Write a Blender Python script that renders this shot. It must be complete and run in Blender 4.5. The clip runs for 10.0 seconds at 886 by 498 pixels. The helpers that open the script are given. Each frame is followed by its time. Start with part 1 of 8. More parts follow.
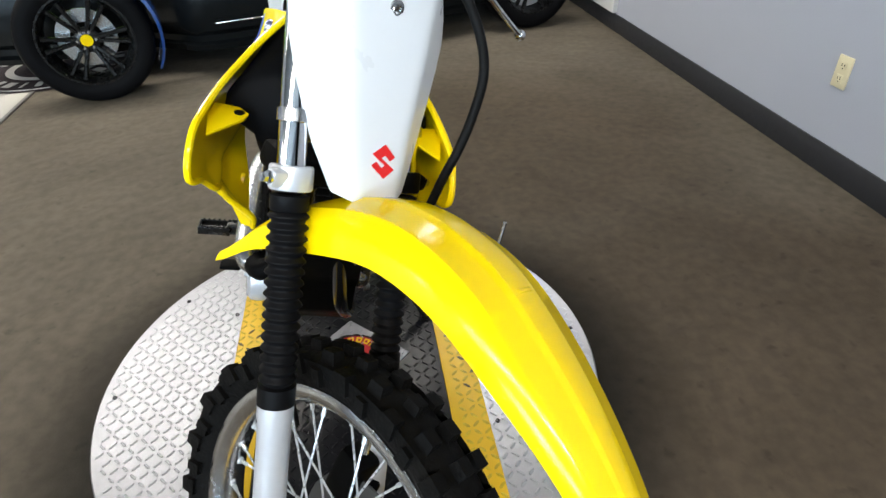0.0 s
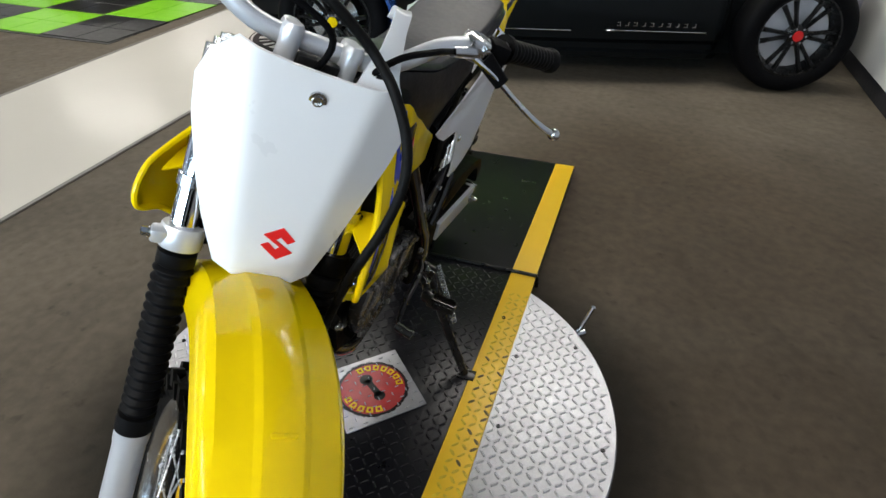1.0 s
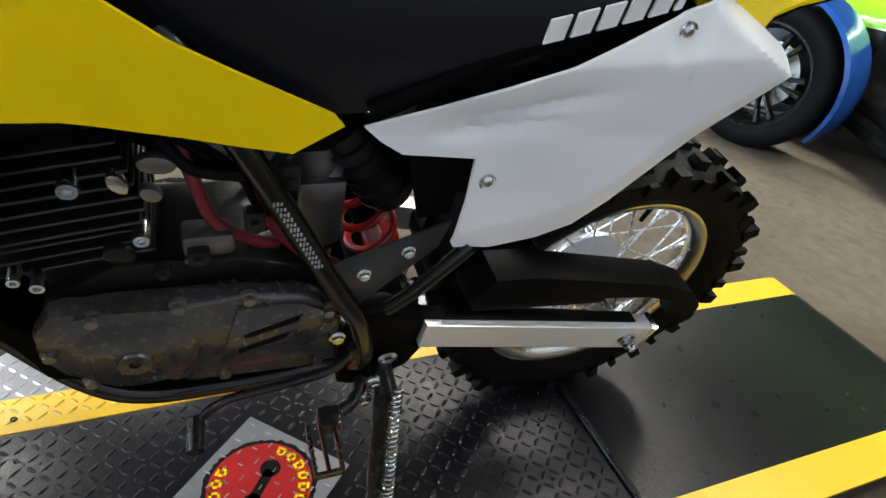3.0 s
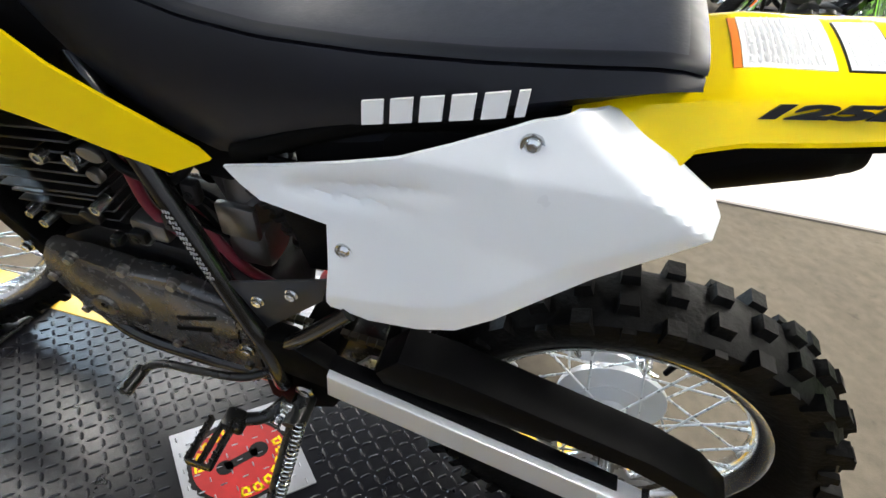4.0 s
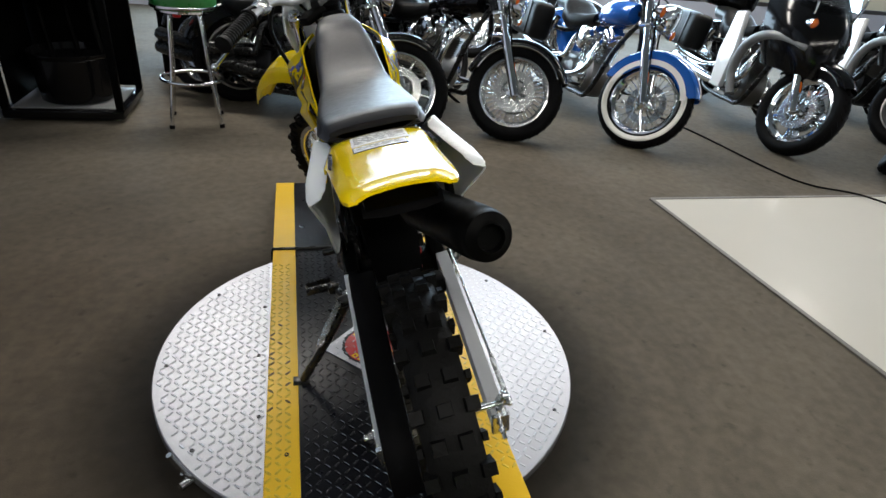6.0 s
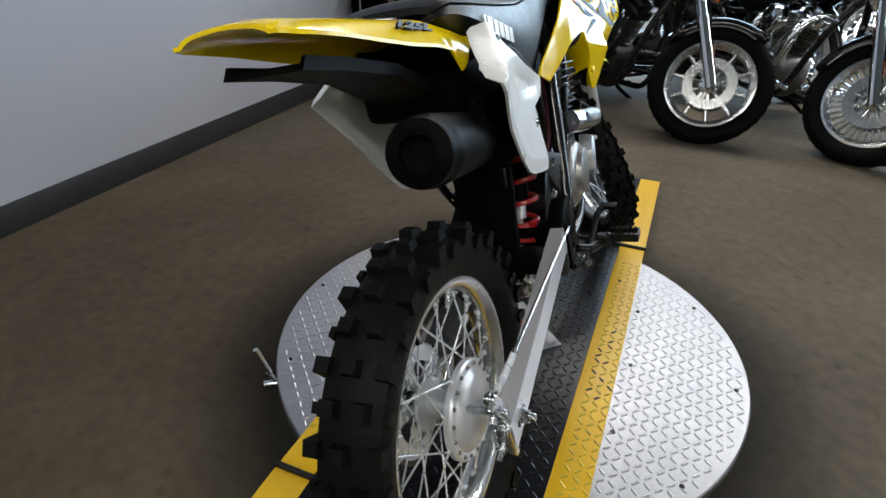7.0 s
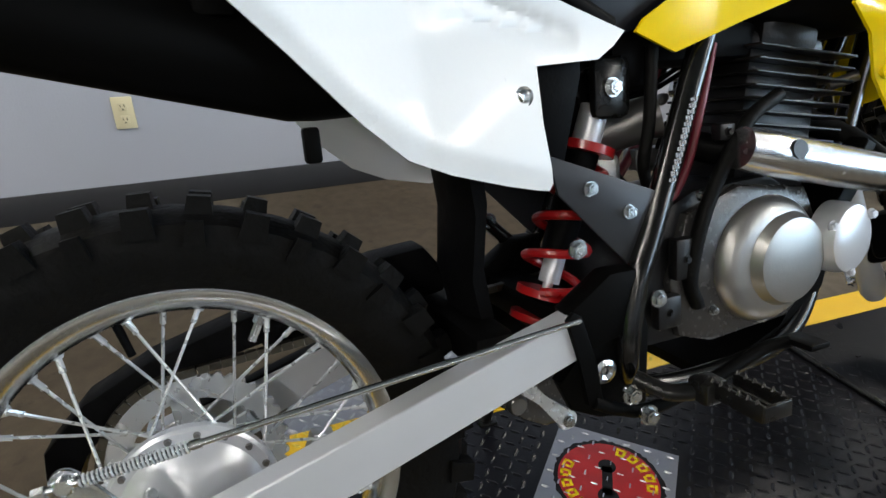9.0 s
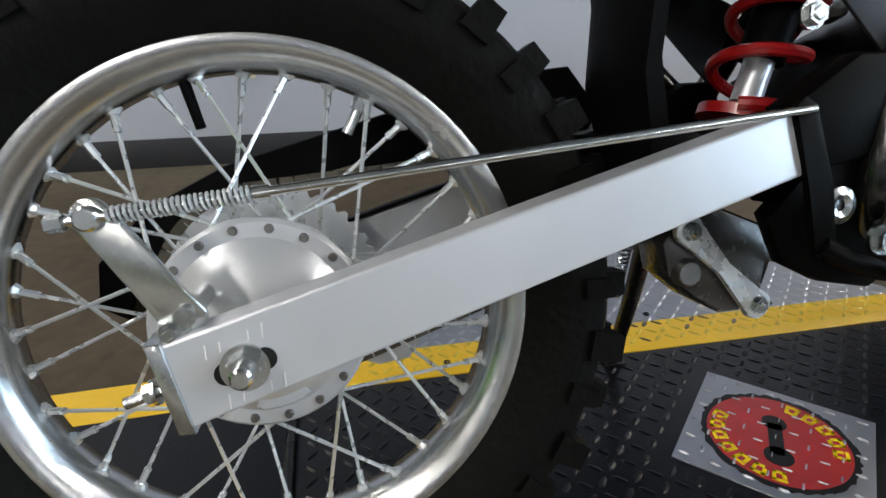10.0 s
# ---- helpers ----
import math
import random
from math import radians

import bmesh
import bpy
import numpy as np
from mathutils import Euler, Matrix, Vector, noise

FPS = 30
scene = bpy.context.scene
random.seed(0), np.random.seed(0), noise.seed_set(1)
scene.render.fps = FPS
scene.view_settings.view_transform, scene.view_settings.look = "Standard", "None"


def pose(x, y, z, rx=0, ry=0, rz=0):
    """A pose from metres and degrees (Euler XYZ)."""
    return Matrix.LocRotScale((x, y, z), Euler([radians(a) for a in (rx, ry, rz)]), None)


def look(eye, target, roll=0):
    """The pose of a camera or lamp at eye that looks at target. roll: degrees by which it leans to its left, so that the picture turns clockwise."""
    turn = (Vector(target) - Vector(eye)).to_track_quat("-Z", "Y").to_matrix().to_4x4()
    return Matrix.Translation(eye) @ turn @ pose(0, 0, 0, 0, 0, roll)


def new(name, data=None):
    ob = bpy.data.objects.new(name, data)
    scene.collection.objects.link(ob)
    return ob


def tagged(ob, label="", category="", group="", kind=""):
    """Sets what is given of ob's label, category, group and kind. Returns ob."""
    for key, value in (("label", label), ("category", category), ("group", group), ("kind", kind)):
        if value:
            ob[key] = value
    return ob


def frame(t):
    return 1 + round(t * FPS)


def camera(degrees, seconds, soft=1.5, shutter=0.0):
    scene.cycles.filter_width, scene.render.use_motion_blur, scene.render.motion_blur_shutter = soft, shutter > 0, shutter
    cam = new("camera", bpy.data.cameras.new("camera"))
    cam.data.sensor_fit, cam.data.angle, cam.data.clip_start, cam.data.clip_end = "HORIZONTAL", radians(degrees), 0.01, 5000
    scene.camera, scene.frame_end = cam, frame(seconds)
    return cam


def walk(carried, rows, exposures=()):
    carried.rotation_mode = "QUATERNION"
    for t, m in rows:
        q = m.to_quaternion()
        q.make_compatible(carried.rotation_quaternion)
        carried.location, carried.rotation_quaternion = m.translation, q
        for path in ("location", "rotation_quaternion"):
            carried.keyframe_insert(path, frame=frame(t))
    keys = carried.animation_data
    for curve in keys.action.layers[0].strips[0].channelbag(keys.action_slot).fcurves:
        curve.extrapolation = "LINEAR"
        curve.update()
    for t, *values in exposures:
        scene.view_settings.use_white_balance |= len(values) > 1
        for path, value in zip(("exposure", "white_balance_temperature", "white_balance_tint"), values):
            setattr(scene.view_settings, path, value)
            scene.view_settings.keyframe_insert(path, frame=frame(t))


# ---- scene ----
cam = camera(75.0, 10.0)

# ---- the camera's way ----
PATH = [
    (0, (-0.112, 1.057, 1.165), (-0.314, -0.554, -0.003), -2.7),
    (0.5, (-0.288, 1.005, 1.239), (-0.089, -0.616, 0.085), -1.3),
    (1, (-0.474, 0.905, 1.236), (0.033, -0.653, 0.088), 1.1),
    (1.5, (-0.59, 0.688, 1.144), (0.182, -0.774, 0.02), 2.8),
    (2, (-0.648, 0.466, 1.045), (0.359, -0.865, -0.057), 5.0),
    (2.5, (-0.656, 0.256, 0.989), (0.605, -0.851, -0.101), 7.0),
    (2.7, (-0.626, 0.158, 0.961), (0.741, -0.813, -0.13), 7.6),
    (4, (-0.578, -0.418, 1.027), (1.068, -0.131, -0.072), 8.0),
    (4.5, (-0.558, -0.701, 1.107), (0.976, 0.026, 0.049), 8.9),
    (5, (-0.591, -0.98, 1.183), (0.756, 0.108, 0.183), 10.5),
    (5.5, (-0.474, -1.243, 1.235), (0.554, 0.173, 0.266), 9.3),
    (6, (-0.199, -1.382, 1.234), (0.279, 0.291, 0.249), 5.8),
    (6.2, (-0.105, -1.352, 1.219), (0.125, 0.362, 0.215), 4.8),
    (7.3, (0.4, -1.154, 0.986), (-0.508, 0.317, -0.019), 0.1),
    (7.5, (0.438, -1.087, 0.926), (-0.631, 0.28, -0.067), -0.8),
    (8, (0.514, -0.878, 0.889), (-0.872, 0.203, -0.064), -1.8),
    (8.5, (0.566, -0.686, 0.913), (-0.989, 0.181, 0.002), -0.9),
    (9, (0.556, -0.51, 0.854), (-1.124, 0.145, -0.012), -0.2),
    (9.5, (0.49, -0.508, 0.703), (-1.269, -0.043, -0.127), -0.6),
    (10, (0.489, -0.525, 0.614), (-1.307, -0.184, -0.196), -0.6),
]
EXPOSURES = ((0.0, 0.45), (0.5, 0.12), (1.0, 0.05), (1.5, 0.08), (2.0, 0.27), (2.5, 0.58), (4.0, 1.42), (4.5, 0.9), (5.0, 0.35), (5.5, 0.08), (6.0, -0.02), (7.5, -0.1), (8.0, 0.1), (8.5, 0.22), (9.0, 0.2), (9.5, 0.12), (10.0, 0.2))
walk(cam, [(t, look(eye, target, roll)) for t, eye, target, roll in PATH], EXPOSURES)

# ---- light ----
world = bpy.data.worlds.new("world")
scene.world = world
world.use_nodes = True
sky = world.node_tree.nodes.new("ShaderNodeTexSky")
sky.sky_type, sky.sun_disc = "NISHITA", False
sky.sun_elevation, sky.sun_rotation = radians(40), radians(200)
world.node_tree.links.new(sky.outputs[0], world.node_tree.nodes["Background"].inputs[0])
world.node_tree.nodes["Background"].inputs[1].default_value = 0.12


def area_lamp(name, x, y, z, sx, sy, watts, colour, aim=(0, 0, -1)):
    data = bpy.data.lights.new(name, "AREA")
    data.shape, data.size, data.size_y, data.energy, data.color = "RECTANGLE", sx, sy, watts, colour
    ob = new(name, data)
    ob.matrix_world = look((x, y, z), (x + aim[0], y + aim[1], z + aim[2]))
    return ob


# rows of fluorescent ceiling lights, and daylight in the showroom windows
LAMPS = [(-0.5, -2.9, 62), (2.3, -2.9, 60), (5.3, -2.9, 60), (8.4, -2.9, 60), (-0.5, 3.6, 120), (2.3, 3.6, 100), (5.3, 3.6, 95), (9.7, 1.7, 80), (5.3, -7.2, 30), (8.9, -7.2, 30), (9.6, -11.5, 30)]
for x, y, watts in LAMPS:
    area_lamp("lamp", x, y, 3.22, 2.4, 0.36, watts, (1.0, 0.95, 0.87))
area_lamp("window_light", 3.5, 6.95, 1.55, 11.0, 2.1, 1000, (0.60, 0.81, 1.0), (0, -1, 0))


# ---- materials ----
def mat(name, base, rough=0.5, metal=0.0, vary=0.12, scale=8.0, bump=0.0, bump_scale=60.0, coat=0.0, base2=None, spec=0.5):
    """A surface with two scales of colour change, uneven gloss and fine relief."""
    m = bpy.data.materials.new(name)
    m.use_nodes = True
    nt = m.node_tree
    b = nt.nodes["Principled BSDF"]
    co = nt.nodes.new("ShaderNodeTexCoord")
    n1 = nt.nodes.new("ShaderNodeTexNoise")
    n1.inputs["Scale"].default_value, n1.inputs["Detail"].default_value, n1.inputs["Roughness"].default_value = scale, 8, 0.65
    nt.links.new(co.outputs["Object"], n1.inputs["Vector"])
    ramp = nt.nodes.new("ShaderNodeMix")
    ramp.data_type = "RGBA"
    lo = base2 or [c * (1 - vary) for c in base]
    hi = [min(1, c * (1 + vary)) for c in base]
    ramp.inputs[6].default_value, ramp.inputs[7].default_value = (*lo, 1), (*hi, 1)
    nt.links.new(n1.outputs["Fac"], ramp.inputs[0])
    nt.links.new(ramp.outputs[2], b.inputs["Base Color"])
    rr = nt.nodes.new("ShaderNodeMapRange")
    rr.inputs["To Min"].default_value, rr.inputs["To Max"].default_value = max(0.02, rough * 0.75), min(1, rough * 1.25)
    n2 = nt.nodes.new("ShaderNodeTexNoise")
    n2.inputs["Scale"].default_value, n2.inputs["Detail"].default_value = scale * 4, 4
    nt.links.new(co.outputs["Object"], n2.inputs["Vector"])
    nt.links.new(n2.outputs["Fac"], rr.inputs["Value"])
    nt.links.new(rr.outputs["Result"], b.inputs["Roughness"])
    b.inputs["Metallic"].default_value = metal
    b.inputs["Coat Weight"].default_value = coat
    b.inputs["Coat Roughness"].default_value = 0.06
    b.inputs["Specular IOR Level"].default_value = spec
    if bump:
        n3 = nt.nodes.new("ShaderNodeTexNoise")
        n3.inputs["Scale"].default_value, n3.inputs["Detail"].default_value = bump_scale, 6
        nt.links.new(co.outputs["Object"], n3.inputs["Vector"])
        bp = nt.nodes.new("ShaderNodeBump")
        bp.inputs["Strength"].default_value, bp.inputs["Distance"].default_value = bump, 0.004
        nt.links.new(n3.outputs["Fac"], bp.inputs["Height"])
        nt.links.new(bp.outputs["Normal"], b.inputs["Normal"])
    return m


YELLOW = mat("yellow_plastic", (0.86, 0.615, 0.002), 0.13, vary=0.04, scale=3, bump=0.015, bump_scale=60, spec=0.3)
WHITE = mat("white_plastic", (0.74, 0.76, 0.78), 0.3, vary=0.03, scale=4, bump=0.03, bump_scale=80, coat=0.2)
BLACK_PLASTIC = mat("black_plastic", (0.0032, 0.0032, 0.0036), 0.5, vary=0.3, scale=12, bump=0.08, bump_scale=300, spec=0.035)
BLACK_PAINT = mat("black_paint", (0.006, 0.006, 0.006), 0.28, vary=0.2, scale=10, bump=0.02, coat=0.08, spec=0.3)
SATIN_BLACK = mat("satin_black_frame_paint", (0.004, 0.004, 0.004), 0.18, vary=0.2, scale=10, bump=0.02, spec=0.5)
MATT_BLACK = mat("matt_black_steel", (0.002, 0.002, 0.002), 0.5, vary=0.3, scale=14, bump=0.05, bump_scale=200, spec=0.04)
RUBBER = mat("tyre_rubber", (0.0042, 0.0042, 0.0042), 0.52, vary=0.45, scale=25, bump=0.4, bump_scale=120, spec=0.08)
SEAT_TOP = mat("grey_seat_vinyl", (0.017, 0.019, 0.027), 0.42, vary=0.15, scale=20, bump=0.05, bump_scale=350, spec=0.3)
SEAT_SIDE = mat("black_seat_vinyl", (0.008, 0.009, 0.013), 0.42, vary=0.2, scale=20, spec=0.2)
ALU = mat("brushed_aluminium", (0.58, 0.59, 0.60), 0.25, metal=1.0, vary=0.06, scale=10)
ALU_PAINT = mat("silver_paint", (0.60, 0.62, 0.66), 0.33, metal=0.45, vary=0.05, scale=15)
CHROME = mat("chrome", (0.78, 0.79, 0.8), 0.09, metal=1.0, vary=0.05, scale=20)
STEEL = mat("zinc_steel", (0.55, 0.57, 0.58), 0.24, metal=1.0, vary=0.06, scale=12)
BRIGHT_ZINC = mat("bright_zinc_plate", (0.66, 0.69, 0.72), 0.28, metal=0.6, vary=0.06, scale=12)
CASTING = mat("engine_casting", (0.20, 0.195, 0.19), 0.36, metal=0.9, vary=0.1, scale=30, bump=0.12, bump_scale=260)
DARK_CASTING = mat("dark_engine_casting", (0.013, 0.013, 0.014), 0.38, metal=0.5, vary=0.25, scale=30, bump=0.12, bump_scale=260)
RED_PAINT = mat("red_spring_paint", (0.34, 0.008, 0.010), 0.3, vary=0.12, scale=20, coat=0.3)
MAROON_HOSE = mat("maroon_hose", (0.15, 0.008, 0.02), 0.45, vary=0.2, scale=30)
RED_DECAL = mat("red_decal", (0.72, 0.015, 0.015), 0.35, vary=0.05)
BLUE_DECAL = mat("blue_decal", (0.012, 0.045, 0.42), 0.3, vary=0.05, coat=0.2)
BLACK_DECAL = mat("black_decal", (0.007, 0.006, 0.006), 0.35, vary=0.2, spec=0.2)
WHITE_DECAL = mat("white_decal", (0.75, 0.75, 0.75), 0.4, vary=0.05)
PALE_PRINT = mat("pale_grey_print", (0.42, 0.42, 0.43), 0.5, vary=0.1)
GREY_DECAL = mat("grey_print", (0.28, 0.28, 0.3), 0.5, vary=0.1)
ORANGE_DECAL = mat("orange_decal", (0.75, 0.2, 0.02), 0.4, vary=0.05)


def part(name, bm, material, parent=None, label="", smooth=40):
    """Links a bmesh as one mesh object under a thing or a part."""
    me = bpy.data.meshes.new(name)
    bmesh.ops.recalc_face_normals(bm, faces=bm.faces)
    for fc in bm.faces:
        fc.smooth = len(fc.verts) <= 4
    bm.to_mesh(me)
    bm.free()
    me.set_sharp_from_angle(angle=radians(smooth))
    me.materials.append(material)
    ob = new(name, me)
    if parent:
        ob.parent = parent
    if label:
        ob["label"] = label
    return ob


def empty(name, m=None, label="", category="", group="", kind=""):
    ob = new(name)
    ob.empty_display_size = 0.1
    if m is not None:
        ob.matrix_world = m
    return tagged(ob, label, category, group, kind)


def box(bm, c, s, m=None, bevel=0.0, seg=2):
    """A box of size s about c, bevelled, then moved by m."""
    r = bmesh.ops.create_cube(bm, size=1)
    vs = r["verts"]
    bmesh.ops.scale(bm, vec=s, verts=vs)
    bmesh.ops.translate(bm, vec=c, verts=vs)
    if bevel:
        es = {e for v in vs for e in v.link_edges}
        r = bmesh.ops.bevel(bm, geom=list(es), offset=bevel, segments=seg, affect="EDGES", profile=0.5)
        vs = list({v for v in r["verts"]} | {v for v in vs if v.is_valid})
    if m is not None:
        bmesh.ops.transform(bm, matrix=m, verts=vs)
    return vs


def rod(bm, a, b, r, r2=None, n=12, cap=True):
    """A round bar from a to b."""
    a, b = Vector(a), Vector(b)
    d = b - a
    m = Matrix.Translation((a + b) / 2) @ d.to_track_quat("Z", "Y").to_matrix().to_4x4()
    return bmesh.ops.create_cone(bm, cap_ends=cap, segments=n, radius1=r, radius2=r if r2 is None else r2, depth=d.length, matrix=m)["verts"]


def lathe(bm, profile, m=None, n=48, closed=False, arc=1.0):
    """Turns (radius, along) pairs about the local x axis."""
    rings = []
    m = m or Matrix()
    steps = n if arc >= 1 else n + 1
    for k in range(steps):
        a = 2 * math.pi * arc * k / n
        rings.append([bm.verts.new(m @ Vector((h, r * math.cos(a), r * math.sin(a)))) for r, h in profile])
    for k in range(n):
        p, q = rings[k], rings[(k + 1) % steps]
        for j in range(len(profile) if closed else len(profile) - 1):
            i2 = (j + 1) % len(profile)
            try:
                bm.faces.new((p[j], p[i2], q[i2], q[j]))
            except ValueError:
                pass
    bmesh.ops.remove_doubles(bm, verts=[v for r in rings for v in r], dist=1e-6)


def spline(points, per=8):
    """A smooth line through points (Catmull-Rom)."""
    p = [Vector(q) for q in points]
    if len(p) < 3:
        return p
    ext = [2 * p[0] - p[1], *p, 2 * p[-1] - p[-2]]
    out = []
    for k in range(1, len(ext) - 2):
        a, b, c, d = ext[k - 1 : k + 3]
        for s in range(per):
            t = s / per
            out.append(0.5 * (2 * b + (c - a) * t + (2 * a - 5 * b + 4 * c - d) * t * t + (3 * b - a - 3 * c + d) * t**3))
    out.append(p[-1])
    return out


def tube(bm, points, r, n=10, per=8, smooth=True, cap=True):
    """A round tube along points; r is one radius or one for each given point."""
    line = spline(points, per) if smooth else [Vector(q) for q in points]
    rs = [r] * len(line) if isinstance(r, (int, float)) else [float(v) for v in np.interp(np.linspace(0, len(r) - 1, len(line)), range(len(r)), r)]
    up, rings = None, []
    for k, c in enumerate(line):
        t = (line[min(k + 1, len(line) - 1)] - line[max(k - 1, 0)]).normalized()
        if up is None:
            up = t.orthogonal().normalized()
        up = (up - t * up.dot(t)).normalized()
        side = t.cross(up)
        rings.append([bm.verts.new(c + rs[k] * (math.cos(2 * math.pi * j / n) * up + math.sin(2 * math.pi * j / n) * side)) for j in range(n)])
    for p, q in zip(rings, rings[1:]):
        for j in range(n):
            bm.faces.new((p[j], p[(j + 1) % n], q[(j + 1) % n], q[j]))
    if cap:
        bm.faces.new(rings[0][::-1])
        bm.faces.new(rings[-1])
    return rings


def loft(bm, sections, cap=True, close=True):
    """A skin through sections, each a list of as many points."""
    rows = [[bm.verts.new(p) for p in s] for s in sections]
    n = len(rows[0])
    for p, q in zip(rows, rows[1:]):
        for j in range(n if close else n - 1):
            bm.faces.new((p[j], p[(j + 1) % n], q[(j + 1) % n], q[j]))
    if cap and close:
        bm.faces.new(rows[0][::-1])
        bm.faces.new(rows[-1])
    return rows


def plate(bm, outline, thick, place, bevel=0.0):
    """A flat plate: outline of (u, v), thickened along w; place(u, v, w) gives the point."""
    a = [bm.verts.new(place(u, v, -thick / 2)) for u, v in outline]
    b = [bm.verts.new(place(u, v, thick / 2)) for u, v in outline]
    f1, f2 = bm.faces.new(a[::-1]), bm.faces.new(b)
    n = len(a)
    for j in range(n):
        bm.faces.new((a[j], a[(j + 1) % n], b[(j + 1) % n], b[j]))
    if bevel:
        es = [e for fc in (f1, f2) for e in fc.edges]
        bmesh.ops.bevel(bm, geom=es, offset=bevel, segments=2, affect="EDGES", profile=0.5)


def hex_bolt(bm, c, axis, r=0.007, h=0.007, flange=True):
    c, axis = Vector(c), Vector(axis).normalized()
    if flange:
        rod(bm, c, c + axis * h * 0.35, r * 1.32, n=16)
    rod(bm, c, c + axis * h, r, n=6)
    rod(bm, c + axis * h, c + axis * h * 1.12, r * 0.7, r * 0.55, n=6)


def sheet(name, outline, z, material, thick=0.01, label="", category="", kind=""):
    bm = bmesh.new()
    plate(bm, outline, thick, lambda u, v, w: (u, v, z - thick / 2 + w))
    return tagged(part(name, bm, material), label, category, "", kind)


# ---- the room ----
CARPET = mat("brown_carpet", (0.097, 0.082, 0.062), 0.85, vary=0.14, scale=2.2, bump=0.2, bump_scale=200, spec=0.2)
WALL_PAINT = mat("grey_wall_paint", (0.39, 0.41, 0.475), 0.6, vary=0.03, scale=2, bump=0.15, bump_scale=160)
BASE_RUBBER = mat("dark_cove_base", (0.022, 0.023, 0.027), 0.5, vary=0.15, scale=10)
TILE = mat("polished_cream_tile", (0.50, 0.48, 0.43), 0.19, vary=0.05, scale=0.8, spec=0.15)
JOINT = mat("dark_metal_joint", (0.12, 0.11, 0.10), 0.5, vary=0.2, scale=10)
CEILING_WHITE = mat("grey_ceiling_board", (0.13, 0.13, 0.13), 0.8, vary=0.04, scale=3)
DOOR_WHITE = mat("white_door_paint", (0.72, 0.72, 0.70), 0.45, vary=0.03, scale=4)
FRAME_DARK = mat("bronze_window_frame", (0.05, 0.045, 0.04), 0.4, metal=0.6, vary=0.1, scale=10)


def stain_and_shade(material):
    """The turntable's shade painted as a dark ring, browner patches, the car's shade, and paler specks in the pile."""
    nt = material.node_tree
    b = nt.nodes["Principled BSDF"]
    old = b.inputs["Base Color"].links[0].from_socket
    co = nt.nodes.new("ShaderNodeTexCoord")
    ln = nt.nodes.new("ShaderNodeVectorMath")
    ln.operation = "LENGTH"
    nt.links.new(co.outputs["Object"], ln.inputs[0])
    # shade round the disc's edge, painted into the pile as a soft ring
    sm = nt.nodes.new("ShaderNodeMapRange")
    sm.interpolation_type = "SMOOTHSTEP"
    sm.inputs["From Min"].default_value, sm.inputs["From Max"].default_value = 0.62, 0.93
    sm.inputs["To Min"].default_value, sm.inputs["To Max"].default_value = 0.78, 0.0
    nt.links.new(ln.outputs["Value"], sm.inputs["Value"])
    big = nt.nodes.new("ShaderNodeTexNoise")
    big.inputs["Scale"].default_value, big.inputs["Detail"].default_value = 1.1, 5
    nt.links.new(co.outputs["Object"], big.inputs["Vector"])
    fleck = nt.nodes.new("ShaderNodeTexNoise")
    fleck.inputs["Scale"].default_value, fleck.inputs["Detail"].default_value = 24.0, 9
    nt.links.new(co.outputs["Object"], fleck.inputs["Vector"])
    r2 = nt.nodes.new("ShaderNodeMapRange")
    r2.inputs["From Min"].default_value, r2.inputs["From Max"].default_value = 0.35, 0.65
    r2.inputs["To Min"].default_value, r2.inputs["To Max"].default_value = 0.86, 1.09
    nt.links.new(fleck.outputs["Fac"], r2.inputs["Value"])
    r3 = nt.nodes.new("ShaderNodeMapRange")
    r3.inputs["From Min"].default_value, r3.inputs["From Max"].default_value = 0.3, 0.7
    r3.inputs["To Min"].default_value, r3.inputs["To Max"].default_value = 0.82, 1.15
    nt.links.new(big.outputs["Fac"], r3.inputs["Value"])
    # sparse dark scuffs
    spot = nt.nodes.new("ShaderNodeTexNoise")
    spot.inputs["Scale"].default_value, spot.inputs["Detail"].default_value = 19.0, 4
    nt.links.new(co.outputs["Object"], spot.inputs["Vector"])
    r4 = nt.nodes.new("ShaderNodeMapRange")
    r4.inputs["From Min"].default_value, r4.inputs["From Max"].default_value = 0.62, 0.74
    r4.inputs["To Min"].default_value, r4.inputs["To Max"].default_value = 1.0, 0.70
    nt.links.new(spot.outputs["Fac"], r4.inputs["Value"])
    m0 = nt.nodes.new("ShaderNodeMath")
    m0.operation = "MULTIPLY"
    nt.links.new(r2.outputs["Result"], m0.inputs[0])
    nt.links.new(r4.outputs["Result"], m0.inputs[1])
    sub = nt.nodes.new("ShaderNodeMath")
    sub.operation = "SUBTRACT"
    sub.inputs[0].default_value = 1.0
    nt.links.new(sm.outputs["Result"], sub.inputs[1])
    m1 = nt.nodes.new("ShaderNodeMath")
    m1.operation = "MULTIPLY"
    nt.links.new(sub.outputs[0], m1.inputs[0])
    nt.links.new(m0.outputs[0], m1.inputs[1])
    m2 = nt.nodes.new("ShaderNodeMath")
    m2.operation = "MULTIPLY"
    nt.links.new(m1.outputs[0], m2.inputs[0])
    # arcs trodden round the turntable
    sep = nt.nodes.new("ShaderNodeSeparateXYZ")
    nt.links.new(co.outputs["Object"], sep.inputs[0])
    ang = nt.nodes.new("ShaderNodeMath")
    ang.operation = "ARCTAN2"
    nt.links.new(sep.outputs["Y"], ang.inputs[0])
    nt.links.new(sep.outputs["X"], ang.inputs[1])
    polar = nt.nodes.new("ShaderNodeCombineXYZ")
    far = nt.nodes.new("ShaderNodeMath")
    far.operation = "MULTIPLY"
    far.inputs[1].default_value = 4.5
    nt.links.new(ln.outputs["Value"], far.inputs[0])
    nt.links.new(far.outputs[0], polar.inputs["X"])
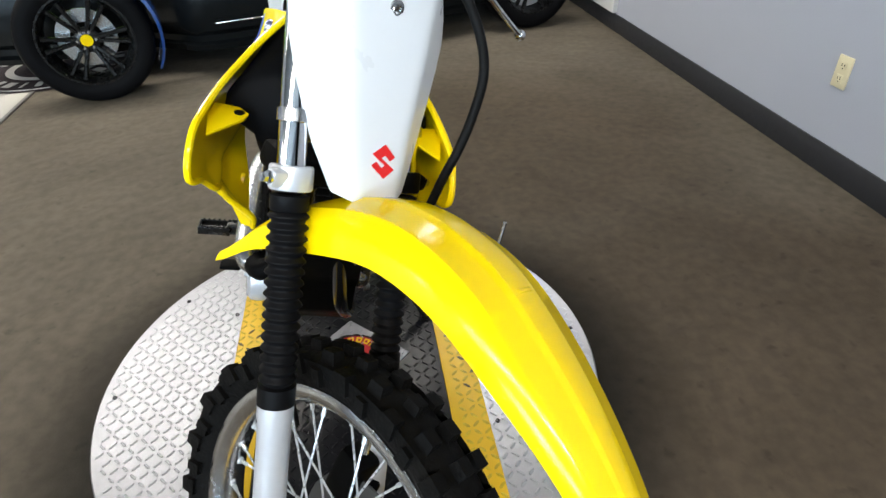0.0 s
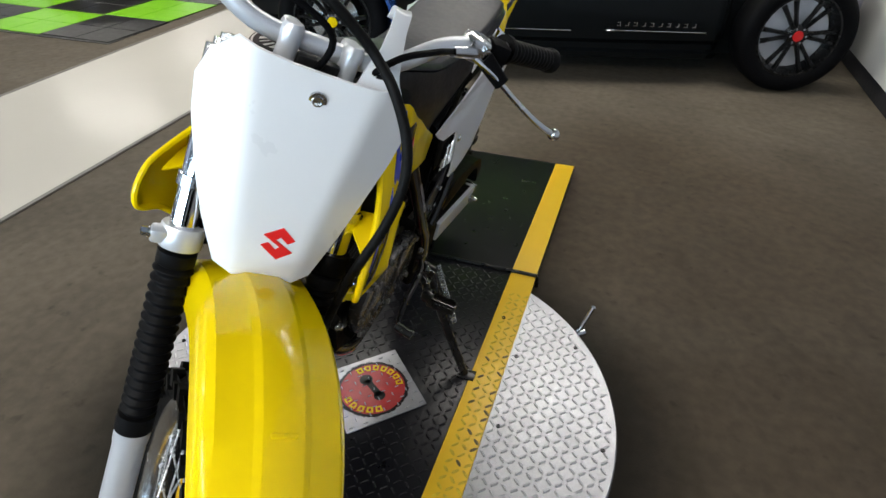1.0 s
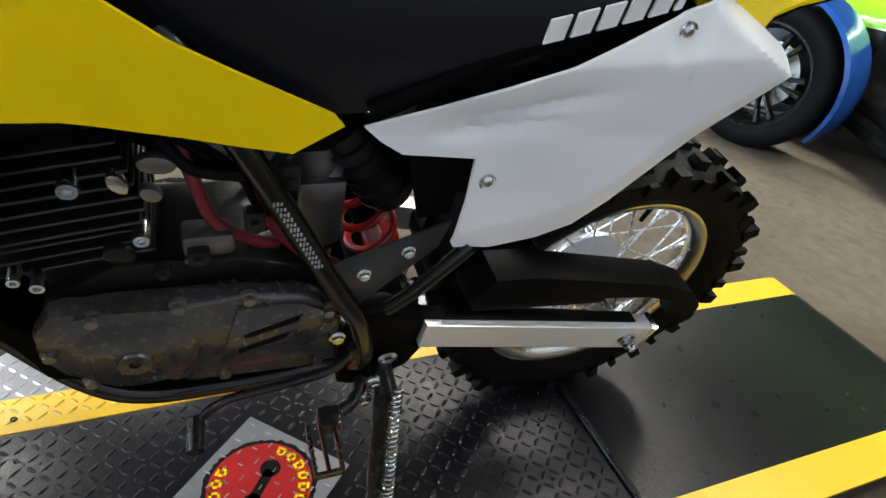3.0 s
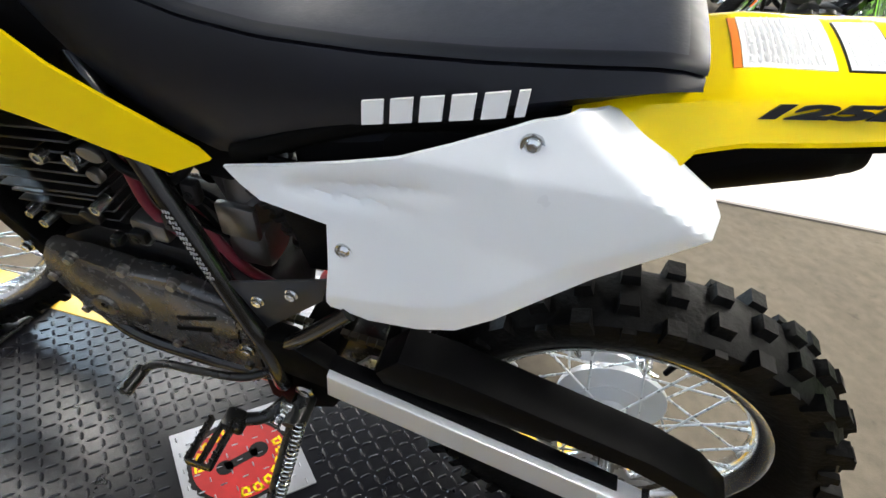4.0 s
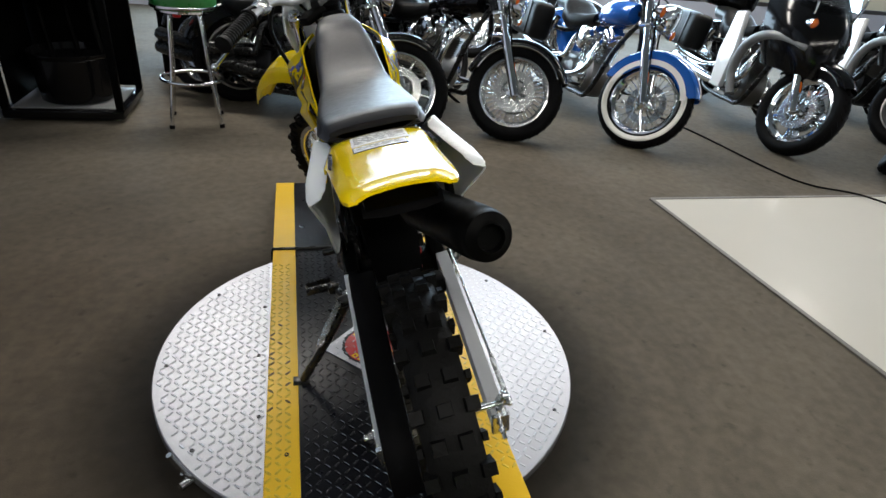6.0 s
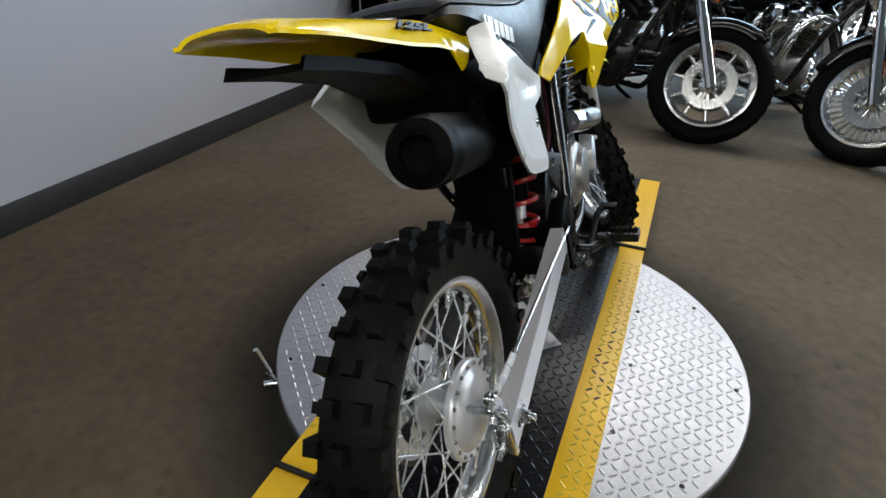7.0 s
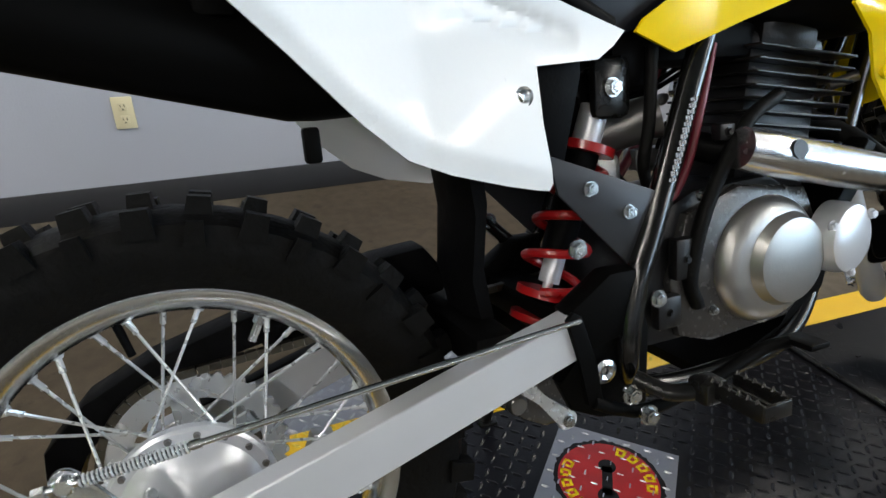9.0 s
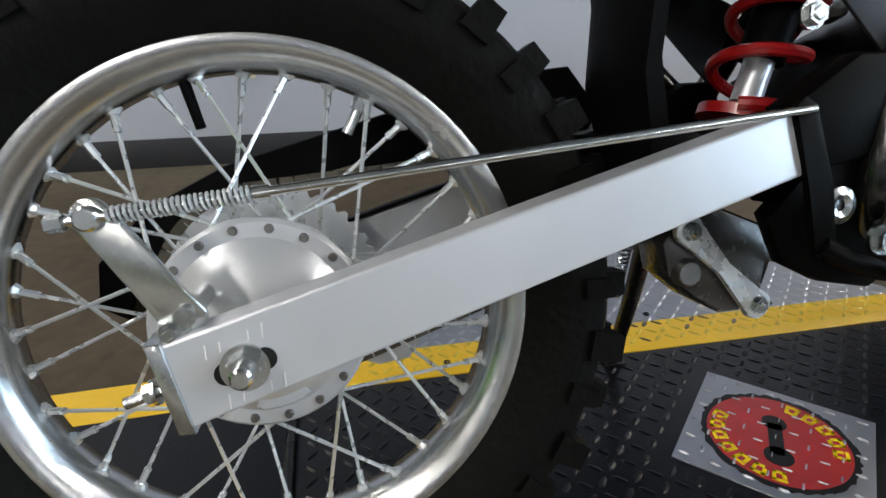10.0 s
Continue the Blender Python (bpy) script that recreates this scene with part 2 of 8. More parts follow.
    nt.links.new(ang.outputs[0], polar.inputs["Y"])
    arcs = nt.nodes.new("ShaderNodeTexNoise")
    arcs.inputs["Scale"].default_value, arcs.inputs["Detail"].default_value, arcs.inputs["Distortion"].default_value = 2.2, 8, 1.5
    nt.links.new(polar.outputs[0], arcs.inputs["Vector"])
    r5 = nt.nodes.new("ShaderNodeMapRange")
    r5.inputs["From Min"].default_value, r5.inputs["From Max"].default_value = 0.3, 0.7
    r5.inputs["To Min"].default_value, r5.inputs["To Max"].default_value = 0.92, 1.06
    nt.links.new(arcs.outputs["Fac"], r5.inputs["Value"])
    m3 = nt.nodes.new("ShaderNodeMath")
    m3.operation = "MULTIPLY"
    nt.links.new(r3.outputs["Result"], m3.inputs[0])
    nt.links.new(r5.outputs["Result"], m3.inputs[1])
    nt.links.new(m3.outputs[0], m2.inputs[1])
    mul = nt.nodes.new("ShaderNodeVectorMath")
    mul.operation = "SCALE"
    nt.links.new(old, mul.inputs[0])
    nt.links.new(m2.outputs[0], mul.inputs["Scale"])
    # browner patch between turntable and wall, and the car's shade painted as a second
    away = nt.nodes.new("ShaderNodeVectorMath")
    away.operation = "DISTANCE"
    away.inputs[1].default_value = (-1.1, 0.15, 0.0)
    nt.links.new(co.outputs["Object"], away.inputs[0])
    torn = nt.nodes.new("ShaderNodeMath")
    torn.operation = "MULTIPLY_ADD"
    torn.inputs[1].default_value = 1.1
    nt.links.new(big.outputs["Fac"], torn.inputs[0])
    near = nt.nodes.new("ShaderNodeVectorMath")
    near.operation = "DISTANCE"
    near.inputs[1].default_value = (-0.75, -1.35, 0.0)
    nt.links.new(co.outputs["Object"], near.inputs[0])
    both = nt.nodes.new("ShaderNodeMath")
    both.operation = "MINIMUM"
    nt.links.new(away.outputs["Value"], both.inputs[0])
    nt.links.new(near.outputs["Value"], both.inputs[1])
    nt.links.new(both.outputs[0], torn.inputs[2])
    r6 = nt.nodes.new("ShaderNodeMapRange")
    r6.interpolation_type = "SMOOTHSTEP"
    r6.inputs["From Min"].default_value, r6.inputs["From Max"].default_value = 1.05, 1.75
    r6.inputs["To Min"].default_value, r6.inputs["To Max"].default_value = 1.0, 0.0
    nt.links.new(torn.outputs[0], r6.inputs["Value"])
    patch_and_shade = nt.nodes.new("ShaderNodeMix")
    patch_and_shade.data_type, patch_and_shade.blend_type = "RGBA", "MULTIPLY"
    patch_and_shade.inputs[7].default_value = (0.70, 0.64, 0.58, 1)
    nt.links.new(r6.outputs["Result"], patch_and_shade.inputs[0])
    nt.links.new(mul.outputs[0], patch_and_shade.inputs[6])
    nt.links.new(patch_and_shade.outputs[2], b.inputs["Base Color"])


stain_and_shade(CARPET)
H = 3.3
sheet("floor", [(-6.1, -13.1), (11.1, -13.1), (11.1, 7.1), (-6.1, 7.1)], 0.0, CARPET, 0.1, "worn grey-brown carpet with faint dark stains and painted-in shade", "floor", "structure")
sheet("tile_floor", [(1.69, 1.165), (1.85, -2.6), (1.98, -6.99), (3.2, -6.99), (3.0, -1.9), (2.93, -0.4), (2.88, 0.125), (10.99, 0.0), (10.99, 1.05)], 0.005, TILE, 0.005, "polished cream floor tile with glossy reflections", "floor", "structure")
bm = bmesh.new()
for a, b in (((1.69, 1.165), (1.85, -2.6)), ((1.85, -2.6), (1.98, -6.99)), ((1.69, 1.165), (10.99, 1.05)), ((2.88, 0.125), (10.99, 0.0)), ((2.88, 0.125), (3.0, -1.9)), ((3.0, -1.9), (3.2, -6.99))):
    a, b = Vector((*a, 0.0)), Vector((*b, 0.0))
    d = (b - a).normalized()
    box(bm, ((b - a).length / 2, 0, 0.004), ((b - a).length, 0.022, 0.008), Matrix.Translation(a) @ Matrix.Rotation(math.atan2(d.y, d.x), 4, "Z"))
tagged(part("trim", bm, JOINT), "dark metal strip between carpet and tile", "floor trim", "", "structure")


def wall(name, a, b, h, thick, material, label, holes=()):
    """An upright wall from a to b with holes (along0, along1, z0, z1)."""
    a, b = Vector((*a, 0)), Vector((*b, 0))
    d = (b - a).normalized()
    nrm = Vector((-d.y, d.x, 0))
    length = (b - a).length
    m = Matrix.Translation(a) @ Matrix.Rotation(math.atan2(d.y, d.x), 4, "Z")
    bm = bmesh.new()
    xs = 0.0
    for x0, x1, z0, z1 in sorted(holes):
        box(bm, ((xs + x0) / 2, thick / 2, h / 2 - 0.02), (x0 - xs, thick, h + 0.04), m)
        box(bm, ((x0 + x1) / 2, thick / 2, z0 / 2 - 0.01), (x1 - x0, thick, z0 + 0.02), m)
        box(bm, ((x0 + x1) / 2, thick / 2, (z1 + h) / 2), (x1 - x0, thick, h - z1), m)
        xs = x1
    box(bm, ((xs + length) / 2, thick / 2, h / 2 - 0.02), (length - xs, thick, h + 0.04), m)
    return tagged(part(name, bm, material), label, "wall", "", "structure")


wall("wall_west", (-1.885, -13.0), (-1.885, 2.49), H, 0.14, WALL_PAINT, "smooth blue-grey painted wall above a dark cove base")
wall("wall_recess", (-2.03, 2.49), (-6.0, 2.49), H, 0.12, WALL_PAINT, "blue-grey painted return wall")
wall("wall_far_west", (-6.0, 2.49), (-6.0, 7.0), H, 0.12, WALL_PAINT, "blue-grey painted side wall")
# never in view: added to shut the room's south end
wall("wall_south", (11.0, -13.0), (-1.9, -13.0), H, 0.14, WALL_PAINT, "unseen blue-grey end wall added to close the room")
wall("wall_east", (11.0, 7.0), (11.0, -13.0), H, 0.14, WALL_PAINT, "blue-grey painted far wall")
panes = [(1.0 + k * 2.4, 1.0 + k * 2.4 + 2.2, 0.5, 2.6) for k in range(6)]
wall("wall_north", (-6.0, 7.0), (11.0, 7.0), H, 0.14, WALL_PAINT, "showroom front wall with large windows", [(x0 + 3, x1 + 3, z0, z1) for x0, x1, z0, z1 in panes if x1 + 3 < 16.9])
for x0, x1, z0, z1 in panes:
    if x1 + 3 >= 16.9:
        continue
    bm = bmesh.new()
    for x in (x0 + 0.03, (x0 + x1) / 2, x1 - 0.03):
        box(bm, (x - 3, 7.07, (z0 + z1) / 2), (0.06, 0.08, z1 - z0))
    for z in (z0 + 0.03, z1 - 0.03):
        box(bm, ((x0 + x1) / 2 - 3, 7.07, z), (x1 - x0, 0.078, 0.06))
    tagged(part("window_1", bm, FRAME_DARK), "dark bronze framed showroom window", "window", "", "structure")
bm = bmesh.new()
box(bm, (-1.8815, -5.3, 0.056), (0.008, 15.36, 0.112), bevel=0.002)
box(bm, (-1.958, 2.4965, 0.056), (0.142, 0.008, 0.112))
tagged(part("baseboard", bm, BASE_RUBBER), "dark rubber cove base along the wall", "baseboard", "", "structure")
bm = bmesh.new()
box(bm, (-1.878, 2.485, 1.71), (0.022, 0.022, 3.17))
tagged(part("corner_trim", bm, DOOR_WHITE), "white corner bead on the wall end", "trim", "", "structure")
bm = bmesh.new()
box(bm, (-1.868, -3.42, 1.12), (0.034, 1.08, 2.0), bevel=0.004)
box(bm, (-1.858, -3.42, 1.5), (0.02, 0.7, 0.8), bevel=0.006)
box(bm, (-1.858, -3.42, 0.6), (0.02, 0.7, 0.6), bevel=0.006)
tagged(part("door_1", bm, DOOR_WHITE), "white painted panel door in the grey wall", "door", "", "structure")
bm = bmesh.new()
box(bm, (2.5, -3.0, H + 0.05), (17.3, 20.3, 0.1))
tagged(part("ceiling", bm, CEILING_WHITE), "dull grey showroom ceiling", "ceiling", "", "structure")

# wall socket
IVORY = mat("ivory_plastic", (0.70, 0.63, 0.42), 0.35, vary=0.04, scale=20)
bm = bmesh.new()
box(bm, (-1.8805, -0.83, 0.385), (0.009, 0.072, 0.118), bevel=0.004)
socket = tagged(part("wall_socket", bm, IVORY), "ivory double wall socket on the grey wall", "wall socket")
for dz in (-0.024, 0.024):
    bm = bmesh.new()
    box(bm, (-1.8755, -0.83, 0.385 + dz), (0.004, 0.03, 0.03), bevel=0.0015)
    part("outlet_face", bm, IVORY, socket)
    bm = bmesh.new()
    for dy in (-0.0065, 0.0065):
        box(bm, (-1.8735, -0.83 + dy, 0.388 + dz), (0.0006, 0.0024, 0.010))
    rod(bm, (-1.8737, -0.83, 0.375 + dz), (-1.8733, -0.83, 0.375 + dz), 0.0028, n=10)
    part("slot", bm, BLACK_PLASTIC, socket)

# ceiling lights
GLOW = bpy.data.materials.new("lamp_diffuser")
GLOW.use_nodes = True
GLOW.node_tree.nodes["Principled BSDF"].inputs["Emission Color"].default_value = (1, 0.98, 0.95, 1)
GLOW.node_tree.nodes["Principled BSDF"].inputs["Emission Strength"].default_value = 6.0
for x, y, watts in LAMPS:
    fix = empty("ceiling_light", Matrix.Translation((x, y, H)), "long white fluorescent ceiling light", "ceiling light", "ceiling lights")
    bm = bmesh.new()
    for dx, dy, sx, sy in ((0, 0.2, 2.44, 0.04), (0, -0.2, 2.44, 0.04), (1.2, 0, 0.04, 0.36), (-1.2, 0, 0.04, 0.36)):
        box(bm, (dx, dy, -0.04), (sx, sy, 0.08))
    part("frame", bm, CEILING_WHITE, fix)
    bm = bmesh.new()
    box(bm, (0, 0, -0.03), (2.36, 0.36, 0.02))
    part("diffuser", bm, GLOW, fix)
# ---- turntable ----
DECK_Z = 0.085
PLATE = mat("diamond_plate_aluminium", (0.345, 0.35, 0.375), 0.42, metal=1.0, vary=0.10, scale=9, bump=0.08, bump_scale=120)
TREAD_BRIGHT = mat("polished_tread_bars", (0.41, 0.42, 0.45), 0.42, metal=1.0, vary=0.1, scale=30)
DECK_BLACK = mat("black_deck_paint", (0.0035, 0.0036, 0.0055), 0.3, vary=0.3, scale=6, bump=0.12, bump_scale=180, spec=0.24)
DECK_YELLOW = mat("yellow_deck_paint", (0.68, 0.42, 0.008), 0.42, vary=0.10, scale=10, bump=0.1, bump_scale=180)
WORN_TREAD = mat("worn_yellow_tread", (0.60, 0.37, 0.01), 0.4, vary=0.9, scale=45, base2=(0.05, 0.04, 0.02))
SCUFFED = mat("scuffed_dark_tread", (0.09, 0.065, 0.02), 0.4, vary=0.5, scale=60)
BASE_BLACK = mat("turntable_base", (0.015, 0.015, 0.015), 0.6, vary=0.2, scale=10)
turntable = empty("turntable", None, "round diamond-plate motorcycle turntable with black and yellow deck", "turntable")
R_DISC = 0.61
HINGE, F_END, R_END = 0.612, 1.335, -1.535
LIP_Z = 0.056
bm = bmesh.new()
lathe(bm, [(0, -0.03), (R_DISC - 0.004, -0.03), (R_DISC, -0.026), (R_DISC, -0.003), (R_DISC - 0.003, 0.0), (0, 0.0)], Matrix.Translation((0, 0, DECK_Z - 0.004)) @ Matrix.Rotation(-math.pi / 2, 4, "Y"), 128)
disc = part("disc", bm, PLATE, turntable, "aluminium diamond-plate disc")
bm = bmesh.new()
lathe(bm, [(0, -0.085), (0.42, -0.085), (0.42, -0.034), (0, -0.034)], Matrix.Translation((0, 0, DECK_Z)) @ Matrix.Rotation(-math.pi / 2, 4, "Y"), 64)
part("base", bm, BASE_BLACK, turntable, "black steel turntable base")


def bars(inside, z_at, pitch=0.0225, length=0.0245, height=0.0014):
    """Raised tread bars of diamond plate, set crosswise in turn, as one mesh."""
    verts, faces = [], []
    n = int(1.6 / pitch)
    for i in range(-n, n + 1):
        for j in range(-n, n + 1):
            x, y = i * pitch, j * pitch
            if not inside(x, y):
                continue
            a = radians(45) if (i + j) % 2 else radians(-45)
            c, s = math.cos(a), math.sin(a)
            base = len(verts)
            for u, v, h in ((-0.5, 0, 0), (-0.2, -1, 0), (0.2, -1, 0), (0.5, 0, 0), (0.2, 1, 0), (-0.2, 1, 0), (-0.28, 0, 1), (0.28, 0, 1)):
                px, py = u * length, v * length * 0.19
                wx, wy = x + c * px - s * py, y + s * px + c * py
                verts.append((wx, wy, z_at(wx, wy) + (height if h else -0.0004)))
            for f in ((0, 1, 6), (1, 2, 7, 6), (2, 3, 7), (3, 4, 7), (4, 5, 6, 7), (5, 0, 6)):
                faces.append([base + k for k in f])
    me = bpy.data.meshes.new("treads")
    me.from_pydata(verts, [], faces)
    return me


def tread_part(name, me, material, parent, label):
    me.materials.append(material)
    ob = new(name, me)
    ob.parent = parent
    return tagged(ob, label, "", "", "stuff")


W_IN, W_OUT = 0.219, 0.302
flat = lambda x, y: DECK_Z
ramp_z = lambda x, y: DECK_Z - (DECK_Z - LIP_Z) * max(0.0, (y - HINGE) / (F_END - HINGE))
tread_part("disc_treads", bars(lambda x, y: math.hypot(x, y) < R_DISC - 0.016 and abs(x) > W_OUT + 0.012, lambda x, y: DECK_Z - 0.004), TREAD_BRIGHT, disc, "raised bright tread bars")
bm = bmesh.new()
box(bm, (0, 0, DECK_Z - 0.0035), (2 * W_IN, 2 * HINGE - 0.008, 0.007), bevel=0.0015)
deck = part("deck", bm, DECK_BLACK, turntable, "black painted diamond-plate deck")
tread_part("deck_treads", bars(lambda x, y: abs(x) < W_IN - 0.01 and abs(y) < HINGE - 0.015 and not (abs(x - 0.003) + abs(y) < 0.163), flat), DECK_BLACK, deck, "raised black tread bars")
for s in (-1, 1):
    bm = bmesh.new()
    box(bm, (s * (W_IN + W_OUT) / 2, 0, DECK_Z - 0.003), (W_OUT - W_IN - 0.001, 2 * HINGE - 0.008, 0.008), bevel=0.002)
    strip = part("edge_strip", bm, DECK_YELLOW, turntable, "yellow painted deck edge")
    on_strip = lambda x, y: W_IN + 0.008 < s * x < W_OUT - 0.008 and abs(y) < HINGE - 0.1
    scuffed = lambda x, y: (math.sin(1298.98 * x + 7823.3 * y + 3 * s) * 437.5) % 1.0 > 0.55 + 0.75 * abs(y + 0.03) / 0.36
    tread_part("strip_treads", bars(lambda x, y: on_strip(x, y) and not scuffed(x, y), lambda x, y: DECK_Z + 0.001), WORN_TREAD, strip, "worn yellow tread bars")
    tread_part("scuffed_treads", bars(lambda x, y: on_strip(x, y) and scuffed(x, y), lambda x, y: DECK_Z + 0.001), SCUFFED, strip, "tread bars scuffed dark by tyres")


def ramp(name, y0, y1, treaded):
    """A hinged end ramp: black sheet, two yellow edges bent down at the tip, side flanges."""
    sgn = 1 if y1 > y0 else -1
    root = None
    for x0, x1, material, pn, lab in ((-W_IN, W_IN, DECK_BLACK, name, "black painted end ramp"), (-W_OUT, -W_IN - 0.001, DECK_YELLOW, "ramp_edge", "yellow ramp edge"), (W_IN + 0.001, W_OUT, DECK_YELLOW, "ramp_edge", "yellow ramp edge")):
        bm = bmesh.new()
        line = [(y0 + sgn * 0.006, DECK_Z), (y1 - sgn * 0.045, LIP_Z + 0.006), (y1 - sgn * 0.02, LIP_Z), (y1, LIP_Z - 0.018)]
        loft(bm, [[Vector((x0, y, z)), Vector((x1, y, z)), Vector((x1, y, z - 0.006)), Vector((x0, y, z - 0.006))] for y, z in line])
        if root is None:
            root = part(pn, bm, material, turntable, lab)
        else:
            part(pn, bm, material, root, lab)
    for s in (-1, 1):
        bm = bmesh.new()
        x = s * (W_OUT - 0.002)
        loft(bm, [[Vector((x - 0.002, y, z - 0.006)), Vector((x + 0.002, y, z - 0.006)), Vector((x + 0.002, y, z - 0.032)), Vector((x - 0.002, y, z - 0.032))] for y, z in ((y0, DECK_Z), (y1 - sgn * 0.03, LIP_Z))])
        part("side_flange", bm, BASE_BLACK, root, "black steel side flange")
    for s in (-1, 1):
        bm = bmesh.new()
        box(bm, (s * 0.2, y1 - sgn * 0.16, 0.022), (0.04, 0.04, 0.044), bevel=0.004)
        part("ramp_foot", bm, BASE_BLACK, root)
    if treaded:
        tread_part("ramp_treads", bars(lambda x, y: abs(x) < W_IN - 0.01 and y0 + 0.02 < y < y1 - 0.06, ramp_z), DECK_BLACK, root, "raised black tread bars")
    return root


ramp("front_ramp", HINGE, F_END, True)
ramp("rear_ramp", -HINGE, R_END, False)
for s in (-1, 1):
    bm = bmesh.new()
    rod(bm, (-W_OUT - 0.004, s * HINGE, DECK_Z + 0.003), (W_OUT + 0.004, s * HINGE, DECK_Z + 0.003), 0.0065, n=12)
    rod(bm, (-W_OUT - 0.002, s * HINGE, DECK_Z + 0.003), (-W_OUT - 0.004, s * HINGE, DECK_Z - 0.04), 0.0065, n=10)
    part("hinge_rod", bm, BLACK_PAINT, turntable, "black steel hinge rod")
for x, y in ((-0.33, 0.002), (-0.32, -0.242), (-0.32, 0.245), (-0.578, -0.012), (-0.47, -0.33), (-0.47, 0.33), (0.33, 0.0), (0.32, -0.242), (0.32, 0.245), (0.578, 0.012), (0.47, 0.33), (0.47, -0.33), (-0.25, -0.38), (0.25, 0.38)):
    bm = bmesh.new()
    z = DECK_Z - (0.0045 if abs(x) > W_OUT else -0.0005)
    lathe(bm, [(0.0, 0.0012), (0.0028, 0.0012), (0.003, 0.003), (0.005, 0.0028), (0.006, 0.0)], Matrix.Translation((x, y, z)) @ Matrix.Rotation(-math.pi / 2, 4, "Y"), 14)
    part("screw", bm, DARK_CASTING, turntable)
bm = bmesh.new()
rod(bm, (-0.462, -0.402, 0.072), (-0.478, -0.409, 0.10), 0.006, n=10)
rod(bm, (-0.474, -0.406, 0.098), (-0.496, -0.416, 0.17), 0.0065, n=12)
rod(bm, (-0.45, -0.39, 0.066), (-0.485, -0.42, 0.066), 0.01, n=12)
part("lock_pin", bm, STEEL, turntable, "zinc lever of the turntable lock")
for a in (3.6, 4.0, 0.4, 2.2):
    bm = bmesh.new()
    c = Vector((0.585 * math.cos(a), 0.585 * math.sin(a), 0))
    rod(bm, c + Vector((0, 0, 0.0)), c + Vector((0, 0, 0.012)), 0.022, 0.018, n=16)
    rod(bm, c + Vector((0, 0, 0.01)), c + Vector((0, 0, 0.06)), 0.006, n=10)
    part("levelling_foot", bm, STEEL, turntable)

# maker's plate on the deck
half = 0.2095 / 2
bm = bmesh.new()
spin = Matrix.Translation((0.003, 0, DECK_Z + 0.0016)) @ Matrix.Rotation(radians(45), 4, "Z")
box(bm, (0, 0, 0), (2 * half, 2 * half, 0.003), spin, bevel=0.0006, seg=1)
badge = tagged(part("badge_plate", bm, PLATE, turntable), "small aluminium plate with a round red printed badge")
top = DECK_Z + 0.0032


def badge_disc(name, r0, r1, z, material, a0=0.0, a1=2 * math.pi, n=60, ragged=0.0):
    rnd = random.Random(int(r1 * 1e4))
    bm = bmesh.new()
    rows = []
    for k in range(n + 1):
        a = a0 + (a1 - a0) * k / n
        rr = r1 + rnd.uniform(-ragged, ragged)
        rows.append([Vector((0.003 + r * math.cos(a), r * math.sin(a), z + h)) for r, h in ((r0, 0.0004), (rr, 0.0004), (rr, 0), (r0, 0))])
    loft(bm, rows)
    return part(name, bm, material, badge)


badge_disc("badge_edge", 0.0, 0.091, top, BLACK_DECAL, ragged=0.0025, n=90)
badge_disc("badge_field", 0.0, 0.083, top + 0.0004, mat("badge_red", (0.40, 0.008, 0.008), 0.35, vary=0.5, scale=18, base2=(0.16, 0.008, 0.008)))
BADGE_YELLOW = mat("badge_yellow", (0.85, 0.62, 0.005), 0.4, vary=0.05, spec=0.2)
for centre, n, span in ((-math.pi / 2, 7, radians(124)), (math.pi / 2, 5, radians(92))):
    for k in range(n):
        a = centre - span / 2 + span * (k + 0.5) / n
        # plain strokes: an upright with cross bars
        h = span / n * 0.36
        bm = bmesh.new()
        for a0, a1, r0, r1 in ((a - h, a - h * 0.45, 0.061, 0.079), (a - h, a + h, 0.0745, 0.079), (a - h, a + h * (0.6 if k % 2 else 1.0), 0.061, 0.0655), (a + h * 0.4, a + h, 0.066 if k % 3 else 0.061, 0.079 if k % 2 else 0.073)):
            loft(bm, [[Vector((0.003 + r * math.cos(t), r * math.sin(t), top + z)) for r, z in ((r0, 0.0004), (r1, 0.0004), (r1, 0.0012), (r0, 0.0012))] for t in np.linspace(a0, a1, 4)])
        part("badge_mark", bm, BADGE_YELLOW, badge)
bm = bmesh.new()
for x, y, r in ((-0.026, 0.016, 0.015), (0.028, -0.02, 0.017)):
    rod(bm, (0.003 + x, y, top + 0.0008), (0.003 + x, y, top + 0.0014), r, n=24)
box(bm, (0, 0, 0), (0.062, 0.017, 0.0006), Matrix.Translation((0.003, -0.002, top + 0.0011)) @ Matrix.Rotation(radians(-35), 4, "Z"))
part("badge_figure", bm, BLACK_DECAL, badge)
tread_part("badge_treads", bars(lambda x, y: abs(x - 0.003) + abs(y) < 0.140, lambda x, y: top - 0.0006, pitch=0.026, length=0.016, height=0.0028), TREAD_BRIGHT, badge, "fine raised bars")
# ---- the off-road motorcycle: x to its right, y ahead, z up ----
LEAN = 13.35
bike = empty("motorcycle", Matrix.Translation((0.1235, 0, DECK_Z)) @ pose(0, 0, 0, 0, -LEAN, 0),
             "yellow and white off-road motorcycle leaning on its side stand", "motorcycle")
RAKE = radians(23.8)
HEAD = Vector((0, 0.4603, 0.6))
AXIS = Vector((0, -math.sin(RAKE), math.cos(RAKE)))
AHEAD = Vector((0, math.cos(RAKE), math.sin(RAKE)))
STEER = Matrix.Translation(HEAD) @ Matrix.Rotation(radians(38.9), 4, AXIS) @ Matrix.Translation(-HEAD)


def fork_point(x, h, o=0.0483):
    """A point of the front end before it is steered: x across, h up the steering axis, o ahead of it."""
    return HEAD + AXIS * h + AHEAD * o + Vector((x, 0, 0))


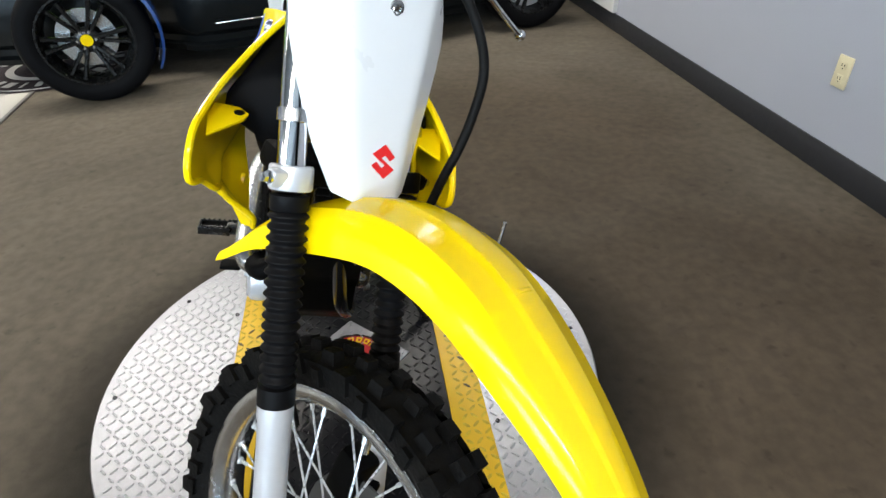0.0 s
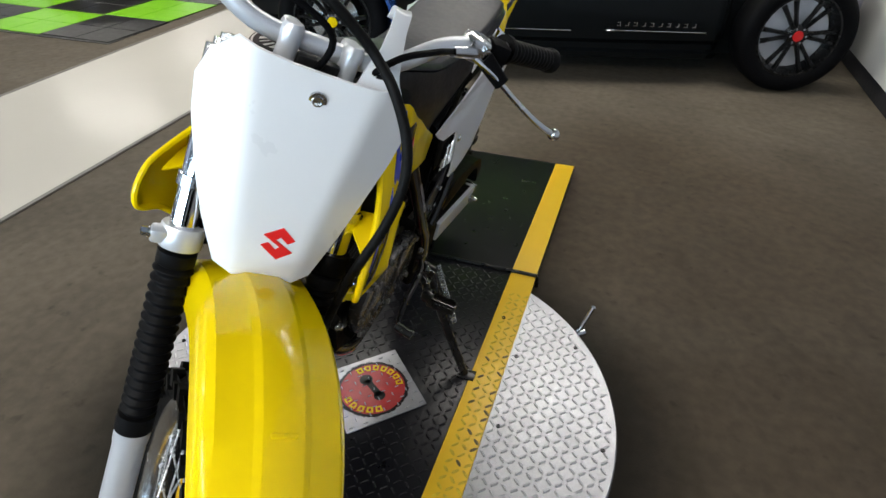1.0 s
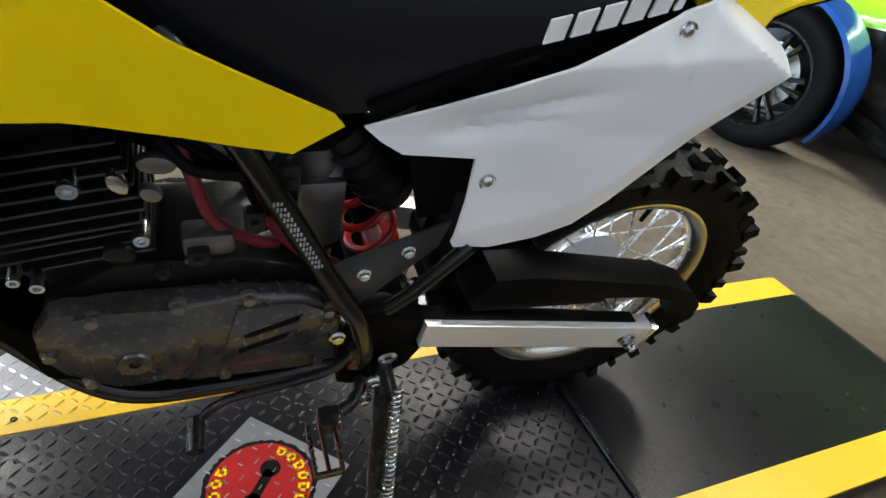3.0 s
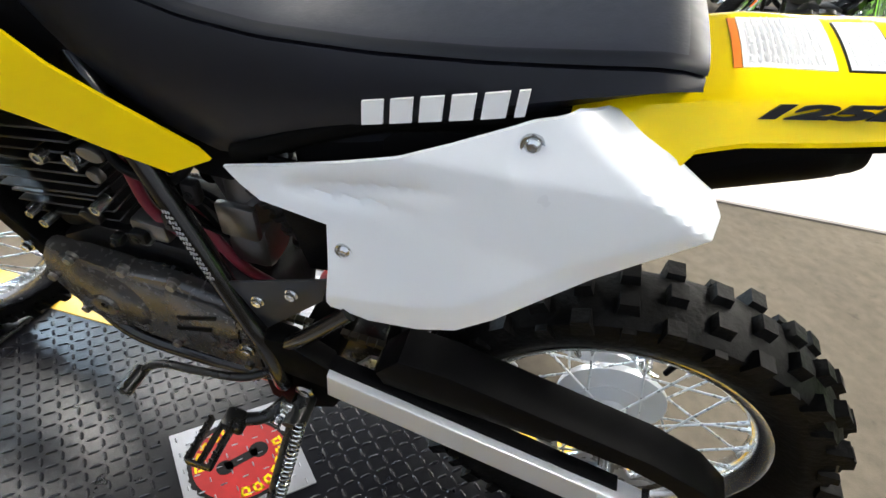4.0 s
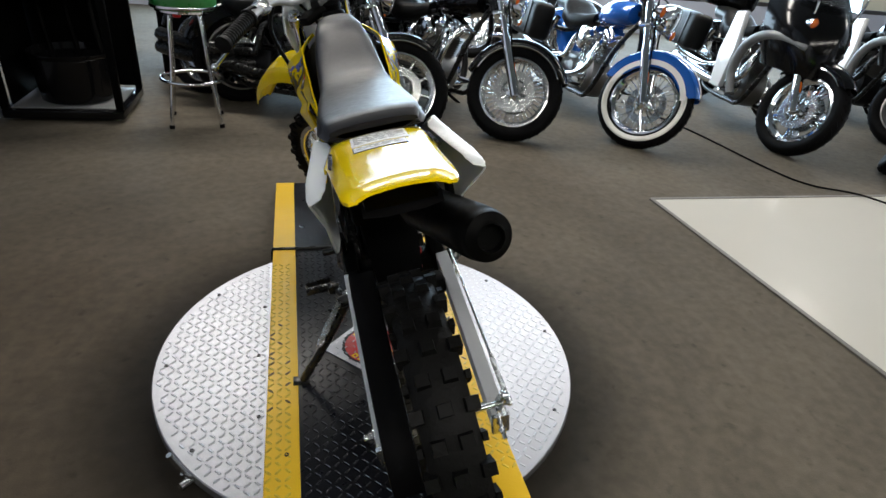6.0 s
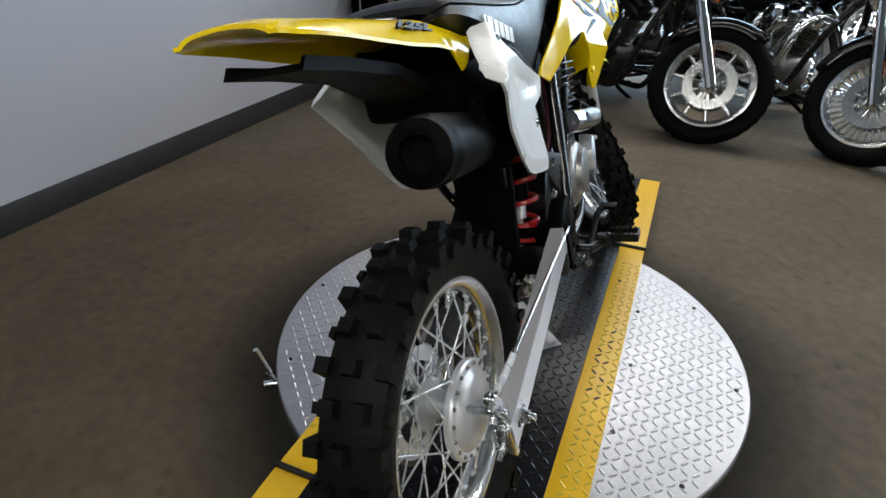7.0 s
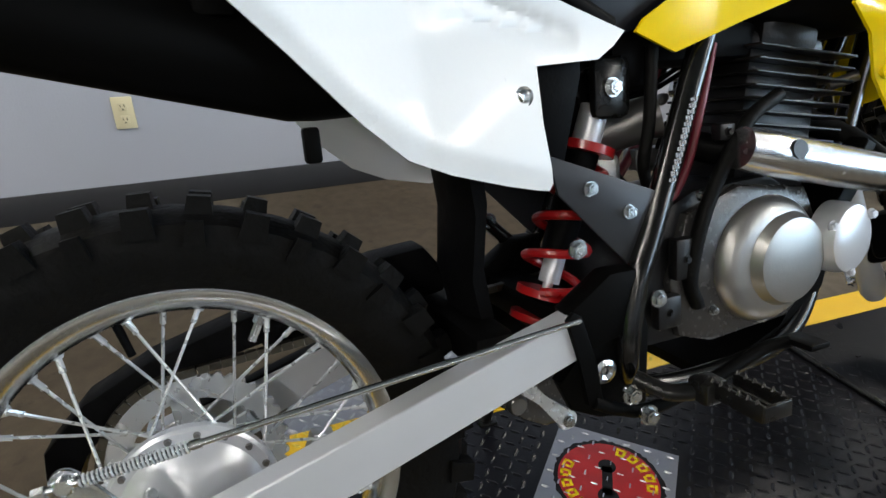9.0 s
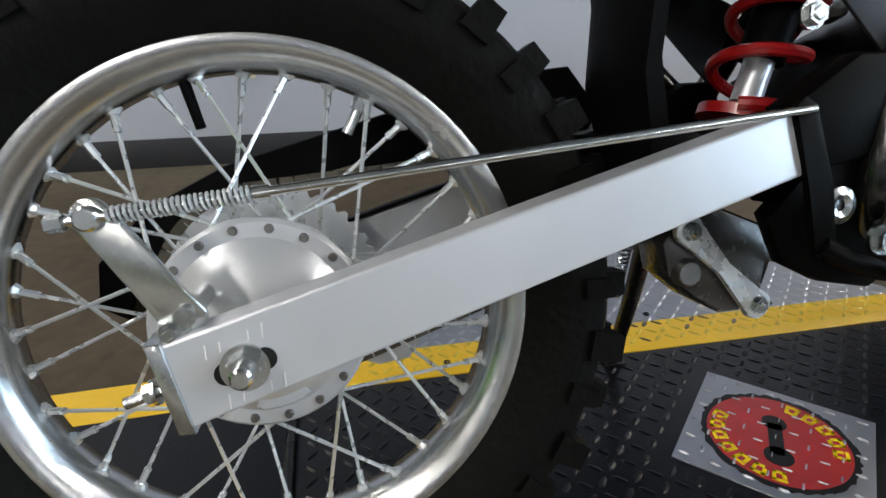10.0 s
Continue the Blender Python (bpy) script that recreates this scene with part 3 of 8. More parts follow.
def along(p, d):
    """A frame at p whose x axis points along d."""
    d = Vector(d).normalized()
    return Matrix.Translation(p) @ d.to_track_quat("X", "Z").to_matrix().to_4x4()


def bikepart(name, bm, material, parent=None, label="", front=False, smooth=40):
    if front:
        bmesh.ops.transform(bm, matrix=STEER, verts=bm.verts)
    return part(name, bm, material, parent or bike, label, smooth)


def panel(bm, outline, depth, thick=0.004, cut=0.03, place=None, flip=1):
    """A bent sheet: an outline of (u, v), cut into cells, set at depth(u, v) and thickened inwards."""
    place = place or (lambda u, v, d: Vector((flip * d, u, v)))
    tmp = bmesh.new()
    face = tmp.faces.new([tmp.verts.new((u, v, 0)) for u, v in outline])
    us, vs = [p[0] for p in outline], [p[1] for p in outline]
    for lo, hi, nrm in ((min(us), max(us), (1, 0, 0)), (min(vs), max(vs), (0, 1, 0))):
        k = math.ceil(lo / cut)
        while k * cut < hi:
            geom = list(tmp.verts) + list(tmp.edges) + list(tmp.faces)
            bmesh.ops.bisect_plane(tmp, geom=geom, plane_co=[c * k * cut for c in nrm], plane_no=nrm, dist=1e-5)
            k += 1
    bmesh.ops.triangulate(tmp, faces=[fc for fc in tmp.faces if len(fc.verts) > 4])
    tmp.verts.index_update()
    top = [bm.verts.new(place(v.co.x, v.co.y, depth(v.co.x, v.co.y))) for v in tmp.verts]
    low = [bm.verts.new(place(v.co.x, v.co.y, depth(v.co.x, v.co.y) - thick)) for v in tmp.verts]
    for fc in tmp.faces:
        ids = [v.index for v in fc.verts]
        bm.faces.new([top[k] for k in ids])
        bm.faces.new([low[k] for k in reversed(ids)])
    for e in tmp.edges:
        if len(e.link_faces) == 1:
            a, b = e.verts[0].index, e.verts[1].index
            bm.faces.new((top[a], top[b], low[b], low[a]))
    tmp.free()


def text_part(name, words, size, m, material, parent, thick=0.0006, shear=0.0, bold=0.0):
    cu = bpy.data.curves.new(name, "FONT")
    cu.body, cu.size, cu.extrude, cu.shear = words, size, thick, shear
    cu.align_x, cu.offset = "CENTER", bold
    tmp = bpy.data.objects.new(name, cu)
    me = bpy.data.meshes.new_from_object(tmp)
    bpy.data.objects.remove(tmp)
    me.transform(m)
    me.materials.append(material)
    ob = new(name, me)
    ob.parent = parent
    return ob


# ---- wheels ----
def knobby(name, m, R, width, rim_r, pitch, label):
    """A spoked wheel with its axle along x: the hub, and tyre, rim, spokes, nipples under it."""
    w = width / 2
    bm = bmesh.new()
    lathe(bm, [(0.0, -0.05), (0.02, -0.05), (0.02, -0.036), (0.044, -0.034), (0.044, -0.028), (0.024, -0.024), (0.024, 0.018), (0.05, 0.024), (0.05, 0.04), (0.02, 0.04), (0.0, 0.04)], m, 40)
    hub = bikepart(name, bm, ALU_PAINT, None, label)
    bm = bmesh.new()
    lathe(bm, [(rim_r - 0.012, -w * 0.5), (rim_r + 0.004, -w * 0.66), (rim_r + 0.02, -w * 0.9), (rim_r + 0.04, -w * 0.97), (R - 0.026, -w * 0.93), (R - 0.016, -w * 0.6), (R - 0.0125, 0),
               (R - 0.016, w * 0.6), (R - 0.026, w * 0.93), (rim_r + 0.04, w * 0.97), (rim_r + 0.02, w * 0.9), (rim_r + 0.004, w * 0.66), (rim_r - 0.012, w * 0.5)], m, 72)
    carcass = bikepart("tyre", bm, RUBBER, hub, "black knobby off-road tyre", smooth=35)
    rnd = random.Random(7)
    bm = bmesh.new()

    def knob(a, x, wx, wa, base, top, lean):
        vs = []
        for r, k in ((base, 1.12), (top, 0.9)):
            for sx, sa in ((-1, -1), (1, -1), (1, 1), (-1, 1)):
                an = a + sa * wa * k / r
                xx = x + sx * wx * k + (lean if r == top else 0)
                vs.append(bm.verts.new(m @ Vector((xx, r * math.cos(an), r * math.sin(an)))))
        for q in ((4, 5, 6, 7), (0, 1, 5, 4), (1, 2, 6, 5), (2, 3, 7, 6), (3, 0, 4, 7)):
            bm.faces.new([vs[k] for k in q])

    for k in range(pitch):
        a = 2 * math.pi * k / pitch
        j = rnd.uniform(-0.0006, 0.0006)
        if k % 2:
            knob(a, 0.0 + j, w * 0.24, 0.0105, R - 0.02, R, 0)
            for s in (-1, 1):
                knob(a, s * w * 0.80, w * 0.24, 0.0115, R - 0.036, R - 0.010, s * w * 0.12)
        else:
            for s in (-1, 1):
                knob(a, s * w * 0.42, w * 0.235, 0.0112, R - 0.022, R - 0.002, s * w * 0.03)
                knob(a + 0.01, s * w * 0.95, w * 0.1, 0.008, R - 0.045, R - 0.022, s * w * 0.1)
    bikepart("tread", bm, RUBBER, carcass, smooth=35)["kind"] = "stuff"
    bm = bmesh.new()
    r = rim_r
    lathe(bm, [(r, -0.027), (r + 0.001, -0.0235), (r - 0.012, -0.022), (r - 0.02, -0.014), (r - 0.024, -0.008), (r - 0.024, 0.008), (r - 0.02, 0.014), (r - 0.012, 0.022), (r + 0.001, 0.0235), (r, 0.027),
               (r - 0.007, 0.028), (r - 0.016, 0.0265), (r - 0.024, 0.019), (r - 0.030, 0.011), (r - 0.030, -0.011), (r - 0.024, -0.019), (r - 0.016, -0.0265), (r - 0.007, -0.028)], m, 96, closed=True)
    bikepart("rim", bm, ALU, hub, "polished aluminium wheel rim")
    spokes = []
    for k in range(36):
        s = -1 if k % 2 else 1
        t = -1 if (k // 2) % 2 else 1
        a = 2 * math.pi * k / 36
        rh, xh = (0.047, 0.036) if s > 0 else (0.041, -0.031)
        if name == "rear_wheel" and s > 0:
            rh, xh = 0.0735, 0.040
        ah = a + t * 0.75 * (0.06 / rh) ** 0.5
        p = Vector((xh, rh * math.cos(ah), rh * math.sin(ah)))
        q = Vector((s * 0.004, (r - 0.03) * math.cos(a), (r - 0.03) * math.sin(a)))
        spokes.append((p, q))
    shared = {}
    for p, q in spokes:
        key = round((q - p).length, 3)
        if key not in shared:
            bm = bmesh.new()
            rod(bm, (0, 0, 0), (0, 0, (q - p).length), 0.0017, n=6)
            rod(bm, (0, 0, (q - p).length - 0.016), (0, 0, (q - p).length + 0.004), 0.0031, n=6)
            rod(bm, (0, 0, (q - p).length - 0.003), (0, 0, (q - p).length + 0.005), 0.0046, 0.0085, n=8)
            ob = part("spoke", bm, BRIGHT_ZINC, hub)
            shared[key] = ob.data
        else:
            ob = new("spoke", shared[key])
            ob.parent = hub
        ob.matrix_local = m @ Matrix.Translation(p) @ (q - p).to_track_quat("Z", "Y").to_matrix().to_4x4()
    bm = bmesh.new()
    a = 1.35 if name == "rear_wheel" else 2.0
    d = Vector((0.0, math.cos(a + 0.45), math.sin(a + 0.45)))
    rod(bm, m @ (d * (r - 0.03)), m @ (d * (r - 0.066)), 0.0045, 0.004, n=10)
    bikepart("valve", bm, BLACK_PLASTIC, hub, "black tyre valve cap")
    d = Vector((0.004, math.cos(a - 0.28), math.sin(a - 0.28)))
    bm = bmesh.new()
    rod(bm, m @ (d * (r - 0.03)), m @ (d * (r - 0.04)), 0.007, n=6)
    rod(bm, m @ (d * (r - 0.04)), m @ (d * (r - 0.06)), 0.0045, n=10)
    bikepart("rim_lock_nut", bm, STEEL, hub, "zinc rim lock nut")
    return hub


RW = Vector((0, -0.589, 0.301))
rear_wheel = knobby("rear_wheel", Matrix.Translation(RW), 0.301, 0.098, 0.217, 36, "spoked rear wheel with drum brake hub")
FW = fork_point(0, -0.350, 0.0637)
front_wheel = knobby("front_wheel", STEER @ Matrix.Translation(FW), 0.311, 0.078, 0.254, 44, "spoked front wheel with disc brake")

# rear drum, sprocket, chain
bm = bmesh.new()
lathe(bm, [(0.0, 0.066), (0.022, 0.067), (0.030, 0.061), (0.046, 0.060), (0.058, 0.054), (0.0655, 0.048), (0.067, 0.0465), (0.078, 0.0465), (0.081, 0.043), (0.081, 0.034), (0.055, 0.026), (0.03, 0.02), (0, 0.02)], Matrix.Translation(RW), 56)
drum = bikepart("brake_drum", bm, ALU_PAINT, rear_wheel, "silver drum brake panel with rivets")
bm = bmesh.new()
for k in range(18):
    a = 2 * math.pi * k / 18
    p = RW + Vector((0.0462, 0.0735 * math.cos(a), 0.0735 * math.sin(a)))
    rod(bm, p, p + Vector((0.0035, 0, 0)), 0.0038, 0.0028, n=10)
bikepart("rivet_ring", bm, CASTING, drum)
bm = bmesh.new()
plate(bm, [(0.062 * math.cos(t), 0.062 * math.sin(t)) for t in np.linspace(-1.72, -1.05, 9)] + [(0.052 * math.cos(t), 0.052 * math.sin(t)) for t in np.linspace(-1.05, -1.72, 9)], 0.006, lambda u, v, w: RW + Vector((0.0525 + w, u, v)), bevel=0.0015)
bikepart("wear_window", bm, ALU_PAINT, drum)


def toothed_ring(bm, c, x, r, teeth, thick):
    out = []
    for k in range(teeth):
        for f, rr in ((0.0, r - 0.005), (0.3, r), (0.55, r), (0.85, r - 0.005)):
            a = 2 * math.pi * (k + f) / teeth
            out.append((rr * math.cos(a), rr * math.sin(a)))
    inner = [(0.7 * r * math.cos(2 * math.pi * k / (teeth * 4)), 0.7 * r * math.sin(2 * math.pi * k / (teeth * 4))) for k in range(teeth * 4)]
    n = len(out)
    rows = [[bm.verts.new((x + dx, c.y + u, c.z + v)) for u, v in loop] for loop, dx in ((out, -thick / 2), (out, thick / 2), (inner, thick / 2), (inner, -thick / 2))]
    for p, q in zip(rows, rows[1:] + rows[:1]):
        for j in range(n):
            bm.faces.new((p[j], p[(j + 1) % n], q[(j + 1) % n], q[j]))


bm = bmesh.new()
toothed_ring(bm, RW, -0.052, 0.098, 44, 0.006)
bikepart("sprocket", bm, BRIGHT_ZINC, rear_wheel, "zinc chain sprocket with open spokes")
bm = bmesh.new()
lathe(bm, [(0.0, -0.052), (0.042, -0.052), (0.042, -0.03), (0, -0.03)], Matrix.Translation(RW), 32)
bikepart("sprocket_carrier", bm, STEEL, rear_wheel)
for k in range(5):
    a = 2 * math.pi * (k + 0.3) / 5
    m = Matrix.Translation(Vector((-0.052, RW.y, RW.z)) + Vector((0, math.cos(a), math.sin(a))) * 0.049) @ Matrix.Rotation(a, 4, "X")
    bm = bmesh.new()
    box(bm, (0, 0, 0), (0.006, 0.051, 0.0295), m, bevel=0.0015, seg=1)
    bikepart("sprocket_arm", bm, BRIGHT_ZINC, rear_wheel)
bm = bmesh.new()
top0, top1 = Vector((-0.052, -0.575, 0.40)), Vector((-0.052, -0.055, 0.435))
low0, low1 = Vector((-0.052, -0.60, 0.204)), Vector((-0.052, -0.06, 0.38))
line = [top1.lerp(top0, k / 40) for k in range(41)]
line += [RW + Vector((-0.052, 0.098 * math.cos(a), 0.098 * math.sin(a))) for a in np.linspace(1.75, 4.55, 20)]
line += [low0.lerp(low1, k / 40) for k in range(41)]
for p, q in zip(line, line[1:]):
    d = (q - p)
    box(bm, (0, 0, 0), (0.009, d.length * 0.9, 0.0095), Matrix.Translation((p + q) / 2) @ d.to_track_quat("Y", "X").to_matrix().to_4x4() @ Matrix.Rotation(0, 4, "Y"))
bikepart("chain", bm, mat("oiled_chain_steel", (0.12, 0.11, 0.09), 0.4, metal=1.0, vary=0.4, scale=60), None, "oiled steel drive chain", smooth=20)

# front disc brake
DISC_STEEL = mat("worn_disc_steel", (0.11, 0.11, 0.11), 0.42, metal=0.7, vary=0.15, scale=30)
bm = bmesh.new()
lathe(bm, [(0.106, -0.0475), (0.106, -0.0505), (0.072, -0.0505), (0.072, -0.0475)], Matrix.Translation(FW), 64, closed=True)
bikepart("brake_disc", bm, DISC_STEEL, front_wheel, "drilled steel brake disc", front=True)
for k in range(6):
    a = math.pi * k / 3
    bm = bmesh.new()
    box(bm, (0, 0, 0), (0.003, 0.05, 0.014), Matrix.Translation(FW + Vector((-0.049, 0.05 * math.cos(a), 0.05 * math.sin(a)))) @ Matrix.Rotation(a + 0.35, 4, "X"), 0.001, 1)
    bikepart("disc_arm", bm, MATT_BLACK, front_wheel, front=True)
bm = bmesh.new()
for k in range(36):
    a = 2 * math.pi * k / 36
    rr = 0.08 + 0.018 * (k % 3) / 2
    p = FW + Vector((-0.0512, rr * math.cos(a), rr * math.sin(a)))
    rod(bm, p, p + Vector((0.0005, 0, 0)), 0.0032, n=8)
bikepart("disc_holes", bm, MATT_BLACK, front_wheel, front=True)
bm = bmesh.new()
box(bm, FW + Vector((-0.055, -0.062, 0.085)), (0.045, 0.05, 0.08), bevel=0.01)
box(bm, FW + Vector((-0.072, -0.045, 0.06)), (0.03, 0.04, 0.05), bevel=0.008)
bikepart("brake_caliper", bm, MATT_BLACK, front_wheel, "black front brake caliper", front=True)
bm = bmesh.new()
rod(bm, FW + Vector((-0.12, 0, 0)), FW + Vector((0.12, 0, 0)), 0.0075, n=16)
hex_bolt(bm, FW + Vector((0.118, 0, 0)), (1, 0, 0), 0.011, 0.009)
hex_bolt(bm, FW + Vector((-0.118, 0, 0)), (-1, 0, 0), 0.011, 0.009)
bikepart("axle", bm, STEEL, front_wheel, front=True)

# ---- fork ----
for s in (-1, 1):
    bm = bmesh.new()
    m = along(fork_point(s * 0.09, 0), AXIS)
    lathe(bm, [(0, -0.385), (0.016, -0.385), (0.0225, -0.37), (0.0225, -0.33), (0.0198, -0.30), (0.0198, -0.118), (0.0212, -0.112), (0.0212, -0.087), (0, -0.087)], m, 28)
    box(bm, fork_point(s * 0.09, -0.352, 0.058), (0.036, 0.05, 0.05), bevel=0.012)
    leg = bikepart("fork_leg", bm, ALU_PAINT, None, "silver painted fork slider with black rubber gaiter", front=True)
    bm = bmesh.new()
    prof = [(0.0175, -0.096), (0.0222, -0.095), (0.0222, -0.072)]
    n = 16
    for k in range(n):
        z = -0.07 + 0.204 * k / n
        r = 0.0215 + 0.0016 * k / n
        prof += [(r * 0.80, z), (r * 0.83, z + 0.0018), (r * 0.99, z + 0.0050), (r, z + 0.0062), (r * 0.98, z + 0.0074), (r * 0.81, z + 0.0112)]
    prof += [(0.0215, 0.135), (0.0218, 0.15), (0.0165, 0.152)]
    lathe(bm, prof, m, 28)
    bikepart("gaiter", bm, mat("gaiter_rubber", (0.0045, 0.0045, 0.005), 0.45, vary=0.25, scale=30, bump=0.05, spec=0.06) if s < 0 else bpy.data.materials["gaiter_rubber"], leg, "ribbed black rubber fork gaiter", front=True, smooth=60)
    bm = bmesh.new()
    lathe(bm, [(0.0165, 0.155), (0.0165, 0.392), (0.0, 0.392)], m, 28)
    bikepart("stanchion", bm, CHROME, leg, "chromed upper fork tube", front=True)
    bm = bmesh.new()
    lathe(bm, [(0.0165, 0.156), (0.0228, 0.156), (0.0242, 0.158), (0.0242, 0.180), (0.023, 0.183), (0.0165, 0.183)], m, 28)
    box(bm, fork_point(s * 0.113, 0.170, 0.056), (0.022, 0.017, 0.020), bevel=0.005)
    bikepart("fork_clamp", bm, ALU_PAINT if s > 0 else MATT_BLACK, leg, "bare aluminium fork clamp" if s > 0 else "fork clamp inside a black hose guide", front=True)
    bm = bmesh.new()
    lathe(bm, [(0.0165, 0.362), (0.023, 0.362), (0.023, 0.384), (0.0165, 0.384)], m, 28)
    bikepart("fork_clamp", bm, ALU, leg, "bare aluminium fork clamp", front=True)
    bm = bmesh.new()
    hex_bolt(bm, fork_point(s * 0.122, 0.170, 0.056), (s, 0, 0), 0.0055, 0.010)
    bikepart("clamp_bolt", bm, STEEL, leg, front=True)
    bm = bmesh.new()
    hex_bolt(bm, fork_point(s * 0.09, 0.392, 0.0483), AXIS, 0.012, 0.006, False)
    bikepart("fork_cap", bm, STEEL, leg, front=True)
    bm = bmesh.new()
    lathe(bm, [(0.0165, 0.229), (0.0195, 0.230), (0.0195, 0.243), (0.0165, 0.244)], m, 20)
    box(bm, fork_point(s * 0.080, 0.236, 0.056), (0.024, 0.012, 0.014), bevel=0.003)
    hex_bolt(bm, fork_point(s * 0.078, 0.236, 0.058), (0, 1, 0.2), 0.007, 0.006)
    bikepart("clamp_bolt", bm, STEEL, leg, front=True)
bm = bmesh.new()
box(bm, fork_point(0, 0.184, 0.02), (0.19, 0.06, 0.032), bevel=0.008)
box(bm, fork_point(0, 0.378, 0.02), (0.19, 0.06, 0.024), bevel=0.008)
rod(bm, fork_point(0, 0.17, 0.0), fork_point(0, 0.40, 0.0), 0.026, n=20)
bikepart("triple_clamp", bm, MATT_BLACK, None, "black fork yokes and steering head", front=True)

# ---- handlebar ----
bar = [(0, 0.333, 1.002), (0.055, 0.333, 1.002), (0.095, 0.324, 1.012), (0.15, 0.295, 1.04), (0.20, 0.272, 1.05), (0.28, 0.235, 1.053), (0.37, 0.195, 1.05)]
bm = bmesh.new()
tube(bm, [(-x, y, z) for x, y, z in reversed(bar[1:])] + bar, 0.0112, n=14)
handlebar = bikepart("handlebar", bm, ALU_PAINT, None, "silver steel handlebar", front=True)
for s in (-1, 1):
    bm = bmesh.new()
    lathe(bm, [(0.0, 0.0), (0.0125, 0.0), (0.0118, 0.075), (0.0125, 0.082), (0.0125, 0.092), (0.010, 0.097), (0.0, 0.098)], along((s * 0.035, 0.356, 0.925), (0, -0.16, 1)), 20)
    box(bm, (s * 0.035, 0.331, 1.004), (0.022, 0.032, 0.028), bevel=0.007)
    bikepart("bar_clamp", bm, ALU_PAINT, handlebar, "silver handlebar clamp", front=True)
    bm = bmesh.new()
    p, q = Vector((s * 0.262, 0.243, 1.053)), Vector((s * 0.382, 0.189, 1.05))
    m = along(p, q - p)
    prof = [(0.0, 0), (0.021, 0), (0.021, 0.006)]
    for k in range(12):
        prof += [(0.0155, 0.008 + k * 0.009), (0.0168, 0.0105 + k * 0.009), (0.0168, 0.0135 + k * 0.009), (0.0155, 0.016 + k * 0.009)]
    prof += [(0.019, 0.122), (0.019, 0.13), (0, 0.13)]
    lathe(bm, prof, m, 20)
    bikepart("grip", bm, RUBBER, handlebar, "black ribbed rubber grip", front=True)
    bm = bmesh.new()
    lev = [(s * 0.20, 0.282, 1.042), (s * 0.235, 0.297, 1.035), (s * 0.285, 0.310, 1.016), (s * 0.335, 0.316, 1.0), (s * 0.372, 0.313, 0.992)]
    sec = []
    line = spline(lev, 6)
    for k, c in enumerate(line):
        f = k / (len(line) - 1)
        sec.append([c + Vector((0, 0.0075 * (1 - 0.35 * f) * math.cos(a), 0.0045 * math.sin(a))) for a in np.linspace(0, 2 * math.pi, 10, endpoint=False)])
    loft(bm, sec)
    bmesh.ops.create_icosphere(bm, subdivisions=2, radius=0.0095, matrix=Matrix.Translation(lev[-1]))
    bikepart("lever", bm, ALU, handlebar, "bare aluminium ball-end lever", front=True)
    bm = bmesh.new()
    box(bm, (s * 0.205, 0.272, 1.05), (0.034, 0.036, 0.034), bevel=0.008)
    rod(bm, (s * 0.2, 0.285, 1.047), (s * 0.165, 0.30, 1.043), 0.009, 0.007, n=12)
    hex_bolt(bm, (s * 0.212, 0.288, 1.056), (0, 0, 1), 0.006, 0.007)
    bikepart("lever_perch", bm, ALU, handlebar, "aluminium lever perch", front=True)
    bm = bmesh.new()
    rod(bm, (s * 0.222, 0.281, 1.044), (s * 0.255, 0.30, 1.028), 0.013, 0.011, n=12)
    box(bm, (s * 0.243, 0.262, 1.05), (0.034, 0.03, 0.036), bevel=0.008)
    bikepart("switch_housing", bm, BLACK_PLASTIC, handlebar, "black rubber lever boot and switch", front=True)
bm = bmesh.new()
box(bm, (0, 0.325, 0.962), (0.075, 0.05, 0.045), bevel=0.012)
box(bm, (0, 0.355, 0.985), (0.05, 0.012, 0.025), bevel=0.004)
bikepart("bar_mount", bm, DARK_CASTING, handlebar, front=True)

# ---- front mudguard ----
bm = bmesh.new()
stations = [(0.345, 0.603, 0.083, 0.016), (0.385, 0.695, 0.079, 0.05), (0.43, 0.744, 0.074, 0.069), (0.50, 0.787, 0.070, 0.071), (0.56, 0.810, 0.071, 0.062), (0.62, 0.816, 0.072, 0.056),
            (0.68, 0.811, 0.072, 0.052), (0.75, 0.787, 0.068, 0.044), (0.82, 0.757, 0.058, 0.036), (0.89, 0.719, 0.048, 0.028), (0.945, 0.678, 0.04, 0.02), (0.985, 0.640, 0.028, 0.012)]
fine = []
ys = [p[0] for p in stations]
for y in np.linspace(ys[0], ys[-1], 48):
    near = [min(ys[-1], max(ys[0], y + o)) for o in (-0.024, -0.012, 0.0, 0.012, 0.024)]
    fine.append((y, *[sum(float(np.interp(v, ys, [p[k] for p in stations])) for v in near) / 5 for k in (1, 2, 3)]))
sec = []
for y, z, w, d in fine:
    ridge = 0.0034 * max(0.0, min(1.0, (y - 0.42) / 0.1)) * max(0.0, min(1, (1.0 - y) / 0.2))
    half = [(-w, -d), (-w * 0.995, -d * 0.7), (-w * 0.965, -d * 0.42), (-w * 0.90, -d * 0.28), (-w * 0.82, -d * 0.17), (-w * 0.39, -0.0015), (-w * 0.36, -0.0005), (-w * 0.285, ridge), (-w * 0.26, ridge + 0.0006), (0, ridge + 0.001)]
    top = [Vector((u, y, z + v)) for u, v in half] + [Vector((-u, y, z + v)) for u, v in reversed(half[:-1])]
    sec.append(top + [p + Vector((0, -0.0005, -0.004)) * (1 if 0 < k < len(top) - 1 else 0.6) for k, p in reversed(list(enumerate(top)))])
loft(bm, sec)
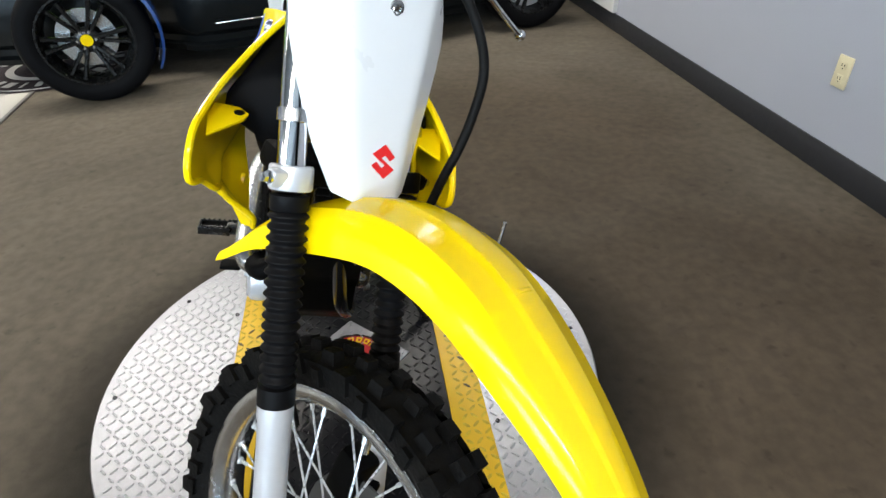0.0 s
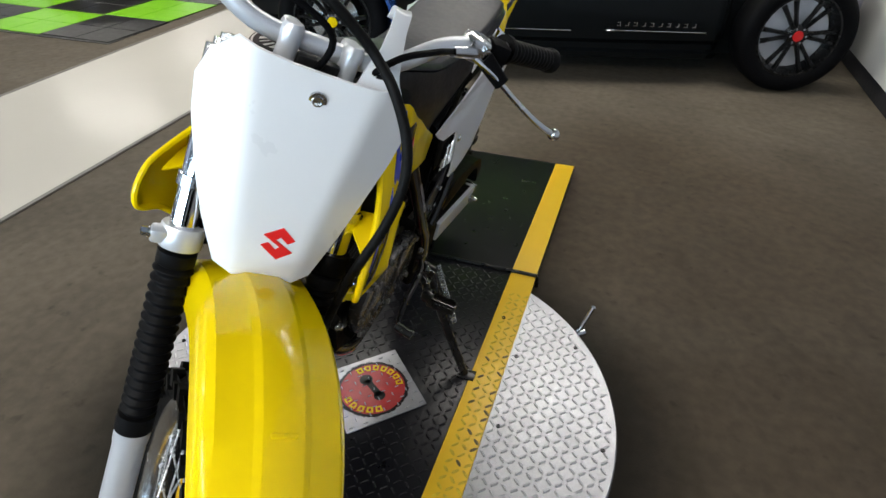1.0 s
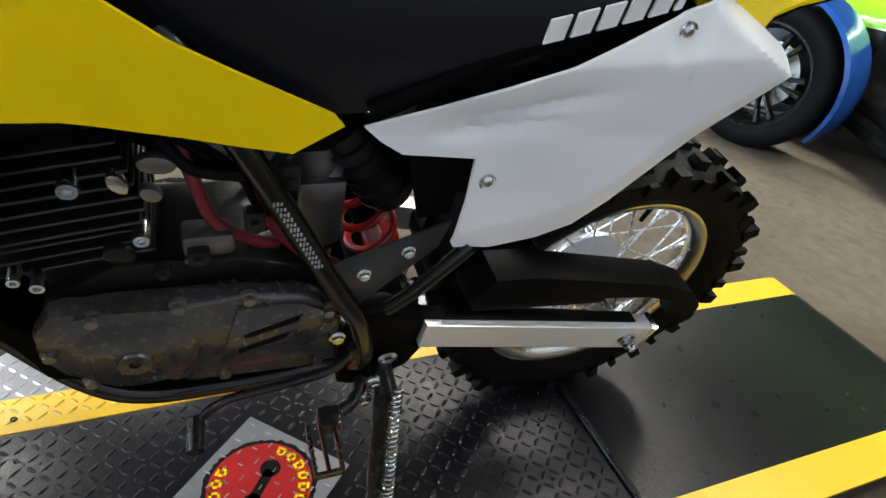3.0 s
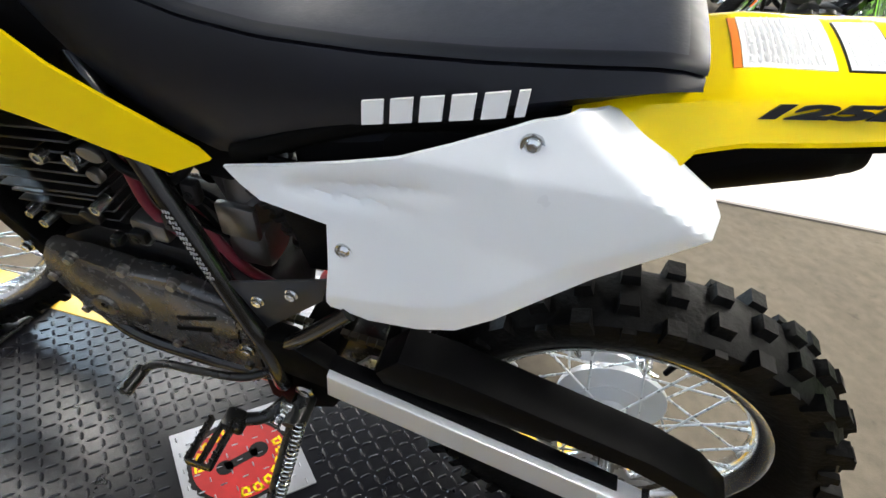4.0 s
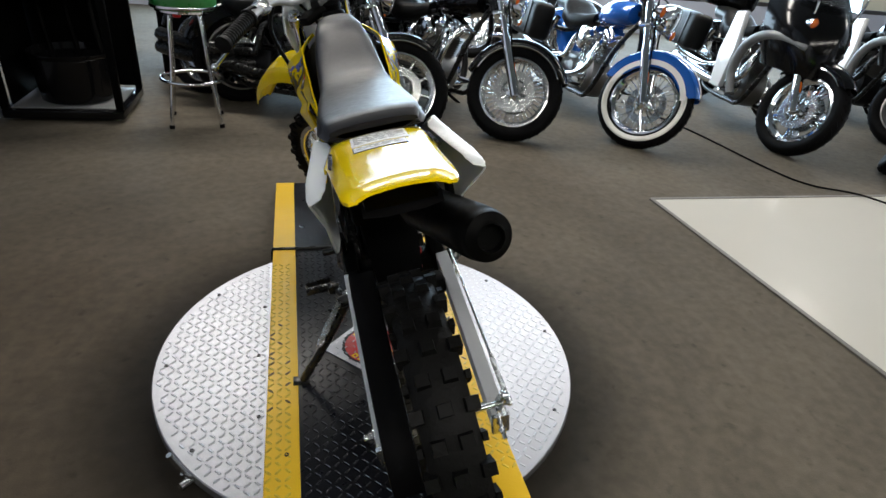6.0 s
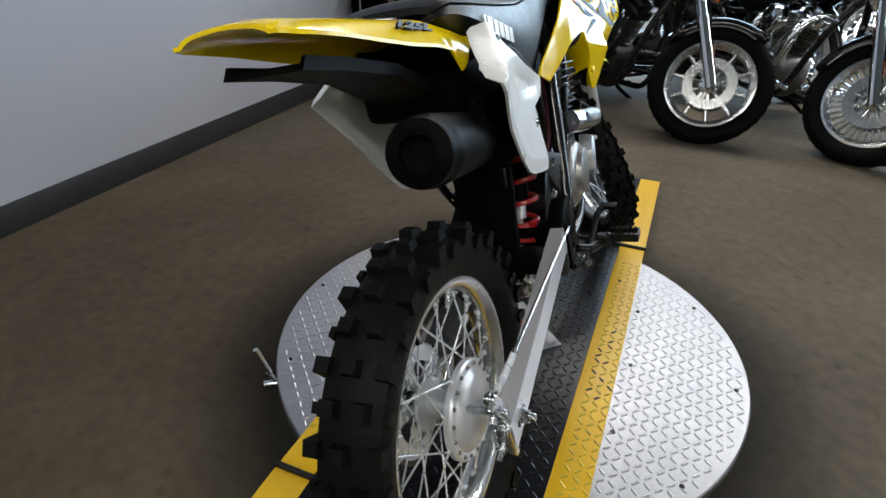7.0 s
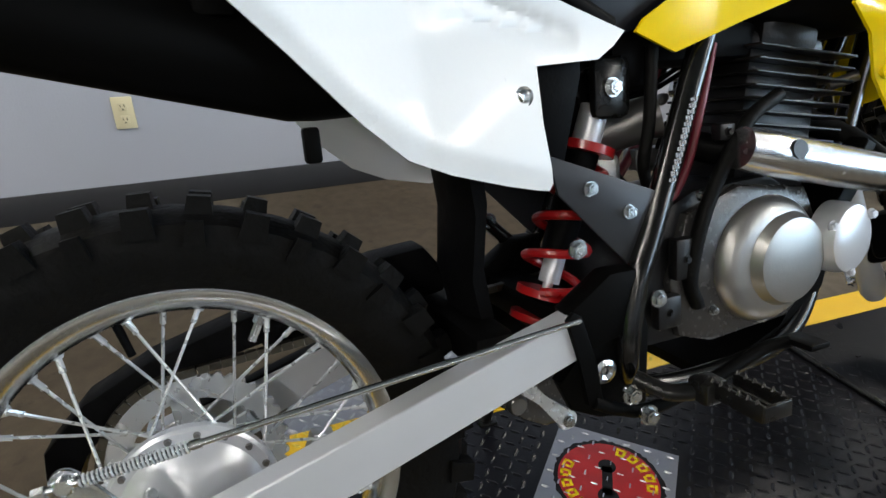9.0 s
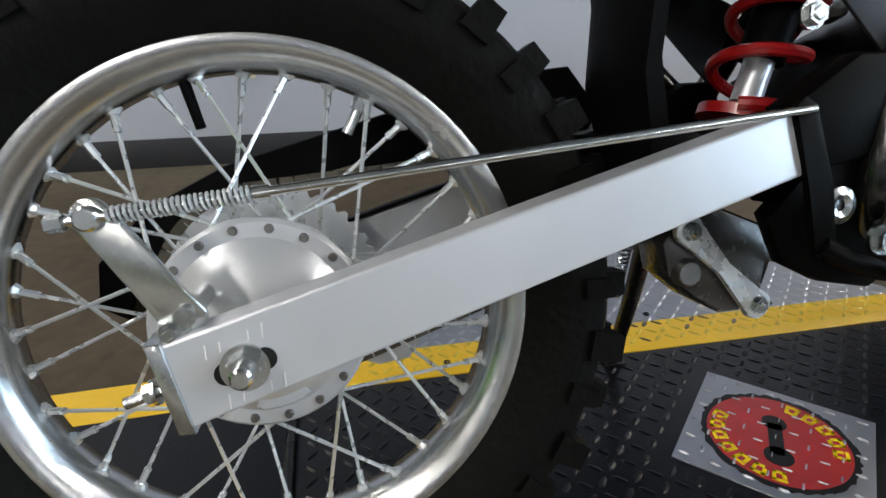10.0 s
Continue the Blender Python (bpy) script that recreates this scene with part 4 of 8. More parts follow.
front_fender = bikepart("front_mudguard", bm, YELLOW, None, "glossy yellow plastic front mudguard", front=True, smooth=30)
bm = bmesh.new()
box(bm, (0, 0.700, 0.8065), (0.026, 0.006, 0.006), None, 0.002)
bikepart("moulded_bar", bm, YELLOW, front_fender, front=True)
# ---- number plate ----
plate_shape = [(0.018, 0.755), (0.036, 0.772), (0.057, 0.776), (0.080, 0.818), (0.097, 0.86), (0.113, 0.912), (0.118, 0.947), (0.110, 0.975), (0.088, 1.002), (0.03, 0.998)]
plate_shape += [(-x * (1.0 + 0.85 * max(0.0, z - 0.84) if z < 0.95 else 1.06), z) for x, z in reversed(plate_shape)]
def plate_depth(x, z):
    """How far ahead the plate stands: a flat middle that widens upwards, with sides bent back."""
    edge = 0.028 + 0.16 * (z - 0.74)
    side = abs(x) - edge
    soft = 0.5 * (side + math.sqrt(side * side + 0.000006))
    return 0.401 + 0.42 * (0.968 - z) - 0.54 * soft - 0.12 * x * x


to_plate = lambda u, v, d: Vector((u, d, v))
bm = bmesh.new()
panel(bm, plate_shape, plate_depth, 0.005, 0.01, to_plate)
number_plate = bikepart("number_plate", bm, WHITE, None, "white plastic front number plate with a red emblem", front=True, smooth=60)
bm = bmesh.new()
mb = Matrix.Translation((-0.002, plate_depth(0, 0.972), 0.972)) @ Matrix.Rotation(math.pi / 2, 4, "Z")
lathe(bm, [(0, 0.001), (0.004, 0.001), (0.0045, 0.003), (0.006, 0.003), (0.007, 0.001), (0.010, 0.0006), (0.0105, -0.002)], mb, 24)
bikepart("plate_bolt", bm, STEEL, number_plate, front=True)
letter = [(-13, 188), (-188, 62), (-110, 14), (-15, 77), (36, 42), (-190, -74), (-25, -177), (191, -41), (113, 0), (14, -68), (-29, -34), (187, 78)]
emblem = [[(0.0001 * u, 0.0001 * v) for u, v in letter]]
for shape in emblem:
    bm = bmesh.new()
    pts = [(u - 0.0058, 0.816 + v) for u, v in shape]
    panel(bm, pts, lambda x, z: plate_depth(x, z) + 0.0012, 0.0008, 0.02, to_plate)
    bikepart("emblem", bm, RED_DECAL, number_plate, "red emblem sticker", front=True)

# white strap from the plate's corner round the bar
bm = bmesh.new()
line = [((-0.070, 0.383, 0.975), 0.036), ((-0.072, 0.379, 0.992), 0.031), ((-0.069, 0.371, 1.010), 0.022), ((-0.076, 0.346, 1.030), 0.014), ((-0.083, 0.318, 1.046), 0.011), ((-0.088, 0.296, 1.060), 0.011), ((-0.091, 0.276, 1.058), 0.011), ((-0.093, 0.268, 1.040), 0.011)]
fine = [(Vector(c), w) for c, w in zip(spline([q for q, _ in line], 5), np.interp(np.linspace(0, len(line) - 1, 36), range(len(line)), [w for _, w in line]))]
loft(bm, [[c + Vector((-w, -w * 0.35, 0)), c + Vector((0, 0.002, 0)), c + Vector((w, -w * 0.1, 0)), c + Vector((w, -w * 0.1 - 0.003, -0.002)), c + Vector((0, -0.001, -0.002)), c + Vector((-w, -w * 0.35 - 0.003, -0.002))] for c, w in fine])
strap = bikepart("plate_strap", bm, WHITE, number_plate, "white plastic strap round the handlebar", front=True)
bm = bmesh.new()
box(bm, (0, 0, 0), (0.012, 0.002, 0.008), Matrix.Translation((-0.066, 0.3735, 1.010)) @ Matrix.Rotation(radians(-25), 4, "X"), 0.0006, 1)
bikepart("strap_hole", bm, BLACK_PLASTIC, strap, front=True)

# ---- front cables ----
bm = bmesh.new()
tube(bm, [(0.10, 0.27, 1.045), (0.065, 0.33, 1.072), (0.02, 0.365, 1.068), (-0.02, 0.375, 1.05), (-0.045, 0.385, 1.036), (-0.067, 0.417, 1.021), (-0.093, 0.448, 0.986), (-0.104, 0.472, 0.946), (-0.105, 0.483, 0.895), (-0.100, 0.489, 0.850), (-0.098, 0.488, 0.80), (-0.105, 0.488, 0.70), (-0.112, 0.51, 0.60), (-0.118, 0.56, 0.45), (-0.1, 0.60, 0.36)], 0.0062, n=10)
bikepart("brake_hose", bm, RUBBER, None, "thick black front brake hose", front=True)
bm = bmesh.new()
tube(bm, [(-0.165, 0.30, 1.043), (-0.12, 0.35, 1.052), (-0.07, 0.375, 1.035), (-0.05, 0.35, 0.97), (-0.05, 0.30, 0.88), (-0.04, 0.26, 0.78)], 0.004, n=8)
bikepart("clutch_cable", bm, BLACK_PLASTIC, None, front=True)
bm = bmesh.new()
tube(bm, [(0.16, 0.28, 1.05), (0.08, 0.36, 1.06), (0.0, 0.372, 1.03), (0.02, 0.35, 0.93), (0.02, 0.30, 0.85)], 0.004, n=8)
bikepart("throttle_cable", bm, BLACK_PLASTIC, None, front=True)

# ---- tank and shrouds ----
BLUE_SHAPES = (
    [(0.1766, 0.8502), (0.1788, 0.8415), (0.1887, 0.8315), (0.1835, 0.8425)],
    [(0.1683, 0.8838), (0.1693, 0.8721), (0.2092, 0.8446), (0.2121, 0.835), (0.1898, 0.8461), (0.1974, 0.8383), (0.2126, 0.8292), (0.2225, 0.8195), (0.2419, 0.8141), (0.2427, 0.8213), (0.2634, 0.821), (0.2573, 0.8289), (0.2371, 0.837), (0.2234, 0.8442), (0.2193, 0.8508), (0.1789, 0.876)],
    [(0.2742, 0.8233), (0.2841, 0.813), (0.3019, 0.8064), (0.3101, 0.7997), (0.3168, 0.7846), (0.3285, 0.7702), (0.3219, 0.7872), (0.3314, 0.7893), (0.3522, 0.7845), (0.3458, 0.7973), (0.3247, 0.8044), (0.299, 0.8177)],
    [(0.3561, 0.8013), (0.3632, 0.7858), (0.3736, 0.7755), (0.3894, 0.7694), (0.3788, 0.7905)],
)
BLACK_SHAPES = (
    [(0.1674, 0.8559), (0.1269, 0.8505), (0.1451, 0.8367), (0.1924, 0.8095), (0.2306, 0.7869), (0.2627, 0.7692), (0.273, 0.7652), (0.2398, 0.7913), (0.2127, 0.806), (0.1808, 0.8219), (0.1522, 0.8426), (0.164, 0.846)],
    [(0.2638, 0.8113), (0.279, 0.7974), (0.2776, 0.7892), (0.2608, 0.7852), (0.2685, 0.77), (0.287, 0.7573), (0.3095, 0.7478), (0.3311, 0.7336), (0.3613, 0.7267), (0.3865, 0.7323), (0.3804, 0.7274), (0.3553, 0.7398), (0.3409, 0.7463), (0.3348, 0.756), (0.3282, 0.7629), (0.3324, 0.7503), (0.3159, 0.7558), (0.3018, 0.7705), (0.2926, 0.7904), (0.2818, 0.8022)],
    [(0.3502, 0.7745), (0.36, 0.7555), (0.3793, 0.7377), (0.369, 0.7583), (0.382, 0.7576), (0.401, 0.751), (0.3996, 0.757), (0.3773, 0.7666)],
    [(0.1212, 0.8449), (0.1332, 0.8328), (0.1375, 0.8181), (0.1549, 0.8073), (0.1903, 0.7835), (0.2179, 0.7727), (0.2423, 0.7694), (0.2244, 0.7778), (0.1937, 0.7961), (0.1649, 0.8147), (0.139, 0.8325)],
    [(0.2315, 0.765), (0.19, 0.7372), (0.253, 0.7595)],
    [(0.219, 0.8134), (0.2296, 0.8021), (0.239, 0.8018), (0.2317, 0.8065)],
    [(0.2322, 0.8097), (0.2488, 0.8056), (0.2382, 0.805)],
)
SMALL_SHAPES = (
    ([(0.1362, 0.8302), (0.1374, 0.8192), (0.1532, 0.8113), (0.1495, 0.8237)], RED_DECAL),
    ([(0.1544, 0.8139), (0.1593, 0.8064), (0.1684, 0.8008), (0.1641, 0.8084)], WHITE_DECAL),
    ([(0.1684, 0.8075), (0.1726, 0.7993), (0.1808, 0.793), (0.1772, 0.8031)], WHITE_DECAL),
    ([(0.1801, 0.8013), (0.1842, 0.7912), (0.191, 0.7876), (0.1884, 0.7977)], WHITE_DECAL),
)

shroud_shape = [(0.417, 0.745), (0.409, 0.737), (0.397, 0.733), (0.384, 0.726), (0.362, 0.704), (0.338, 0.694), (0.324, 0.667), (0.305, 0.63), (0.291, 0.602), (0.279, 0.598), (0.264, 0.599), (0.224, 0.645), (0.197, 0.695), (0.170, 0.721), (0.164, 0.728), (0.181, 0.746), (0.165, 0.749),
                (0.116, 0.742), (0.035, 0.718), (-0.01, 0.703), (-0.049, 0.690), (-0.095, 0.713), (-0.085, 0.726), (0.037, 0.799), (0.083, 0.834), (0.119, 0.855), (0.158, 0.889), (0.20, 0.900), (0.228, 0.905), (0.239, 0.900), (0.247, 0.888), (0.254, 0.876), (0.263, 0.865), (0.277, 0.855), (0.298, 0.844), (0.324, 0.832), (0.347, 0.820), (0.368, 0.810), (0.391, 0.797), (0.408, 0.778), (0.416, 0.760)]


def shroud_depth(y, z):
    """How far the shroud stands out: it flares forwards, leans in at the top and has a proud lower lobe."""
    d = float(np.interp(y, [-0.1, 0.0, 0.1, 0.2, 0.3, 0.42], [0.082, 0.096, 0.105, 0.122, 0.147, 0.164]))
    d -= float(np.interp(y, [0.1, 0.2, 0.30, 0.38], [0.1, 0.2, 0.36, 0.3])) * max(0.0, z - 0.80) + float(np.interp(y, [0.15, 0.24], [0.0, 4.6])) * max(0.0, z - 0.81) ** 2
    crease = 0.752 - 0.3 * max(0.0, y - 0.17)
    if y > 0.155 and z < crease:
        d += 0.011 * (lambda q: q * q * (3 - 2 * q))(min(1, (crease - z) / 0.026)) - 0.4 * max(0, crease - z - 0.03)
    d -= 0.45 * max(0.0, 0.725 - z) * max(0.0, min(1.0, (y - 0.28) / 0.03))
    if y > 0.35:
        d -= 0.3 * max(0, 0.75 - z) * min(1, (y - 0.35) / 0.04)
    return d


bm = bmesh.new()
sec = []
for y, lo, hi in ((0.03, 0.74, 0.87), (0.08, 0.72, 0.89), (0.16, 0.715, 0.905), (0.21, 0.705, 0.895), (0.245, 0.70, 0.885), (0.275, 0.70, 0.868), (0.297, 0.71, 0.856), (0.312, 0.735, 0.842)):
    c, h = (lo + hi) / 2, (hi - lo) / 2
    ring = []
    for a in np.linspace(0, 2 * math.pi, 32, endpoint=False):
        z = c + h * math.copysign(abs(math.sin(a)) ** 0.6, math.sin(a))
        w = min(0.062 + 0.34 * max(0.0, y - 0.03), shroud_depth(y, max(z, 0.76)) - 0.010)
        w = min(w, float(np.interp(z, [0.765, 0.795], [0.096, 0.2])))
        sec_x = w * math.copysign(abs(math.cos(a)) ** 0.4, math.cos(a)) * (0.9 if y > 0.3 else 1.0)
        ring.append(Vector((sec_x, y, z)))
    sec.append(ring)
loft(bm, sec)
tank = bikepart("fuel_tank", bm, BLACK_PLASTIC, None, "black plastic fuel tank between the shrouds", smooth=60)
bm = bmesh.new()
lathe(bm, [(0, 0.03), (0.026, 0.03), (0.03, 0.024), (0.03, 0), (0, 0)], along((0, 0.255, 0.915), (0, 0.2, 1)), 24)
bikepart("fuel_cap", bm, BLACK_PLASTIC, tank)

for s in (-1, 1):
    bm = bmesh.new()
    panel(bm, shroud_shape, shroud_depth, 0.004, 0.007, flip=s)
    shroud = bikepart("tank_shroud", bm, YELLOW, None, "yellow plastic tank shroud with blue and black graphics", smooth=50)
    for shape, m, lift in [(q, BLUE_DECAL, 0.0012) for q in BLUE_SHAPES] + [(q, BLACK_DECAL, 0.0014) for q in BLACK_SHAPES] + [(q, m, 0.0021) for q, m in SMALL_SHAPES]:
        bm = bmesh.new()
        panel(bm, shape, lambda y, z: shroud_depth(y, z) + lift, 0.0008, 0.012, flip=s)
        bikepart("decal", bm, m, shroud)
    for y, z, rr in ((0.226, 0.882, 0.010), (0.234, 0.652, 0.009)):
        bm = bmesh.new()
        p = Vector((s * shroud_depth(y, z), y, z))
        lathe(bm, [(0, 0.005), (rr * 0.7, 0.004), (rr, 0.001), (rr, -0.004)], along(p, (s, 0, 0.2)), 18)
        bikepart("shroud_bolt", bm, STEEL if z > 0.8 else YELLOW, shroud)
    bm = bmesh.new()
    plate(bm, [(0.155, 0.385), (0.165, 0.31), (0.125, 0.317), (0.113, 0.33), (0.118, 0.345)], 0.004, lambda u, v, w: Vector((s * (u - 0.012), v, 0.797 + w - 0.15 * (v - 0.33))), bevel=0.001)
    bikepart("shroud_tab", bm, YELLOW, shroud)
    bm = bmesh.new()
    rod(bm, (s * 0.112, 0.331, 0.7925), (s * 0.112, 0.331, 0.8005), 0.0065, n=14)
    bikepart("tab_hole", bm, BLACK_PLASTIC, shroud)
    bm = bmesh.new()
    rim = [(0.291, 0.602), (0.305, 0.63), (0.324, 0.667), (0.338, 0.694), (0.362, 0.704), (0.384, 0.726), (0.397, 0.733), (0.409, 0.737), (0.417, 0.745), (0.416, 0.760), (0.408, 0.778), (0.391, 0.797), (0.368, 0.810), (0.347, 0.820), (0.324, 0.832), (0.298, 0.844), (0.277, 0.855), (0.263, 0.865), (0.254, 0.876), (0.247, 0.888), (0.239, 0.900)]
    tube(bm, [(s * (shroud_depth(y, z) - 0.004), y, z) for y, z in rim], 0.0045, n=8, per=6)
    bikepart("shroud_rim", bm, YELLOW, shroud)

# ---- seat ----
seat_st = [(0.20, 0.945, 0.930, 0.045, 0.905), (0.13, 0.938, 0.92, 0.058, 0.855), (0.05, 0.915, 0.897, 0.067, 0.78), (-0.04, 0.886, 0.869, 0.072, 0.725), (-0.10, 0.871, 0.857, 0.073, 0.705), (-0.17, 0.867, 0.855, 0.077, 0.725),
           (-0.27, 0.875, 0.864, 0.084, 0.768), (-0.36, 0.886, 0.875, 0.086, 0.812), (-0.43, 0.897, 0.885, 0.085, 0.846), (-0.478, 0.904, 0.891, 0.081, 0.864), (-0.498, 0.903, 0.890, 0.077, 0.870), (-0.508, 0.893, 0.885, 0.07, 0.872)]
ys = [-p[0] for p in seat_st]
top_sec, side_sec = [], []
for y in np.linspace(ys[0], ys[-1], 44):
    zc, zs, w, zl = [float(np.interp(y, ys, [p[k] for p in seat_st])) for k in (1, 2, 3, 4)]
    arc = [Vector((-w * math.cos(a), -y, zs + (zc - zs) * math.sin(a) ** 0.8 if math.sin(a) > 0 else zs)) for a in np.linspace(0, math.pi, 15)]
    top_sec.append([Vector((-w, -y, zs - 0.012))] + arc + [Vector((w, -y, zs - 0.012))])
    side_sec.append([Vector((-w - 0.009, -y, zl)), Vector((-w - 0.008, -y, zl + (zs - zl) * 0.45)), Vector((-w - 0.004, -y, zs - 0.012)), Vector((-w - 0.0005, -y, zs - 0.004)), Vector((-w + 0.008, -y, zs - 0.001)),
                     Vector((w - 0.008, -y, zs - 0.001)), Vector((w + 0.0005, -y, zs - 0.004)), Vector((w + 0.004, -y, zs - 0.012)), Vector((w + 0.008, -y, zl + (zs - zl) * 0.45)), Vector((w + 0.009, -y, zl))])
bm = bmesh.new()
loft(bm, side_sec)
bmesh.ops.smooth_vert(bm, verts=bm.verts, factor=0.4, use_axis_x=True, use_axis_y=False, use_axis_z=True)
seat = bikepart("seat", bm, SEAT_SIDE, None, "long black and grey vinyl seat with pale lettering blocks", smooth=45)
bm = bmesh.new()
loft(bm, top_sec)
bmesh.ops.smooth_vert(bm, verts=bm.verts, factor=0.5, use_axis_x=True, use_axis_y=False, use_axis_z=True)
seat_top = bikepart("seat_top", bm, SEAT_TOP, seat, "grey grained vinyl seat top with a black border", smooth=60)
seat_top.data.materials.append(SEAT_SIDE)
for f in seat_top.data.polygons:
    c = f.center
    if abs(c.x) > 0.86 * float(np.interp(-c.y, ys, [p[3] for p in seat_st])) or c.y < -0.488:
        f.material_index = 1
# a row of six pale blocks where the maker's name stands
for s in (-1, 1):
    for k in range(6):
        bm = bmesh.new()
        y0, y1 = -0.262 - k * 0.0245, -0.262 - k * 0.0245 - (0.0185 if k < 5 else 0.008)
        zz = lambda y: 0.8125 + (-0.262 - y) * 0.30
        hh = 0.0112
        xx = lambda y, z: float(np.interp(-y, ys, [p[3] for p in seat_st])) + 0.0098
        panel(bm, [(y0, zz(y0) - hh), (y0 - 0.001, zz(y0) + hh), (y1 - 0.001, zz(y1) + hh), (y1, zz(y1) - hh)], xx, 0.0025, 0.02, flip=s)
        bikepart("lettering_block", bm, WHITE_DECAL, seat, "pale printed block")

# ---- side covers ----
cover_shape = [(-0.112, 0.714), (-0.128, 0.700), (-0.15, 0.687), (-0.18, 0.686), (-0.224, 0.684), (-0.2235, 0.63), (-0.218, 0.574), (-0.222, 0.567), (-0.235, 0.569), (-0.267, 0.577), (-0.323, 0.594), (-0.364, 0.612), (-0.40, 0.644), (-0.455, 0.703),
               (-0.51, 0.757), (-0.543, 0.79), (-0.547, 0.801), (-0.538, 0.812), (-0.503, 0.829), (-0.45, 0.853), (-0.43, 0.855), (-0.385, 0.833), (-0.34, 0.808), (-0.292, 0.783), (-0.24, 0.761), (-0.18, 0.738)]


COVER_GROOVES = ((-0.172, -0.355, 0.716, 0.770, 0.013, 0.0065), (-0.172, -0.322, 0.710, 0.735, 0.012, 0.0065))


def cover_depth(y, z):
    d = 0.087 + 0.105 * (-y - 0.111) + 0.13 * max(0.0, 0.713 - z)
    d -= 0.36 * max(0.0, z - 0.775 - 0.12 * (-y - 0.2))
    # two pressed grooves, a recess round the bolt and a rolled lower edge
    for y0, y1, z0, z1, w, deep in COVER_GROOVES:
        u = (y - y0) / (y1 - y0)
        if 0 < u < 1:
            t = z - (z0 + (z1 - z0) * u)
            d -= deep * math.sin(math.pi * u) ** 0.7 * math.exp(-((t / w) ** 2)) * (1 if t < 0 else 0.5)
    r = math.hypot(y + 0.403, (z - 0.822) * 0.5)
    d -= 0.003 * max(0.0, min(1.0, (0.017 - r) / 0.008))
    low = np.interp(-y, [0.22, 0.267, 0.323, 0.364, 0.40, 0.455, 0.55], [0.588, 0.60, 0.617, 0.635, 0.668, 0.727, 0.815])
    d -= 0.22 * max(0.0, float(low) - z)
    # the upper rear edge is folded in
    s = (y + 0.45) * 0.422 - (z - 0.853) * 0.906
    d -= 2.0 * max(0.0, 0.0155 - s) * max(0.0, min(1.0, (-0.42 - y) / 0.04))
    return d


for s in (-1, 1):
    bm = bmesh.new()
    side_depth = lambda y, z: cover_depth(y, z) + (0.034 * max(0.0, min(1.0, (-y - 0.34) / 0.19)) ** 1.4 if s > 0 else 0.0)
    drop = (lambda y, z: z - 0.020 * max(0.0, min(1.0, (-y - 0.23) / 0.05)) * max(0.0, min(1.0, (0.85 + y * 0.12 - z) / 0.12)) if z < 0.79 and y < -0.23 else z) if s < 0 else (lambda y, z: z)
    panel(bm, [(y, drop(y, z) if k in range(8, 16) else z) for k, (y, z) in enumerate(cover_shape)], side_depth, 0.004, 0.0048, flip=s)
    cover = bikepart("side_cover", bm, WHITE, None, "white plastic side cover over the rear of the frame", smooth=35)
    for y, z in ((-0.242, 0.657), (-0.403, 0.824)):
        bm = bmesh.new()
        p = Vector((s * side_depth(y, z), y, z))
        lathe(bm, [(0, 0.002), (0.004, 0.003), (0.006, 0.0015), (0.007, 0.0), (0.0095, 0.0008), (0.010, -0.002)], along(p, (s, 0, 0)), 20)
        bikepart("cover_bolt", bm, STEEL, cover)

# ---- rear mudguard ----
crown = lambda zt, wt, u: zt + 0.006 * (1 - u * u)
bm = bmesh.new()
stations = [(-0.425, 0.846, 0.068, 0.084, 0.832), (-0.45, 0.853, 0.07, 0.088, 0.825), (-0.475, 0.860, 0.072, 0.094, 0.812), (-0.503, 0.868, 0.072, 0.096, 0.806), (-0.515, 0.872, 0.071, 0.092, 0.835), (-0.545, 0.880, 0.070, 0.087, 0.845), (-0.60, 0.887, 0.068, 0.083, 0.856),
            (-0.66, 0.897, 0.065, 0.079, 0.871), (-0.72, 0.906, 0.062, 0.075, 0.887), (-0.77, 0.913, 0.059, 0.071, 0.898), (-0.795, 0.916, 0.057, 0.067, 0.903), (-0.805, 0.914, 0.054, 0.062, 0.906)]
sec = []
ys2 = [-p[0] for p in stations]
for y in np.linspace(ys2[0], ys2[-1], 26):
    zt, wt, we, ze = [float(np.interp(y, ys2, [p[k] for p in stations])) for k in (1, 2, 3, 4)]
    half = [(-we, ze), (-we * 0.998, ze + 0.004), (-wt - (we - wt) * 0.52, ze + (zt - ze) * 0.58), (-wt - 0.001, zt - 0.004), (-wt * 0.94, zt - 0.001)] + [(-wt * u, crown(zt, wt, u)) for u in (0.75, 0.55, 0.3, 0)]
    top = [Vector((u, -y, z)) for u, z in half] + [Vector((-u, -y, z)) for u, z in reversed(half[:-1])]
    sec.append(top + [Vector((p.x * 0.965, p.y, p.z - 0.004 if 0 < k < len(top) - 1 else p.z)) for k, p in reversed(list(enumerate(top)))])
loft(bm, sec)
tail = bikepart("rear_mudguard", bm, YELLOW, None, "yellow plastic rear mudguard with warning labels", smooth=24)
